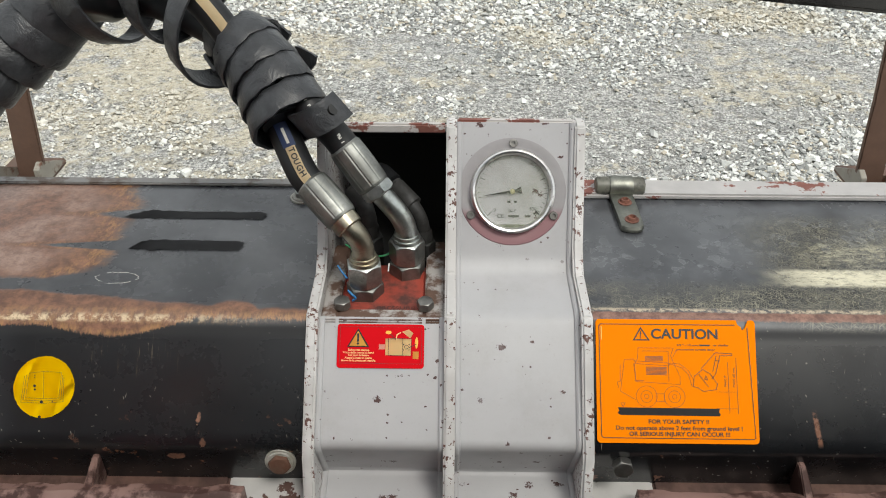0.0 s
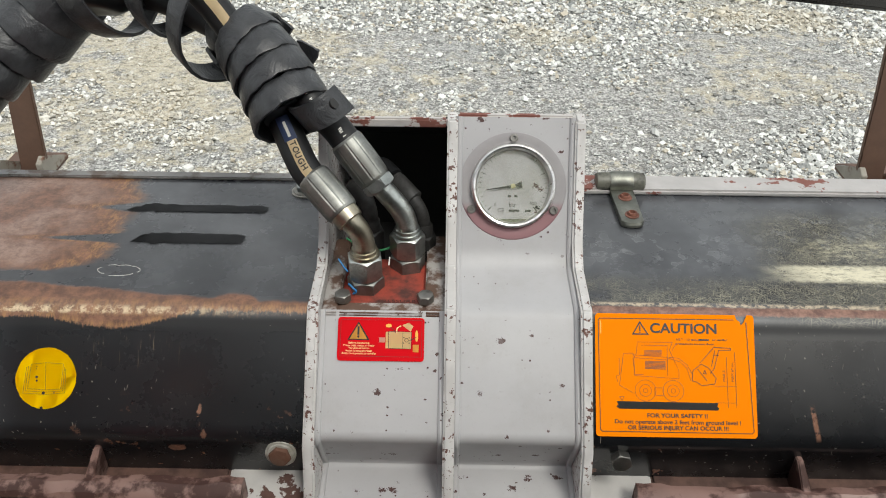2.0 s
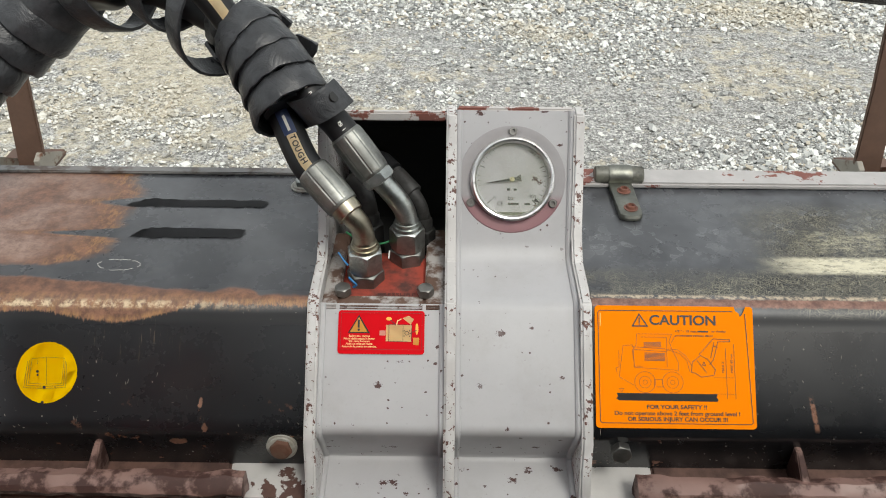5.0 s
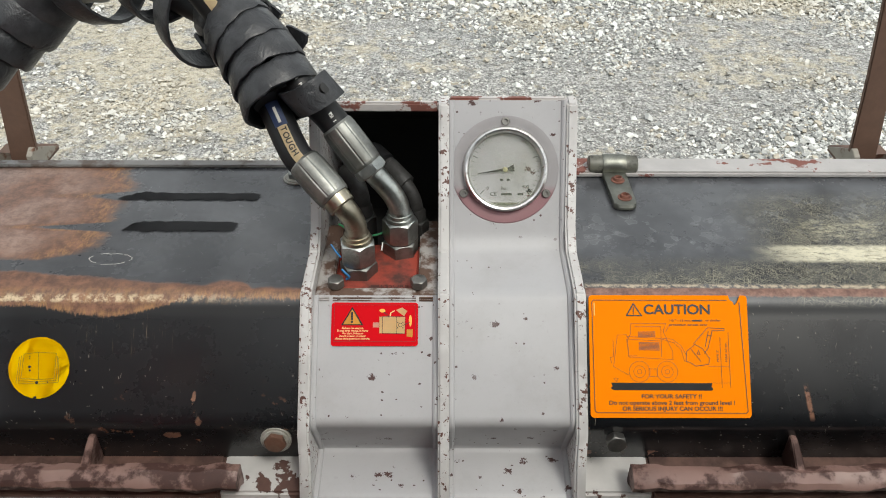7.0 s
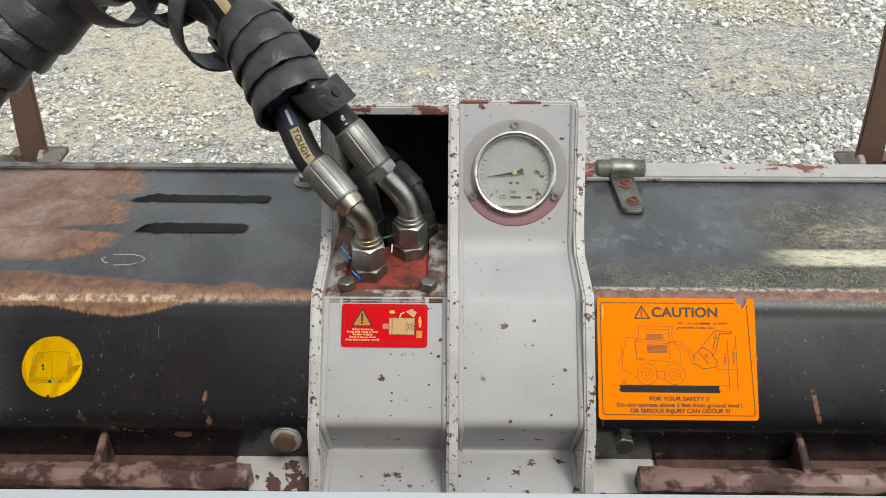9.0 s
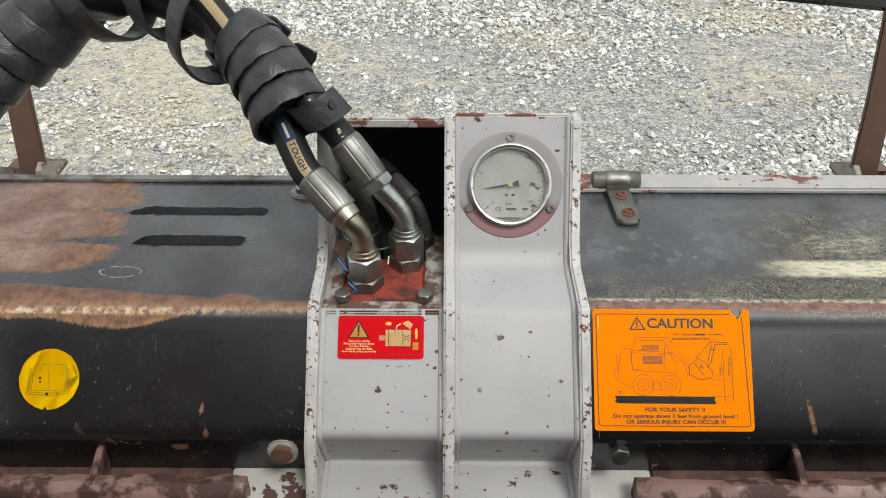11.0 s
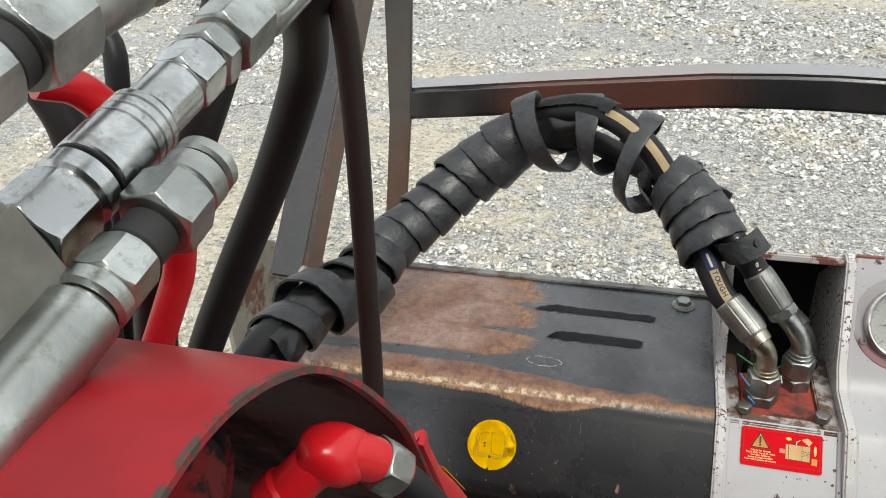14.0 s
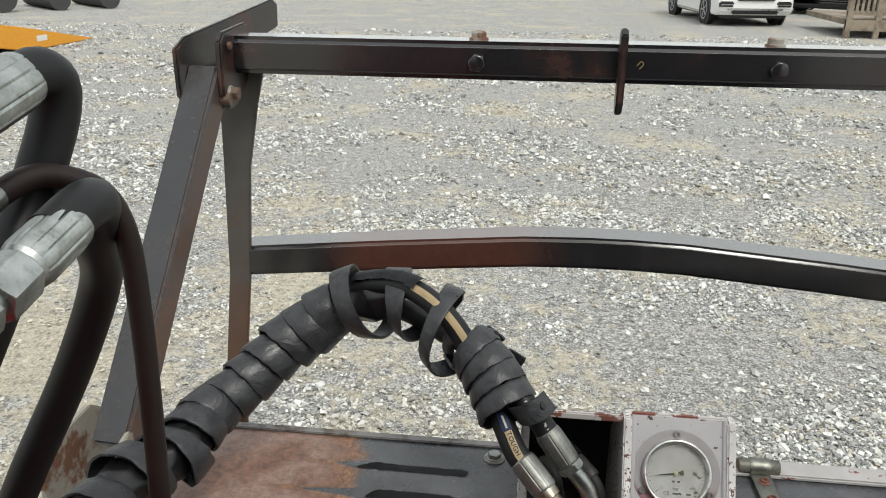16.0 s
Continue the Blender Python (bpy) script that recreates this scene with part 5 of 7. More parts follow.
coupler((-0.5887, -0.652, 1.6065), 0, [
    ("tail_collar", "round", -0.108, -0.103, 0.0165, M_DARK), ("hex_body", "hex", -0.103, -0.072, 0.0355, M_BRIGHT), ("collar", "round", -0.072, -0.057, 0.0190, M_BRIGHT), ("seam", "round", -0.057, -0.0555, 0.0183, M_DARK),
    ("sleeve", "grooved", -0.0555, -0.010, 0.0188, M_BRIGHT), ("barrel", "round", -0.010, 0.023, 0.0158, M_BRIGHT), ("hex_nut", "hex", 0.023, 0.047, 0.0305, M_BRIGHT),
    ("lock_nut", "hex", 0.048, 0.062, 0.033, M_STEEL), ("neck", "round", 0.060, 0.070, 0.014, M_STEEL), ("swivel_nut", "hex", 0.068, 0.104, 0.036, M_STEEL), ("ferrule", "crimp", 0.104, 0.168, 0.0208, M_STEEL)], "quick_coupler", "slim bright flat-faced quick coupler on a black hose")
coupler((-0.646, -0.600, 1.703), 0, [
    ("tail", "round", -0.24, -0.155, 0.016, M_STEEL), ("hex_body", "hex", -0.155, -0.085, 0.038, M_STEEL), ("sleeve", "ribbed", -0.085, -0.022, 0.0222, M_GREYSTEEL), ("barrel", "round", -0.022, 0.010, 0.0195, M_GREYSTEEL),
    ("hex_nut", "hex", 0.010, 0.046, 0.036, M_GREYSTEEL), ("lock_nut", "hex", 0.048, 0.060, 0.040, M_STEEL), ("neck", "round", 0.058, 0.068, 0.017, M_STEEL), ("swivel_nut", "hex", 0.066, 0.094, 0.044, M_STEEL), ("ferrule", "crimp", 0.094, 0.172, 0.0238, M_STEEL)], "quick_coupler", "large quick coupler with a grey grooved sleeve")
coupler((-0.538, -0.685, 1.695), 0, [
    ("tail", "round", -0.30, -0.140, 0.0150, M_FERRULE), ("tail_collar", "round", -0.142, -0.128, 0.0142, M_STEEL), ("hex_nut", "hex", -0.128, -0.106, 0.0262, M_STEEL), ("neck", "round", -0.107, -0.096, 0.0125, M_DARK), ("hex_body", "hex", -0.097, -0.069, 0.0315, M_STEEL), ("sleeve", "cone", -0.069, -0.038, 0.0152, M_STEEL),
    # near-black groove: the shadowed gap behind the knurled ring, as colour
    ("groove", "round", -0.038, -0.030, 0.0150, M_DARK), ("knurled_ring", "knurl", -0.030, -0.004, 0.0192, M_STEEL), ("nose", "round", -0.004, 0.002, 0.015, M_STEEL)], "quick_coupler", "capped female coupler with a knurled ring")
coupler((-0.5563, -0.700, 1.5785), 0, [
    ("tail", "round", -0.26, -0.066, 0.0165, M_STEEL), ("tail_collar", "round", -0.065, -0.054, 0.0160, M_STEEL), ("hex_nut", "hex", -0.054, -0.033, 0.0275, M_STEEL), ("neck", "round", -0.034, -0.014, 0.0132, M_DARK), ("hex_body", "hex", -0.015, 0.009, 0.0350, M_STEEL), ("nose", "round", 0.009, 0.026, 0.0168, M_STEEL), ("nose_ring", "round", 0.0265, 0.0355, 0.0163, M_STEEL)], "quick_coupler", "short male quick coupler with a plain nose")

drain = thing("drain_hose", (-0.645, -0.46, 1.665), "thin brown black drain hose with crimped end", "hose")
part("ferrule", lathe((-0.652, -0.505, 1.650), AX, [(0, 0.009), (0.002, 0.0115), (0.012, 0.0125), (0.030, 0.0115), (0.034, 0.010)], 24), M_STEEL, drain)
part("hex_nut", hexagon((-0.652, -0.505, 1.650), AX, -0.026, 0.0, 0.020, 0.2), M_STEEL, drain)
part("tail", lathe((-0.652, -0.505, 1.650), AX, [(-0.045, 0.008), (-0.026, 0.008)], 16), M_FERRULE, drain)
part("rubber", tube(even(spline([(-0.6505, -0.474, 1.657), (-0.640, -0.450, 1.664), (-0.627, -0.430, 1.662), (-0.601, -0.410, 1.643), (-0.588, -0.402, 1.600), (-0.587, -0.400, 1.523), (-0.589, -0.400, 1.439), (-0.593, -0.400, 1.341), (-0.596, -0.405, 1.22), (-0.60, -0.43, 1.05), (-0.61, -0.46, 0.90)], 8), 0.01), 0.0105, 16), M_HOSEBROWN, drain)
# further supply hoses of the loader, behind the couplers
for line, r in (([(-0.95, -0.56, 1.68), (-0.875, -0.47, 1.709), (-0.858, -0.45, 1.706), (-0.839, -0.43, 1.685), (-0.817, -0.42, 1.651), (-0.794, -0.42, 1.583), (-0.783, -0.43, 1.553), (-0.800, -0.45, 1.430), (-0.845, -0.45, 1.250), (-0.880, -0.44, 1.00)], 0.010),
                ([(-0.80, -0.70, 1.70), (-0.771, -0.62, 1.716), (-0.778, -0.58, 1.695), (-0.783, -0.55, 1.666), (-0.786, -0.53, 1.622), (-0.781, -0.52, 1.575), (-0.765, -0.52, 1.529), (-0.765, -0.53, 1.440), (-0.78, -0.56, 1.25), (-0.80, -0.60, 1.00)], 0.015)):
    h = thing("supply_hose", line[3], "black rubber supply hose behind the couplers", "hose")
    part("rubber", tube(even(spline(line, 8), 0.01), r, 18), M_HOSE, h)

# dark red taken nearly to black, for the shade under the hood
M_DARKRED = patchy("shaded_dark_red_paint", (0.050, 0.006, 0.007), (0.010, 0.008, 0.008), 0.46, 0.62, 6, 0.5, 0.8)
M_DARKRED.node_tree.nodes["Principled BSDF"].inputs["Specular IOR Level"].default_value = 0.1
loader = thing("skid_loader", (-0.62, -0.75, 0.0), "red painted loader arm end with chipped rim", "loader")
HOOD = [(-0.98, 1.10), (-0.97, 1.30), (-0.94, 1.43), (-0.895, 1.515), (-0.845, 1.546), (-0.811, 1.549), (-0.787, 1.546), (-0.761, 1.537), (-0.725, 1.518), (-0.693, 1.490), (-0.661, 1.453), (-0.631, 1.413), (-0.603, 1.374), (-0.583, 1.328), (-0.560, 1.279), (-0.540, 1.237), (-0.502, 1.161), (-0.480, 1.10)]


def hood(inset):
    pts = [Vector(p) for p in rounded(HOOD, 0.03, 3)]
    mid = Vector((-0.70, 1.22))
    pts = [tuple(p + (mid - p).normalized() * -inset) for p in pts]
    bm = bmesh.new()
    rings = []
    for x in ((-0.485, -0.492, -0.60, -0.75, -0.95) if not inset else (-0.492, -0.60, -0.75, -0.95)):
        rings.append([bm.verts.new((x, y, z)) for y, z in pts])
    for a, b in zip(rings, rings[1:]):
        for i in range(len(pts) - 1):
            bm.faces.new((a[i], a[i + 1], b[i + 1], b[i]))
    bmesh.ops.recalc_face_normals(bm, faces=bm.faces[:])
    bmesh.ops.solidify(bm, geom=bm.faces[:], thickness=0.0035 if not inset else 0.001)
    return bm


part("hood", hood(0.0), M_HOOD, loader, "glossy red steel hood, rim chipped to black")
part("hood_lining", hood(-0.0045), M_DARKRED, loader, "dark red inside of the hood with its shade painted in")
part("hood_back", box((-0.955, -0.95, 0.5), (-0.94, -0.46, 1.20), 0.004), M_RED, loader)
part("arm", box((-0.94, -1.6, 0.60), (-0.50, -0.92, 1.10), 0.03), M_RED, loader)
part("lower_plate", prism([(-0.93, 0.60), (-0.93, 1.10), (-0.80, 1.15), (-0.56, 1.12), (-0.50, 1.0), (-0.55, 0.60)], -0.58, -0.56, 0.003), M_RED, loader)
ELBOW = [(-0.548, -0.726, 1.373), (-0.524, -0.704, 1.406), (-0.500, -0.691, 1.428), (-0.489, -0.680, 1.419), (-0.482, -0.671, 1.407), (-0.473, -0.663, 1.392)]
ELBOW_HOSE = [(-0.479, -0.668, 1.402), (-0.465, -0.662, 1.383), (-0.451, -0.650, 1.347), (-0.434, -0.632, 1.302), (-0.42, -0.62, 1.239), (-0.42, -0.61, 1.10)]


def forged(at, axis):
    """The body of a forged elbow: a rounded block with soft flats."""
    bm = lathe(at, axis, [(-0.018, 0.006), (-0.0165, 0.0105), (-0.012, 0.0150), (-0.004, 0.0175), (0.006, 0.0180), (0.016, 0.0172), (0.021, 0.0150), (0.022, 0.012)], 24)
    o = Vector(at)
    for v in bm.verts:
        q = v.co - o
        v.co = o + Vector([math.copysign(min(abs(c), 0.0148) + max(0, abs(c) - 0.0148) * 0.35, c) for c in q])
    return bm


elbow = part("elbow", join(tube(spline(ELBOW, 6), 0.0135, 24), lathe(ELBOW[1], Vector(ELBOW[2]) - Vector(ELBOW[1]), [(-0.012, 0.014), (-0.010, 0.0165), (0.002, 0.0165), (0.004, 0.014)], 24), forged(ELBOW[2], Vector(ELBOW[3]) - Vector(ELBOW[2]))), M_REDGLOSS, loader, "glossy red painted hydraulic elbow")
part("swivel_nut", hexagon(ELBOW[4], Vector(ELBOW[5]) - Vector(ELBOW[4]), -0.002, 0.018, 0.029, 0.3), M_STEEL, elbow)
part("hose", tube(spline(ELBOW_HOSE, 8), 0.0105, 20), M_HOSE, loader)
part("knuckle", lathe((-0.640, -0.702, 1.394), (1, -0.1, 0.15), [(0, 0.034), (0.004, 0.042), (0.050, 0.043), (0.058, 0.040), (0.060, 0.030), (0.062, 0.028), (0.064, 0.004)], 40), M_WORNRED, loader, "round pin end with red paint worn to black")
RIM_IN = [(-0.486, -0.590, 1.345), (-0.486, -0.583, 1.328), (-0.486, -0.560, 1.279), (-0.485, -0.540, 1.237), (-0.480, -0.502, 1.161)]
RIM_OUT = [(-0.489, -0.588, 1.342), (-0.500, -0.560, 1.306), (-0.510, -0.502, 1.228), (-0.500, -0.460, 1.165), (-0.470, -0.455, 1.103)]


def flared(rows0, rows1, k0, k1, lift):
    """A bent sheet between two edges, from k0 to k1 of the way across."""
    a, b = spline(rows0, 4), spline(rows1, 4)
    bm = bmesh.new()
    rows = []
    for p, q in zip(a, b):
        n = (q - p).cross(Vector((0, -0.45, 1))).normalized()
        n = n if n.x > 0 else -n
        rows.append([bm.verts.new(p.lerp(q, k0 + (k1 - k0) * i / 6) + n * (lift + 0.006 * math.sin(math.pi * (k0 + (k1 - k0) * i / 6)))) for i in range(7)])
    for p, q in zip(rows, rows[1:]):
        for i in range(6):
            bm.faces.new((p[i], p[i + 1], q[i + 1], q[i]))
    bmesh.ops.recalc_face_normals(bm, faces=bm.faces[:])
    bmesh.ops.solidify(bm, geom=bm.faces[:], thickness=0.0045 if lift == 0 else 0.0006)
    return bm


tab = part("rim_flange", flared(RIM_IN, RIM_OUT, 0.0, 1.0, 0.0), M_RIM, loader, "flared red flange with a rim chipped to bare metal")
part("decal_edge", flared(RIM_IN[2:4], RIM_OUT[2:4], 0.74, 0.95, 0.0085), plain("yellow_decal", (0.92, 0.56, 0.01), 0.5, 0.1, 14), tab, "yellow decal edge")
rnd = random.Random(12)
for cy in (0.12, 0.2, 0.33, 0.45, 0.5, 0.6, 0.68, 0.76, 0.83, 0.9, 0.96):
    pts = spline(RIM_IN, 4)
    j = int(cy * (len(pts) - 2))
    p = pts[j] + Vector((0.0024, 0.002, 0.001)) * rnd.uniform(0.6, 1.2)
    t = (pts[j + 1] - pts[j]).normalized()
    u = Vector((-0.5, 0.8, -0.1)).normalized()
    chip = bmesh.new()
    chip.faces.new([chip.verts.new(p + (t * math.cos(a) * rnd.uniform(0.002, 0.008) + u * math.sin(a) * rnd.uniform(0.001, 0.003))) for a in [2 * math.pi * i / 9 for i in range(9)]])
    bmesh.ops.solidify(chip, geom=chip.faces[:], thickness=0.0005)
    part("paint_chip", chip, M_FLANGE if rnd.random() < 0.5 else M_DARK, tab)
part("pipe", tube(spline([(-0.668, -0.64, 1.615), (-0.656, -0.62, 1.602), (-0.644, -0.60, 1.562), (-0.631, -0.60, 1.517), (-0.637, -0.60, 1.479), (-0.644, -0.61, 1.454), (-0.66, -0.64, 1.40)], 8), 0.0105, 20), M_REDGLOSS, loader, "bent red steel pipe")
part("manifold_block", box((-0.70, -0.96, 1.50), (-0.595, -0.845, 1.70), 0.006), M_MANIFOLD, loader, "grey beige painted manifold block")
def block_along(at, s0, s1, wide, high, spin):
    side = AX.cross(Vector((0, 0, 1))).normalized()
    up = side.cross(AX)
    side, up = side * math.cos(spin) + up * math.sin(spin), up * math.cos(spin) - side * math.sin(spin)
    bm = box((-wide / 2, s0, -high / 2), (wide / 2, s1, high / 2), 0.003)
    for v in bm.verts:
        v.co = Vector(at) + side * v.co.x + AX * v.co.y + up * v.co.z
    return bm


part("port_block", block_along((-0.5887, -0.652, 1.6065), -0.22, -0.108, 0.050, 0.052, 0.25), M_MANIFOLD, loader, "grey beige port block behind a coupler")
# the loader's cab and body, unseen behind the camera, added to darken reflections
cab = thing("loader_cab", (0.2, -2.3, 0.0), "dark steel cab and body of the loader, unseen, for dark reflections", "loader")
part("body", box((-0.85, -3.6, 0.35), (1.15, -1.50, 1.15), 0.05), M_DARK, cab)
part("cab_shell", box((-0.60, -3.0, 1.15), (0.95, -1.62, 2.35), 0.06), M_DARK, cab)
part("arm", box((0.80, -3.4, 0.85), (1.10, -0.60, 1.15), 0.04), M_RED, cab)
for wx in (-0.95, 0.98):
    for wy in (-3.2, -1.95):
        part("wheel", lathe((wx, wy, 0.42), (1, 0, 0), [(0, 0.30), (0.02, 0.40), (0.06, 0.42), (0.22, 0.42), (0.26, 0.40), (0.28, 0.30)], 32), M_HOSE, cab)
plate = thing("coupler_plate", (-0.2, -0.46, 1.1), "pale grey steel edge of the loader's attachment plate", "plate")
part("top_edge", box((-0.426, -0.605, 1.198), (0.9, -0.547, 1.225), 0.006), M_LIGHTBAR, plate)
part("face", box((-0.40, -0.600, 0.25), (0.86, -0.572, 1.198), 0.004), M_DARK, plate)

# ---- pressure gauge ----
G = Vector((0.0, 0.0145, 1.1005))
UPG = Vector((0, 0.0435, 0.075)).normalized()
NG = Vector((0, -UPG.z, UPG.y))
RG = Vector((1, 0, 0))
gauge = thing("pressure_gauge", G, "round pressure gauge with chrome bezel and cloudy dial", "gauge")
GM = Matrix((( RG.x, UPG.x, NG.x, G.x), (RG.y, UPG.y, NG.y, G.y), (RG.z, UPG.z, NG.z, G.z), (0, 0, 0, 1)))
GC = G - NG * 0.004


def ring(o, d, prof, sides=64):
    """A turned hollow ring: a closed outline of (along, radius)."""
    o, d = Vector(o), Vector(d).normalized()
    u = d.cross(Vector((0, 0, 1))).normalized()
    v = d.cross(u)
    bm = bmesh.new()
    rows = [[bm.verts.new(o + d * s + (u * math.cos(a) + v * math.sin(a)) * r) for s, r in prof] for a in [2 * math.pi * k / sides for k in range(sides)]]
    for i in range(sides):
        p, q = rows[i], rows[(i + 1) % sides]
        for j in range(len(prof)):
            bm.faces.new((p[j], p[(j + 1) % len(prof)], q[(j + 1) % len(prof)], q[j]))
    return bm


def flange_steel():
    k = Mat("flange_steel", 0.40, 0.25)
    low = k.step(k.math("ADD", k.axis(2), k.math("MULTIPLY", k.noise(20, 4), 0.012)), 1.092, 1.078)
    k.set(color=k.mix(low, k.mix(k.noise(60, 5), (0.29, 0.278, 0.282), (0.36, 0.345, 0.35)), (0.28, 0.150, 0.160)))
    k.bump(k.noise(90, 4), 0.1, 0.0006)
    return k.m


part("flange", ring(GC, NG, [(-0.006, 0.045), (0.001, 0.045), (0.004, 0.052), (0.004, 0.0645), (0.0025, 0.066), (-0.006, 0.066)]), flange_steel(), gauge)
part("bezel", ring(GC, NG, [(0.0, 0.0512), (0.009, 0.0512), (0.0135, 0.0500), (0.0145, 0.0480), (0.0138, 0.0460), (0.0105, 0.0440), (0.0, 0.0440)]), plated("polished_bezel", (0.86, 0.85, 0.83), 0.30), gauge, "polished chrome bezel")
dial = part("dial", lathe(GC, NG, [(0.001, 0.047), (0.003, 0.047), (0.003, 0.0001)], 64), M_DIAL, gauge, "pale greenish cloudy dial")
glass = part("glass", lathe(GC, NG, [(0.0085, 0.0001), (0.0085, 0.0445), (0.0105, 0.0445), (0.0109, 0.03), (0.0111, 0.0001)], 64), M_GLASS, gauge)
glass.visible_shadow = False
DM = Matrix(((RG.x, UPG.x, NG.x, GC.x + NG.x * 0.0034), (RG.y, UPG.y, NG.y, GC.y + NG.y * 0.0034), (RG.z, UPG.z, NG.z, GC.z + NG.z * 0.0034), (0, 0, 0, 1)))
M_FADED = plain("faded_ink", (0.045, 0.050, 0.038), 0.6)


def on_dial(bm, lift=0.0):
    return turned(bm, DM @ Matrix.Translation((0, 0, lift)))


for i in range(33):
    a = radians(225 - 270 * i / 32)
    big = i % 8 == 0
    b = box((0.036 if big else 0.0385, -0.0003 if not big else -0.0005, 0), (0.042, 0.0003 if not big else 0.0005, 0.0002))
    part("tick", on_dial(turned(b, Matrix.Rotation(a, 4, "Z"))), M_FADED, dial)
needle = bmesh.new()
vs = [needle.verts.new(p) for p in ((-0.034, -0.0003, 0.003), (0.0, -0.0016, 0.003), (0.004, -0.0018, 0.003), (0.011, -0.0045, 0.003), (0.011, 0.0045, 0.003), (0.004, 0.0018, 0.003), (0.0, 0.0016, 0.003), (-0.034, 0.0003, 0.003))]
needle.faces.new(vs)
bmesh.ops.solidify(needle, geom=needle.faces[:], thickness=0.0006)
part("needle", on_dial(turned(needle, Matrix.Rotation(radians(9), 4, "Z"))), M_INK, dial, "black needle")
part("needle_hub", on_dial(lathe((0, 0, 0), (0, 0, 1), [(0, 0.003), (0.0045, 0.003), (0.005, 0.0022)], 16)), plain("dull_brass", (0.45, 0.42, 0.22), 0.4), dial)
words("writing", "bar", 0.007, DM @ Matrix.Translation((0, -0.023, 0.0001)), M_FADED, dial)
words("writing", "0", 0.006, DM @ Matrix.Translation((-0.021, -0.023, 0.0001)), M_FADED, dial)
words("writing", "400", 0.006, DM @ Matrix.Translation((0.025, -0.021, 0.0001)), M_FADED, dial)
words("writing", "CE", 0.007, DM @ Matrix.Translation((-0.014, -0.030, 0.0001)), M_FADED, dial)
for bx, by, w in ((0.002, -0.030, 0.013), (0.019, -0.030, 0.007), (-0.004, -0.0125, 0.004), (0.004, -0.0125, 0.004)):
    part("mark", on_dial(box((bx - w / 2, by - 0.0013, 0), (bx + w / 2, by + 0.0013, 0.0002))), M_FADED, dial)
flag = bmesh.new()
flag.faces.new([flag.verts.new(p) for p in ((0.0345, -0.0285, 0.001), (0.029, -0.0225, 0.001), (0.0265, -0.0265, 0.001))])
bmesh.ops.solidify(flag, geom=flag.faces[:], thickness=0.0004)
part("limit_flag", on_dial(flag), M_INK, dial)
for sx, su in ((0.0, 0.0578), (-0.050, -0.0289), (0.050, -0.0289)):
    p = GC + RG * sx + UPG * su
    part("screw", lathe(p, NG, [(0.0, 0.0052), (0.0065, 0.0052), (0.0075, 0.0045), (0.0075, 0.0026), (0.005, 0.0025), (0.005, 0.0002)], 18), M_DULL, gauge)

# ---- stickers ----
def slope_matrix(x, y, lift=0.0):
    """A flat frame on the sloping cover face: x to the side, y up the slope."""
    d = Vector((0, 0.098, 0.106)).normalized()
    n = Vector((0, -d.z, d.y))
    k = (y - RIDGE_Y) / d.y
    p = Vector((x, RIDGE_Y, TOP)) + d * k + n * lift
    return Matrix(((1, d.x, n.x, p.x), (0, d.y, n.y, p.y), (0, d.z, n.z, p.z), (0, 0, 0, 1)))


def label_sheet(w, h, r, m, thick=0.0006, notch=None):
    pts = []
    for cx, cy, a0 in ((w / 2 - r, h / 2 - r, 0), (-w / 2 + r, h / 2 - r, 90), (-w / 2 + r, -h / 2 + r, 180), (w / 2 - r, -h / 2 + r, 270)):
        for i in range(5):
            a = radians(a0 + 22.5 * i)
            pts.append((cx + r * math.cos(a), cy + r * math.sin(a)))
    if notch:
        k = 5
        pts[k - 5 + 5:k - 5 + 5] = notch
    bm = bmesh.new()
    bm.faces.new([bm.verts.new((x, y, 0)) for x, y in pts])
    g = bmesh.ops.extrude_face_region(bm, geom=bm.faces[:])
    for v in g["geom"]:
        if isinstance(v, bmesh.types.BMVert):
            v.co.z += thick
    return turned(bm, m)


def line_on(m, a, b, w=0.0007, lift=0.0008):
    a, b = Vector((*a, 0)), Vector((*b, 0))
    d = (b - a)
    n = d.length
    ang = math.atan2(d.y, d.x)
    return turned(box((-w / 2, -w / 2, 0), (n + w / 2, w / 2, 0.0002)), m @ Matrix.Translation((a.x, a.y, lift)) @ Matrix.Rotation(ang, 4, "Z"))


def outline_on(m, pts, w=0.0007, lift=0.0008, close=True):
    """One thin printed line through points, mitred at its corners."""
    ps = [Vector((*p, 0)) for p in pts]
    n = len(ps)
    bm = bmesh.new()
    rows = []
    for i, p in enumerate(ps):
        a = ps[i - 1] if (i or close) else None
        b = ps[(i + 1) % n] if (i < n - 1 or close) else None
        d0 = (p - a).normalized() if a is not None else (b - p).normalized()
        d1 = (b - p).normalized() if b is not None else d0
        n0, n1 = Vector((-d0.y, d0.x, 0)), Vector((-d1.y, d1.x, 0))
        off = (n0 + n1).normalized() if (n0 + n1).length > 0.3 else n0
        off = off * (w / 2 / max(0.5, off.dot(n0)))
        rows.append([bm.verts.new(p + off * k + Vector((0, 0, lift + z))) for k, z in ((-1, 0), (1, 0), (1, 0.0002), (-1, 0.0002))])
    for i in range(n if close else n - 1):
        p, q = rows[i], rows[(i + 1) % n]
        for k in range(4):
            bm.faces.new((p[k], p[(k + 1) % 4], q[(k + 1) % 4], q[k]))
    if not close:
        bm.faces.new(rows[0][::-1])
        bm.faces.new(rows[-1])
    return turned(bm, m)


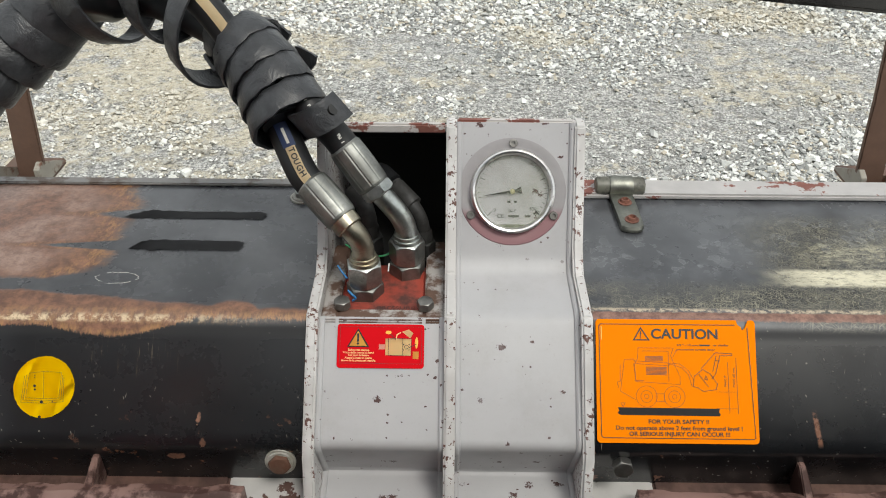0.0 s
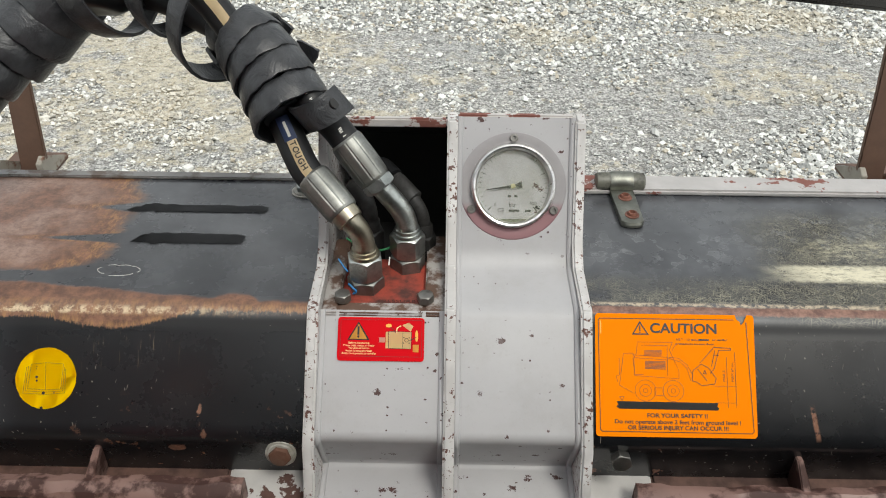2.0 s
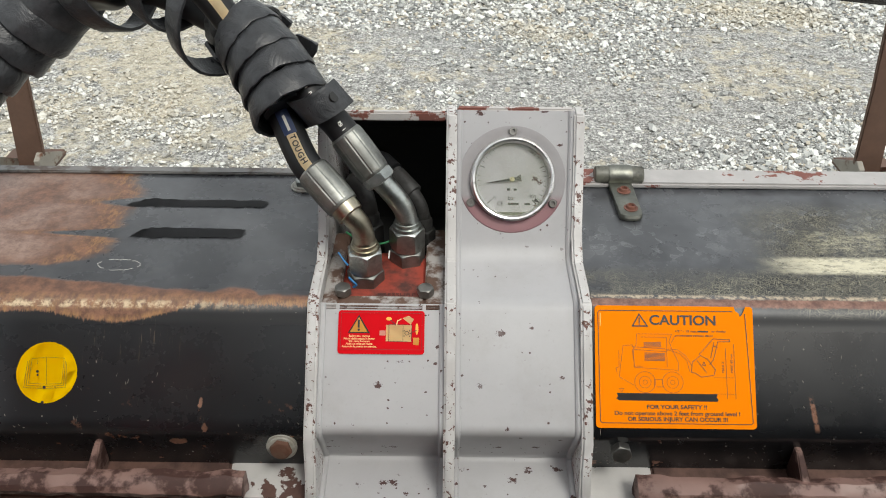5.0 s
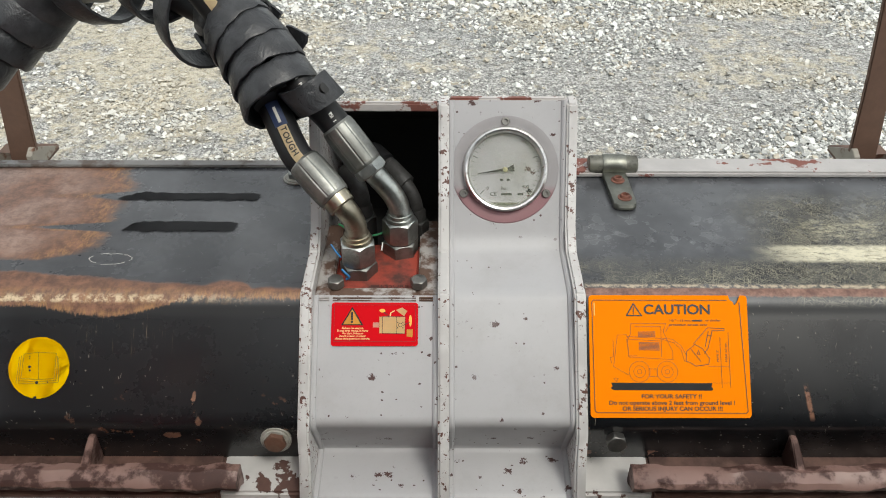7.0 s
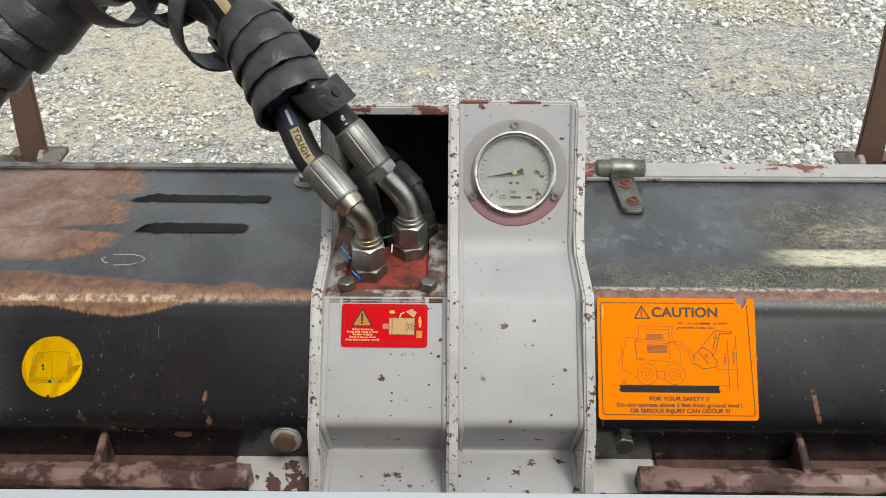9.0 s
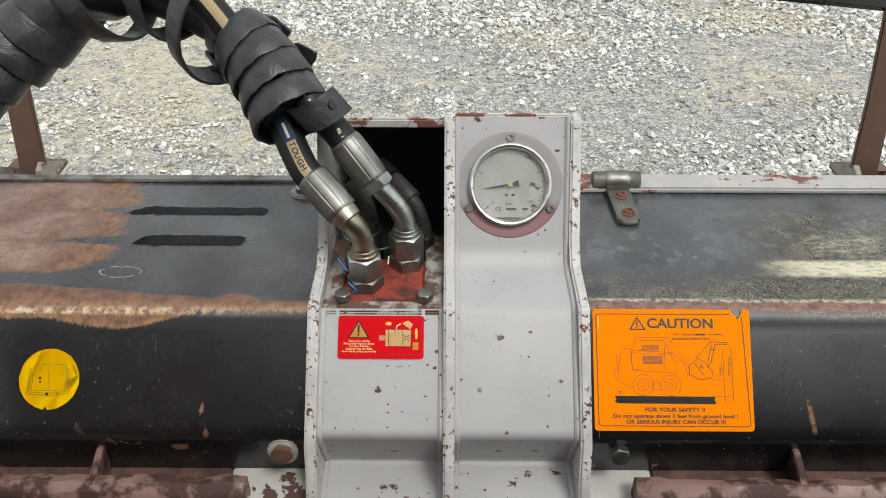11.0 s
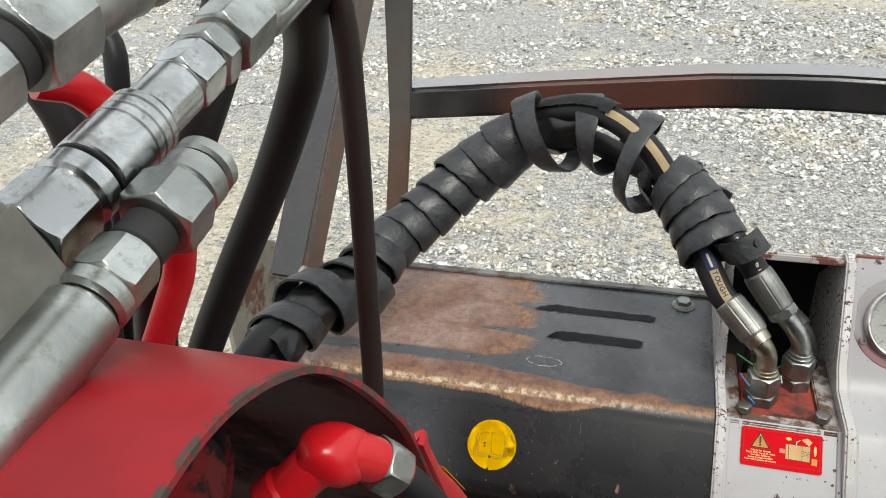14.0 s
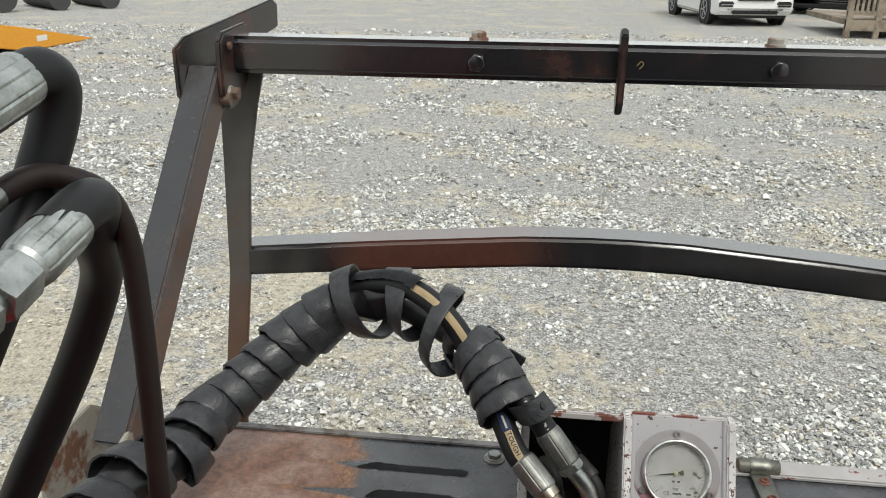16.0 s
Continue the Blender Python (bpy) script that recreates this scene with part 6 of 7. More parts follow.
def disc_on(m, c, r, lift=0.0008, hole=0.0, sides=28):
    if hole:
        return turned(ring((c[0], c[1], lift), (0, 0.0001, 1), [(0, r), (0.0002, r), (0.0002, hole), (0, hole)], sides), m)
    return turned(lathe((c[0], c[1], lift), (0, 0, 1), [(0, r), (0.0002, r)], sides), m)


def poly_on(m, pts, lift=0.0008):
    bm = bmesh.new()
    bm.faces.new([bm.verts.new((x, y, lift)) for x, y in pts])
    bmesh.ops.solidify(bm, geom=bm.faces[:], thickness=0.0002)
    return turned(bm, m)


def strips_on(m, pts_list, w, mat, name, parent):
    for pts, close in pts_list:
        part(name, outline_on(m, pts, w, 0.0008, close), mat, parent)


def arc(cx, cy, r, a0, a1, n=10):
    return [(cx + r * math.cos(radians(a0 + (a1 - a0) * i / n)), cy + r * math.sin(radians(a0 + (a1 - a0) * i / n))) for i in range(n + 1)]


# orange caution sticker
OM = slope_matrix(0.1785, -0.1705, 0.0008)


def oc(x, y):
    """Drawing units of the caution sticker to metres."""
    return ((x - 482) * 0.000209, (381 - y) * 0.000206)


caution = thing("caution_sticker", OM.translation, "orange caution sticker with black print and torn corner", "sticker")
w, h = 0.1785, 0.1360
torn = [(0.0815, 0.0679), (0.0800, 0.0645), (0.0775, 0.0590), (0.0745, 0.0565), (0.0735, 0.0605), (0.0700, 0.0625), (0.0680, 0.0679)]
part("vinyl", label_sheet(w, h, 0.004, OM, 0.0006, torn), M_ORANGE, caution)
part("border_line", outline_on(OM, [oc(80, 78), oc(800, 78)], 0.0008, 0.0008, False), M_INK, caution)
part("border_line", outline_on(OM, [oc(866, 90), oc(890, 676), oc(880, 686), oc(88, 684), oc(78, 674), oc(72, 88), oc(80, 78)], 0.0008, 0.0008, False), M_INK, caution)
part("triangle", outline_on(OM, [oc(295, 97), oc(258, 162), oc(338, 162)], 0.0014), M_INK, caution)
part("exclamation", join(line_on(OM, oc(295, 118), oc(295, 142), 0.0012), disc_on(OM, oc(295, 152), 0.0008)), M_INK, caution)


def say(text, x, y, size, width, turn=0.0, bold=0.0, parent=caution, m=OM, mat=M_INK, f=oc):
    px, py = f(x, y)
    words("writing", text, size, m @ Matrix.Translation((px, py, 0.0009)) @ Matrix.Rotation(radians(turn), 4, "Z"), mat, parent, bold=bold, width=width)


say("CAUTION", 530, 131, 0.0152, 0.0745, bold=0.00035)
say("1/2 \" - 12 mm.", 545, 189, 0.0030, 0.024, bold=0.00004)
part("print_bar", line_on(OM, oc(612, 189), oc(660, 189), 0.0018), M_INK, caution)
say("or similar", 722, 188, 0.0030, 0.0170, bold=0.00004)
say("protection screen door", 588, 212, 0.0030, 0.0430, bold=0.00004)
say("FOR YOUR SAFETY !!", 487, 598, 0.0062, 0.0668, bold=0.00013)
say("Do not operate above 2 feet from ground level !", 488, 632, 0.0062, 0.1395, bold=0.00010)
say("OR SERIOUS INJURY CAN OCCUR !!!", 490, 663, 0.0062, 0.1110, bold=0.00013)
say("MAX 2'", 740, 380, 0.0034, 0.0125, 90)
say("MAX 60 cm.", 786, 358, 0.0034, 0.0215, 90)
part("print_bar", line_on(OM, oc(84, 95), oc(84, 160), 0.0012), M_AMBER, caution)
part("ground_bar", poly_on(OM, [oc(166, 524), oc(706, 526), oc(700, 545), oc(710, 556), oc(704, 566), oc(180, 564), oc(164, 553), oc(174, 542)]), M_INK, caution)
M_DARKLINE = plain("dark_orange_line", (0.22, 0.065, 0.01), 0.5)
DRAW = [([oc(x, y) for x, y in p], c) for p, c in (
    ([(280, 205), (468, 205), (452, 245), (470, 290), (500, 355), (500, 400), (265, 386), (260, 290), (275, 265)], True),
    ([(300, 222), (440, 222), (440, 385)], False), ([(205, 268), (255, 266), (265, 290), (440, 300), (450, 285), (500, 290), (545, 325), (572, 375)], False),
    ([(255, 275), (430, 285), (510, 310), (545, 345), (562, 410)], False), ([(205, 268), (182, 438), (260, 482)], False), ([(182, 295), (182, 385), (165, 390), (172, 420)], False),
    ([(370, 450), (415, 450), (415, 490), (370, 490)], True), ([(255, 290), (265, 386)], False), ([(258, 380), (310, 380)], False),
    ([(485, 215), (466, 250)], False), ([(182, 500), (205, 500), (194, 520)], True))]
for pts, close in DRAW:
    part("drawn_line", outline_on(OM, pts, 0.0004, 0.0008, close), M_DARKLINE, caution)
for cx in (320, 468):
    for r in (57, 32, 12):
        part("drawn_wheel", disc_on(OM, oc(cx, 465), r * 0.000204 + 0.0002, 0.0008, r * 0.000204 - 0.0002), M_DARKLINE, caution)
for k in range(7):
    part("drawn_louvre", line_on(OM, oc(322, 308 + 6.5 * k), oc(428, 310 + 6.5 * k), 0.0008), M_DARKLINE, caution)
for k in range(5):
    part("drawn_louvre", line_on(OM, oc(318, 252 + 6 * k), oc(408, 250 + 6 * k), 0.0007), M_DARKLINE, caution)
for pts, close in (([(600, 335), (620, 318), (660, 340), (698, 395), (690, 425), (622, 435), (592, 415), (570, 410), (575, 355)], True), ([(612, 315), (690, 228), (780, 232), (780, 242), (712, 244)], False),
                   ([(695, 245), (675, 330)], False), ([(715, 246), (690, 340), (668, 368)], False), ([(690, 270), (714, 272)], False), ([(630, 370), (638, 352), (646, 372)], True), ([(600, 345), (650, 410)], False)):
    part("drawn_line", outline_on(OM, [oc(x, y) for x, y in pts], 0.00065, 0.0008, close), M_INK, caution)
for x0, y0, y1 in ((755, 280, 550), (800, 255, 550)):
    part("drawn_line", line_on(OM, oc(x0, y0), oc(x0 + 3, y1), 0.0004), M_INK, caution)
for y0 in (437, 525):
    part("drawn_line", line_on(OM, oc(690, y0), oc(805, y0), 0.0003), M_DARKLINE, caution)

# red start-up sticker on the grey apron
d = Vector((0, 0.105, 0.101)).normalized()
n = Vector((0, -d.z, d.y))
p = Vector((-0.1525, -0.1390, 1.010 - (0.1390 - 0.116) * 0.9619)) + n * 0.0008
RM = Matrix(((1, d.x, n.x, p.x), (0, d.y, n.y, p.y), (0, d.z, n.z, p.z), (0, 0, 0, 1)))


def rc(x, y):
    return ((x - 345) * 0.000216, (140 - y) * 0.000204)


red = thing("oil_warning_sticker", p, "small red warning sticker with yellow motor drawing", "sticker")
part("vinyl", label_sheet(0.0985, 0.0495, 0.0035, RM @ Matrix.Translation((0, -0.0012, 0)), 0.0006), M_REDVINYL, red)
part("border_line", outline_on(RM, [rc(132, 38), rc(560, 38), rc(560, 242), rc(132, 242)], 0.0004), plain("dark_red_line", (0.18, 0.01, 0.01), 0.5), red)
part("triangle", poly_on(RM, [rc(226, 48), rc(168, 152), rc(286, 152)]), M_INK, red)
part("triangle_face", poly_on(RM, [rc(226, 62), rc(180, 146), rc(273, 146)], 0.0012), M_AMBER, red)
part("exclamation", join(line_on(RM, rc(226, 82), rc(226, 118), 0.0022, 0.0015), disc_on(RM, rc(226, 133), 0.0013, 0.0015)), M_INK, red)
for i, (t, wd) in enumerate((("Before the startup", 110), ("Prima della messa in moto", 162), ("Vor dem Anlassen", 110), ("Avant la mise en route", 140), ("Antes de la puesta en marcha", 180))):
    say(t, 230, 168 + 14.5 * i, 0.0034, wd * 0.000216, parent=red, m=RM, mat=M_CREAM, f=rc, bold=0.00003)
for nm, pts, mt in (("motor_body", [(386, 102), (506, 104), (504, 198), (386, 196)], M_CREAM), ("motor_flange", [(370, 104), (384, 104), (384, 196), (370, 196)], M_CREAM), ("motor_shaft", [(336, 136), (368, 136), (368, 164), (336, 164)], plain("pink_ink", (0.8, 0.4, 0.3), 0.4)),
                    ("oil_can", [(456, 66), (490, 52), (516, 72), (500, 102)], M_CREAM), ("drain_plate", [(514, 174), (546, 174), (544, 216), (514, 214)], M_AMBER)):
    part(nm, poly_on(RM, [rc(x, y) for x, y in pts]), mt, red)
part("oil_drop", turned(disc_on(Matrix.Identity(4), (0, 0), 0.0034), RM @ Matrix.Translation((*rc(533, 126), 0)) @ Matrix.Diagonal((0.5, 1.9, 1, 1))), M_AMBER, red)
part("oil_cap", turned(disc_on(Matrix.Identity(4), (0, 0), 0.0034), RM @ Matrix.Translation((*rc(385, 70), 0)) @ Matrix.Diagonal((1.0, 0.6, 1, 1))), M_AMBER, red)
part("port", disc_on(RM, rc(480, 150), 0.0024, 0.0012, 0.0019), M_INK, red)
for qx, qy in ((466, 136), (494, 136), (466, 166), (494, 166)):
    part("port_bolt", disc_on(RM, rc(qx, qy), 0.0006, 0.0012), M_INK, red)
part("pointer", outline_on(RM, [rc(392, 78), rc(415, 96), rc(424, 112)], 0.0006, 0.0012, False), M_INK, red)
part("pouring_oil", outline_on(RM, [rc(424, 112), rc(430, 82), rc(450, 70)], 0.0012, 0.0012, False), M_CREAM, red)
part("motor_outline", outline_on(RM, [rc(386, 102), rc(506, 104), rc(504, 198), rc(386, 196)], 0.0004, 0.0012), M_INK, red)
part("motor_seam", line_on(RM, rc(460, 104), rc(460, 198), 0.0003, 0.0012), M_INK, red)
part("pointer", line_on(RM, rc(496, 152), rc(530, 134), 0.0006, 0.0012), M_INK, red)

# yellow manual disc
YM = slope_matrix(-0.526, -0.1800, 0.0012)
disc = thing("manual_sticker", YM.translation, "round yellow sticker with an open book drawing", "sticker")
rnd = random.Random(7)
ragged = bmesh.new()
ragged.faces.new([ragged.verts.new(((0.0342 + rnd.uniform(-0.0005, 0.0002)) * math.cos(a), (0.0342 + rnd.uniform(-0.0005, 0.0002)) * math.sin(a), 0)) for a in [2 * math.pi * i / 60 for i in range(60)]])
bmesh.ops.solidify(ragged, geom=ragged.faces[:], thickness=-0.0006)
part("vinyl", turned(ragged, YM), M_YELLOW, disc)
olive = plain("olive_line", (0.33, 0.22, 0.01), 0.5)
for pts, close in (([(-0.017, 0.015), (-0.001, 0.017), (0.001, -0.013), (-0.019, -0.012)], True), ([(-0.001, 0.017), (0.019, 0.016), (0.018, -0.012), (0.001, -0.013)], True),
                   ([(-0.022, 0.012), (-0.024, -0.017), (0.002, -0.018), (0.023, -0.016), (0.022, 0.011)], False), ([(-0.020, 0.013), (-0.0215, -0.0145), (0.0015, -0.0155), (0.0205, -0.014), (0.0205, 0.013)], False)):
    part("drawn_line", outline_on(YM, pts, 0.00045, 0.0008, close), olive, disc)
for cx, cy, r in ((-0.010, 0.001, 0.0016), (-0.0095, -0.003, 0.0012), (-0.001, -0.0165, 0.0018), (-0.0105, 0.010, 0.0006), (-0.0105, 0.0125, 0.0006), (0.011, -0.016, 0.0007), (-0.002, -0.033, 0.0018)):
    blob = disc_on(YM, (cx, cy), r, 0.0009, 0.0, 7)
    part("worn_spot", blob, M_INK, disc)

# ---- small things in the hose bay ----
bay = thing("hose_bay_fittings", (-0.15, 0.03, 0.93), "dark hydraulic fittings in the open bay", "fitting")
M_BAYSTEEL = patchy("dark_bay_steel", (0.030, 0.030, 0.029), (0.012, 0.011, 0.010), 0.42, 0.6, 20, 0.5, 0.8)
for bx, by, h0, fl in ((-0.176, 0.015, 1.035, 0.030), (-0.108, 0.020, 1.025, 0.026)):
    part("nut", hexagon((bx, by, 0.93), (0, 0, 1), 0.0, h0 - 0.93, fl, 0.4), M_BAYSTEEL, bay)
    part("collar", lathe((bx, by, h0), (0, 0, 1), [(-0.01, fl * 0.42), (0.012, fl * 0.42), (0.016, fl * 0.34)], 20), M_BAYSTEEL, bay)
part("tail", tube(spline([(-0.108, 0.020, 1.03), (-0.112, 0.022, 1.055), (-0.125, 0.03, 1.075), (-0.145, 0.05, 1.09)], 6), 0.009, 16), M_BAYSTEEL, bay)
part("ferrule", lathe((-0.120, 0.028, 1.069), (-0.6, 0.5, 0.4), [(0, 0.010), (0.002, 0.013), (0.035, 0.013), (0.037, 0.010)], 20), M_BAYSTEEL, bay)
part("tail", tube(spline([(-0.176, 0.015, 1.045), (-0.178, 0.02, 1.06), (-0.185, 0.035, 1.07), (-0.20, 0.06, 1.07)], 6), 0.011, 16), M_BAYSTEEL, bay)
part("rubber", tube(spline([(-0.145, 0.05, 1.09), (-0.165, 0.08, 1.09), (-0.18, 0.13, 1.05), (-0.18, 0.17, 0.98)], 6), 0.011, 16), M_HOSE, bay)
cord = thing("blue_cord", (-0.19, -0.10, 1.02), "frayed bits of blue cord on the nut", "cord")
part("strand", tube(spline([(-0.206, -0.066, 1.046), (-0.200, -0.072, 1.040), (-0.194, -0.078, 1.036)], 5), 0.0011, 8), M_BLUECORD, cord)
part("strand", tube(spline([(-0.194, -0.080, 1.020), (-0.189, -0.084, 1.017), (-0.185, -0.0845, 1.012), (-0.189, -0.084, 1.008)], 5), 0.0013, 8), M_BLUECORD, cord)
tie = thing("cable_tie", (-0.145, -0.02, 1.03), "white cable tie end beside the hose nut", "cable tie")
part("tail", box((-0.1495, -0.048, 1.024), (-0.1480, -0.032, 1.0252)), M_WHITEINK, tie)
wire = thing("thin_wire", (-0.15, -0.02, 1.02), "thin green wire across the block", "wire")
part("strand", tube(spline([(-0.205, 0.0, 1.03), (-0.18, -0.015, 1.024), (-0.155, -0.02, 1.028), (-0.14, -0.005, 1.03)], 6), 0.0013, 8), M_GREENWIRE, wire)

# scraped outline of a lost sticker on the cover
rnd = random.Random(3)
pts = [(-0.500 + 0.053 * (0.5 + 0.5 * math.cos(a)) + rnd.uniform(-0.002, 0.002), -0.058 + 0.0105 * math.sin(a) + rnd.uniform(-0.0015, 0.0015)) for a in [2 * math.pi * i / 26 for i in range(26)]]
lines = []
for i in range(26):
    if i in (4, 9, 10, 17, 23):
        continue
    lines.append(line_on(Matrix.Translation((0, 0, TOP)), pts[i], pts[(i + 1) % 26], 0.0006, 0.0004))
tagged(part("glue_outline", join(*lines), M_WHITEINK, None), "pale scraped outline of a lost sticker", "sticker")

# ---- far yard ----
YEL_PAINT = patchy("yellow_trailer_paint", (0.75, 0.33, 0.02), (0.18, 0.07, 0.03), 0.60, 0.68, 1.2, 0.45, 0.7, 9)
trailer = thing("ramp_trailer", (-9.5, 11.0, 0.0), "yellow steel trailer ramp tapering down to the gravel", "trailer")
part("side_beam", prism([(14.85, 0.01), (12.4, 0.46), (10.72, 0.71), (9.64, 0.89), (6.0, 1.30), (6.0, 0.95), (8.6, 0.69), (10.72, 0.33), (12.6, 0.02)], -9.52, -9.40, 0.01), YEL_PAINT, trailer, "yellow tapering side beam")
part("deck", prism([(14.75, 0.015), (12.4, 0.40), (10.72, 0.65), (9.64, 0.83), (6.0, 1.24), (6.0, 1.20), (9.64, 0.79), (12.4, 0.36)], -11.8, -9.52), M_RUSTBAR, trailer)
part("leg", box((-9.62, 9.93, 0.0), (-9.44, 10.10, 0.45), 0.01), M_RUSTBAR, trailer)
part("side_beam", prism([(14.85, 0.01), (12.4, 0.46), (10.72, 0.71), (9.64, 0.89), (6.0, 1.30), (6.0, 0.95), (8.6, 0.69), (10.72, 0.33), (12.6, 0.02)], -11.92, -11.80, 0.01), YEL_PAINT, trailer)
for ty, tz in ((9.85, 0.72), (13.05, 0.20)):
    part("reflector", box((-9.402, ty - 0.16, tz - 0.05), (-9.394, ty + 0.16, tz + 0.05), 0.002), M_WHITEINK, trailer, "pale reflector plate")
M_WOOD = patchy("weathered_wood", (0.30, 0.25, 0.19), (0.16, 0.13, 0.10), 0.42, 0.6, 2.0, 0.8, 0.9, 14)
rnd = random.Random(11)
for i in range(9):
    bx, by = -9.7 - 0.06 * i, 8.3 + 0.16 * i
    t = turned(box((-0.09, -0.75, 0), (0.09, 0.75, 0.06), 0.006), Matrix.Translation((bx, by + rnd.uniform(-0.2, 0.2), 0.0 + 0.06 * (i % 3))) @ Matrix.Rotation(rnd.uniform(-0.12, 0.12), 4, "Z"))
    tagged(part("timber", t, M_WOOD, None), "weathered timber block lying under the trailer", "timber", "timbers under the trailer")

M_CULVERT = plain("grey_black_plastic", (0.045, 0.045, 0.045), 0.5, 0.3, 3)


def culvert(x, y, r, length, heading):
    prof = []
    n = int(length / 0.16)
    for i in range(n):
        s = i * 0.16
        prof += [(s, r), (s + 0.06, r), (s + 0.09, r * 0.88), (s + 0.14, r * 0.88)]
    ob = tagged(part("culvert_pipe", lathe((x, y, r), heading, prof, 24), M_CULVERT, None), "black corrugated plastic pipe lying on gravel", "pipe", "pipes in the yard")
    return ob


for cx, cy, r in ((-16.3, 19.3, 0.45), (-15.2, 20.4, 0.42), (-17.6, 19.0, 0.45), (-14.2, 21.6, 0.30), (-16.0, 20.3, 0.42), (-13.2, 22.6, 0.30)):
    culvert(cx, cy, r, 3.0, (-0.75, 0.65, 0))


def wheel_parts(parent, c, r, w, side, tyre_mat, rim_mat):
    ax = side
    t = part("wheel", lathe(c, ax, [(-w / 2, r * 0.70), (-w / 2 + 0.01, r * 0.93), (-w / 2 + 0.05, r), (w / 2 - 0.05, r), (w / 2 - 0.01, r * 0.93), (w / 2, r * 0.70)], 36), tyre_mat, parent, "black tyre")
    part("rim", lathe(Vector(c) + Vector(ax) * (w / 2 - 0.03), ax, [(0, r * 0.68), (0.03, r * 0.68), (0.031, r * 0.60), (0.012, r * 0.55), (0.012, r * 0.2), (0.03, r * 0.18), (0.03, 0.001)], 30), rim_mat, t)
    for k in range(5):
        a = 2 * math.pi * k / 5
        d = Vector(ax).normalized()
        u = d.cross(Vector((0, 0, 1))).normalized()
        v = d.cross(u)
        q = u * math.cos(a) + v * math.sin(a)
        o = Vector(c) + d * (w / 2 - 0.012)
        part("spoke", tube([o + q * r * 0.15, o + q * r * 0.62], r * 0.07, 8), rim_mat, t)


def car(at, heading, L, W, H, paint, glass, label, category, pickup=False):
    """A parked vehicle: nose along its local -y."""
    m = Matrix.Translation(at) @ Matrix.Rotation(radians(heading), 4, "Z")
    t = thing("parked_car" if not pickup else "pickup_truck", at, label, category)
    black = plain("car_black_trim", (0.015, 0.015, 0.016), 0.45)
    hw = W / 2
    side = [(-L / 2, 0.42), (-L / 2 + 0.03, 0.80), (-L / 2 + 0.10, 0.98), (-L / 2 + 1.15, 1.10), (-L / 2 + 1.75, H - 0.06), (-L / 2 + 2.2, H), (L / 2 - 0.9, H - 0.03), (L / 2 - 0.25, 1.10), (L / 2, 0.95), (L / 2, 0.45), (L / 2 - 0.1, 0.28), (-L / 2 + 0.12, 0.28)]
    if pickup:
        side = [(-L / 2, 0.50), (-L / 2 + 0.03, 0.95), (-L / 2 + 0.12, 1.12), (-L / 2 + 1.3, 1.18), (-L / 2 + 1.9, H - 0.05), (-L / 2 + 2.2, H), (0.75, H), (1.05, 1.20), (L / 2, 1.18), (L / 2, 0.55), (L / 2 - 0.1, 0.45), (-L / 2 + 0.12, 0.45)]
    bm = bmesh.new()
    cols = []
    for x, k in ((-hw, 0.965), (-hw + 0.06, 1.0), (hw - 0.06, 1.0), (hw, 0.965)):
        cols.append([bm.verts.new((x * (1.0 - 0.16 * max(0, (z - 1.0)) / max(0.1, H - 1.0)), y * k, z if k == 1 else 0.55 + (z - 0.55) * 0.97)) for y, z in side])
    for a, b in zip(cols, cols[1:]):
        for i in range(len(side)):
            j = (i + 1) % len(side)
            bm.faces.new((a[i], a[j], b[j], b[i]))
    bm.faces.new(cols[0])
    bm.faces.new(cols[-1][::-1])
    bmesh.ops.recalc_face_normals(bm, faces=bm.faces[:])
    bevelled(bm, 0.04, 3, 0.5)
    part("body", turned(bm, m), paint, t)
    r = 0.37 if not pickup else 0.41
    fy, ry = -L / 2 + 0.92, L / 2 - 0.95
    rimm = plain("alloy_rim", (0.35, 0.35, 0.36), 0.35)
    tyre = plain("tyre_rubber", (0.02, 0.02, 0.02), 0.8)
    for sx in (-1, 1):
        for wy in (fy, ry):
            c = m @ Vector((sx * (hw - 0.10), wy, r))
            wheel_parts(t, c, r, 0.26, (m.to_3x3() @ Vector((sx, 0, 0))), tyre, rimm)
            part("wheel_arch", turned(ring((sx * (hw + 0.004), wy, r), (sx, 0.0001, 0.0), [(-0.05, r + 0.015), (0.012, r + 0.015), (0.012, r + 0.075), (-0.05, r + 0.075)], 32), m), black, t)
        part("sill", turned(box((sx * (hw - 0.03) - 0.03, fy + 0.45, 0.26), (sx * (hw - 0.03) + 0.05, ry - 0.45, 0.34), 0.015), m), black if pickup else M_BRIGHT, t)
        part("window", turned(box((sx * (hw * 0.93) - 0.012, -L / 2 + 1.75, 1.12), (sx * (hw * 0.93) + 0.012, L / 2 - 1.0, H - 0.14), 0.01), m), glass, t)
        part("headlight", turned(box((sx * (hw - 0.33) - 0.20, -L / 2 - 0.012, 0.74), (sx * (hw - 0.33) + 0.20, -L / 2 + 0.06, 0.90), 0.03), m), M_BRIGHT, t)
        part("air_intake", turned(box((sx * (hw - 0.26) - 0.20, -L / 2 - 0.02, 0.46), (sx * (hw - 0.26) + 0.18, -L / 2 + 0.05, 0.62), 0.03), m), black, t)
        part("intake_bar", turned(box((sx * (hw - 0.26) - 0.17, -L / 2 - 0.03, 0.53), (sx * (hw - 0.26) + 0.15, -L / 2 - 0.015, 0.55), 0.004), m), M_BRIGHT, t)
    part("grille", turned(box((-0.50, -L / 2 - 0.02, 0.60), (0.50, -L / 2 + 0.06, 0.90), 0.04), m), black, t)
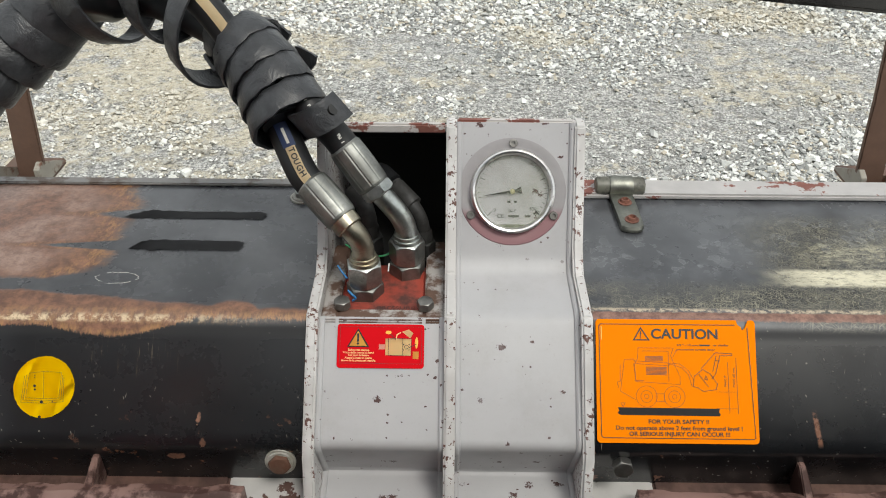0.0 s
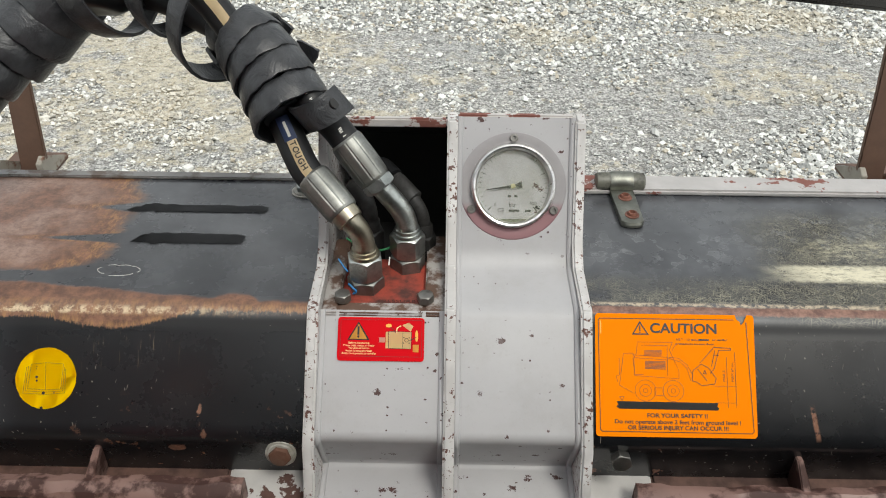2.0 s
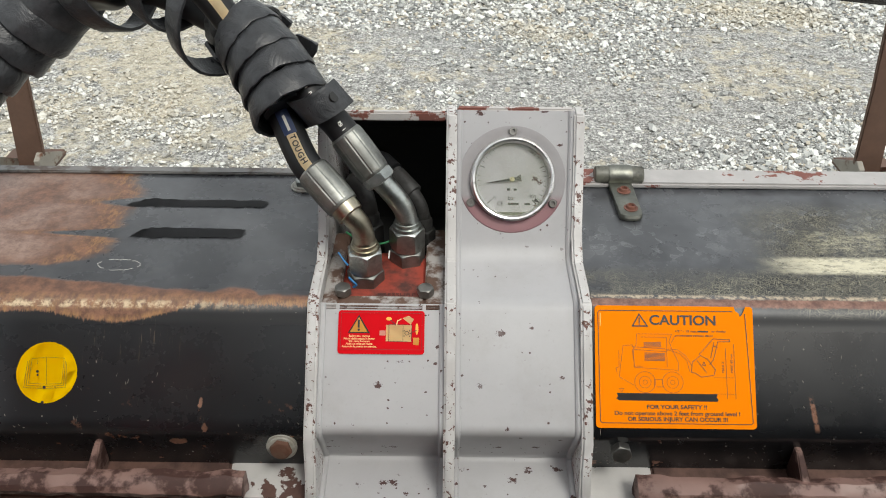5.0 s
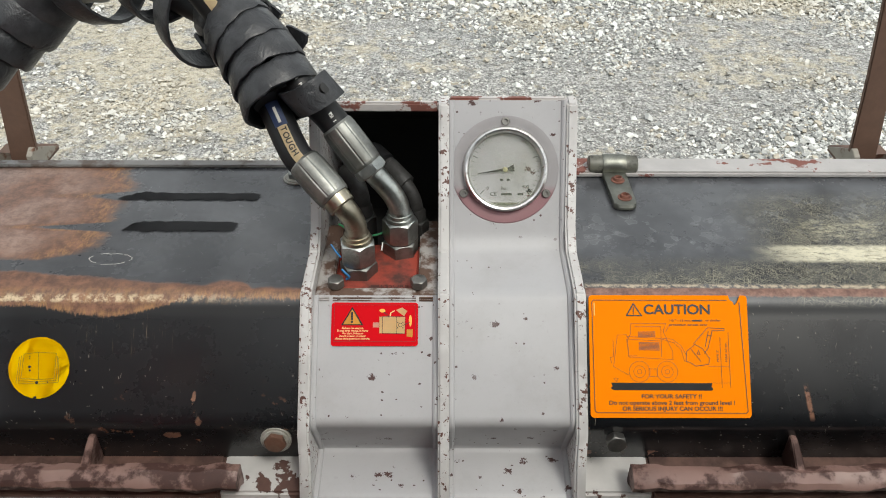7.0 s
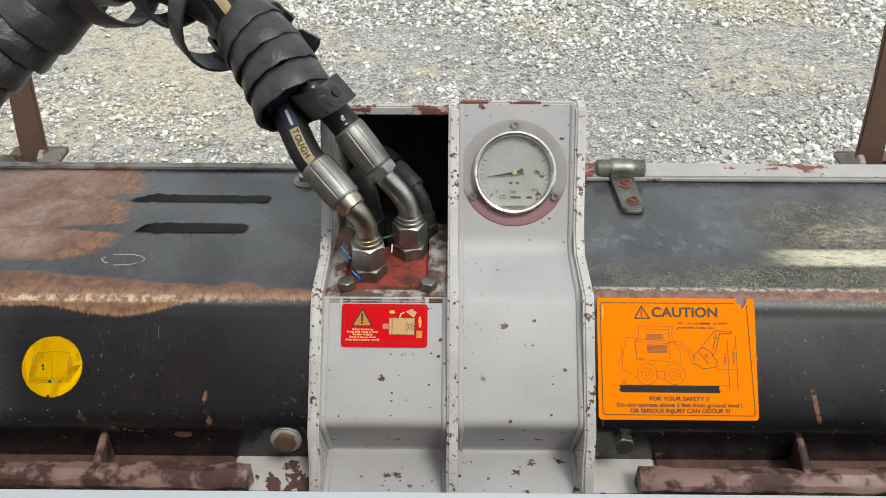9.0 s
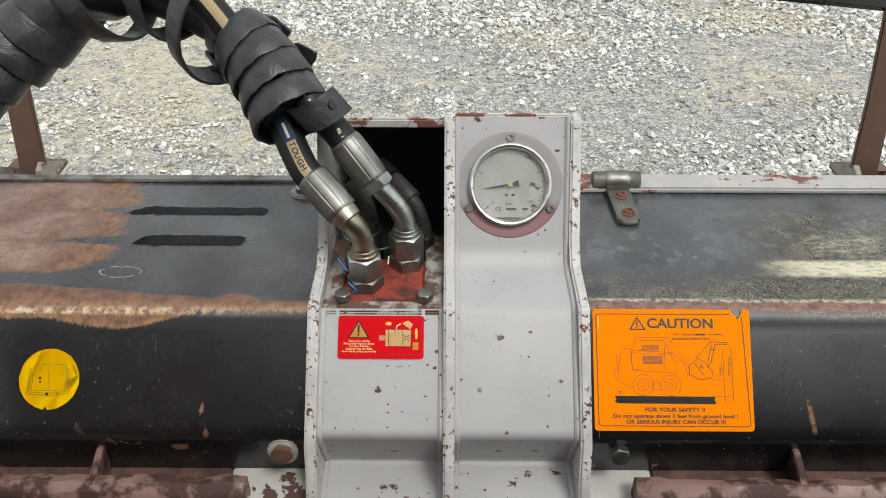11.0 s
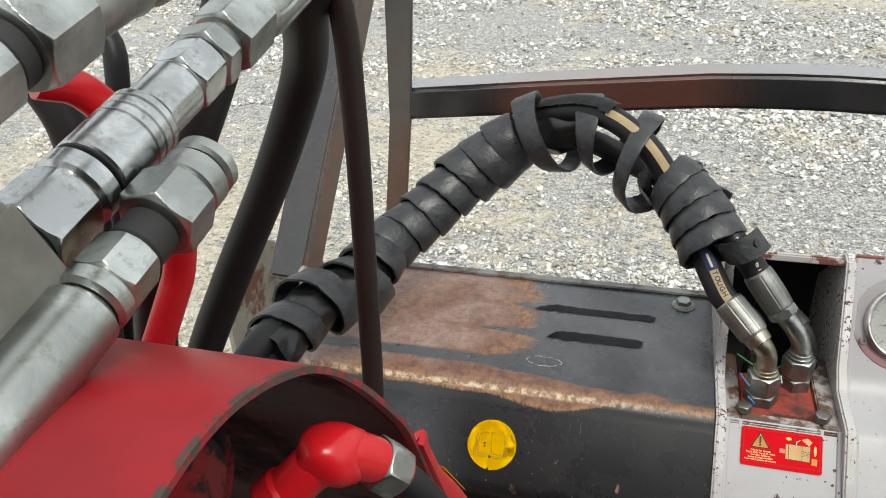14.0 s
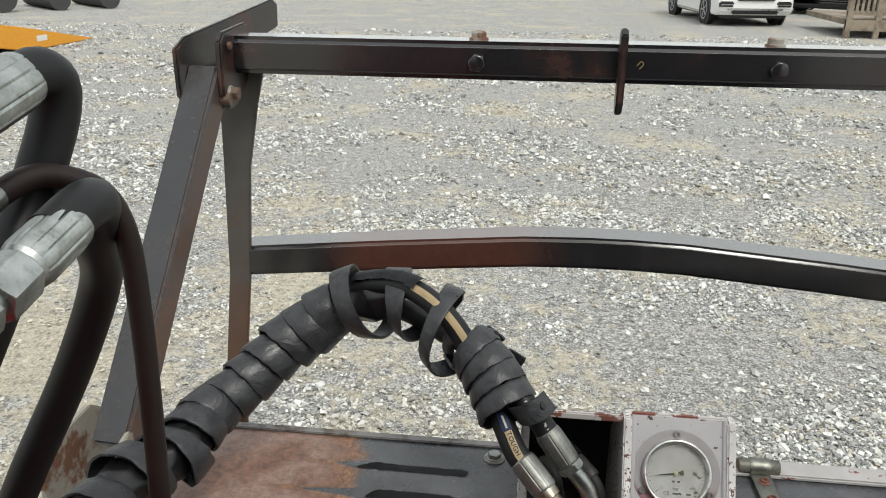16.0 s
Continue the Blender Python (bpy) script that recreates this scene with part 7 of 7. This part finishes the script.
    for gz in (0.66, 0.73, 0.80):
        part("grille_bar", turned(box((-0.46, -L / 2 - 0.035, gz), (0.46, -L / 2 - 0.018, gz + 0.025), 0.006), m), M_BRIGHT, t)
    part("badge", turned(lathe((0, -L / 2 - 0.03, 0.75), (0, -1, 0), [(0, 0.09), (0.02, 0.09), (0.025, 0.07)], 24), m), M_BRIGHT, t)
    part("lower_grille", turned(box((-0.60, -L / 2 - 0.012, 0.31), (0.60, -L / 2 + 0.05, 0.41), 0.03), m), black, t)
    part("skid_trim", turned(box((-0.72, -L / 2 - 0.03, 0.405), (0.72, -L / 2 + 0.03, 0.455), 0.02), m), M_BRIGHT if not pickup else black, t)
    part("underbody", turned(box((-hw + 0.15, -L / 2 + 0.2, 0.20), (hw - 0.15, L / 2 - 0.2, 0.30), 0.02), m), black, t)
    return t


M_CARWHITE = plain("white_car_paint", (0.78, 0.78, 0.77), 0.22, 0.03, 2)
M_CARDARK = plain("dark_car_paint", (0.02, 0.022, 0.026), 0.22, 0.2, 2)
M_CARGLASS = plain("dark_car_glass", (0.01, 0.012, 0.014), 0.08, 0.2, 2)
car((4.85, 23.1, 0.0), 7.0, 4.92, 1.98, 1.79, M_CARWHITE, M_CARGLASS, "white parked sport utility vehicle with dark grille", "car")
car((9.1, 25.4, 0.0), 50.0, 5.6, 2.0, 1.9, M_CARDARK, M_CARGLASS, "dark parked pickup truck with black tyres", "truck", True)

porch = thing("porch_railing", (7.6, 18.7, 0.0), "weathered grey wooden porch railing with slats", "railing")
for k in range(4):
    part("post", box((6.55 + 0.62 * k, 18.25, 0.0), (6.67 + 0.62 * k, 18.37, 1.15), 0.006), M_WOOD, porch)
for z0, z1 in ((0.16, 0.40), (0.50, 0.60), (1.02, 1.12)):
    part("rail", box((6.55, 18.26, z0), (8.6, 18.33, z1), 0.006), M_WOOD, porch)
for k in range(17):
    part("slat", box((6.70 + 0.115 * k, 18.245, 0.55), (6.76 + 0.115 * k, 18.262, 1.06), 0.003), M_WOOD, porch)
part("deck", box((6.5, 18.37, 0.30), (9.2, 21.0, 0.42), 0.01), M_WOOD, porch)

# strip of verge and fence beyond the yard
M_VERGE = patchy("dry_verge", (0.20, 0.19, 0.12), (0.30, 0.27, 0.20), 0.4, 0.6, 0.8, 0.9, 0.9, 6)
tagged(part("verge", box((-30, 31.5, -0.02), (30, 36, 0.07), 0.02), M_VERGE, None), "low dry grassy verge beyond the gravel", "verge", kind="structure")
tagged(part("wall_far", box((-30, 36, 0.0), (30, 36.3, 2.4), 0.02), plain("pale_far_wall", (0.40, 0.40, 0.37), 0.8, 0.15, 0.6), None), "pale wall beyond the yard", "wall", kind="structure")
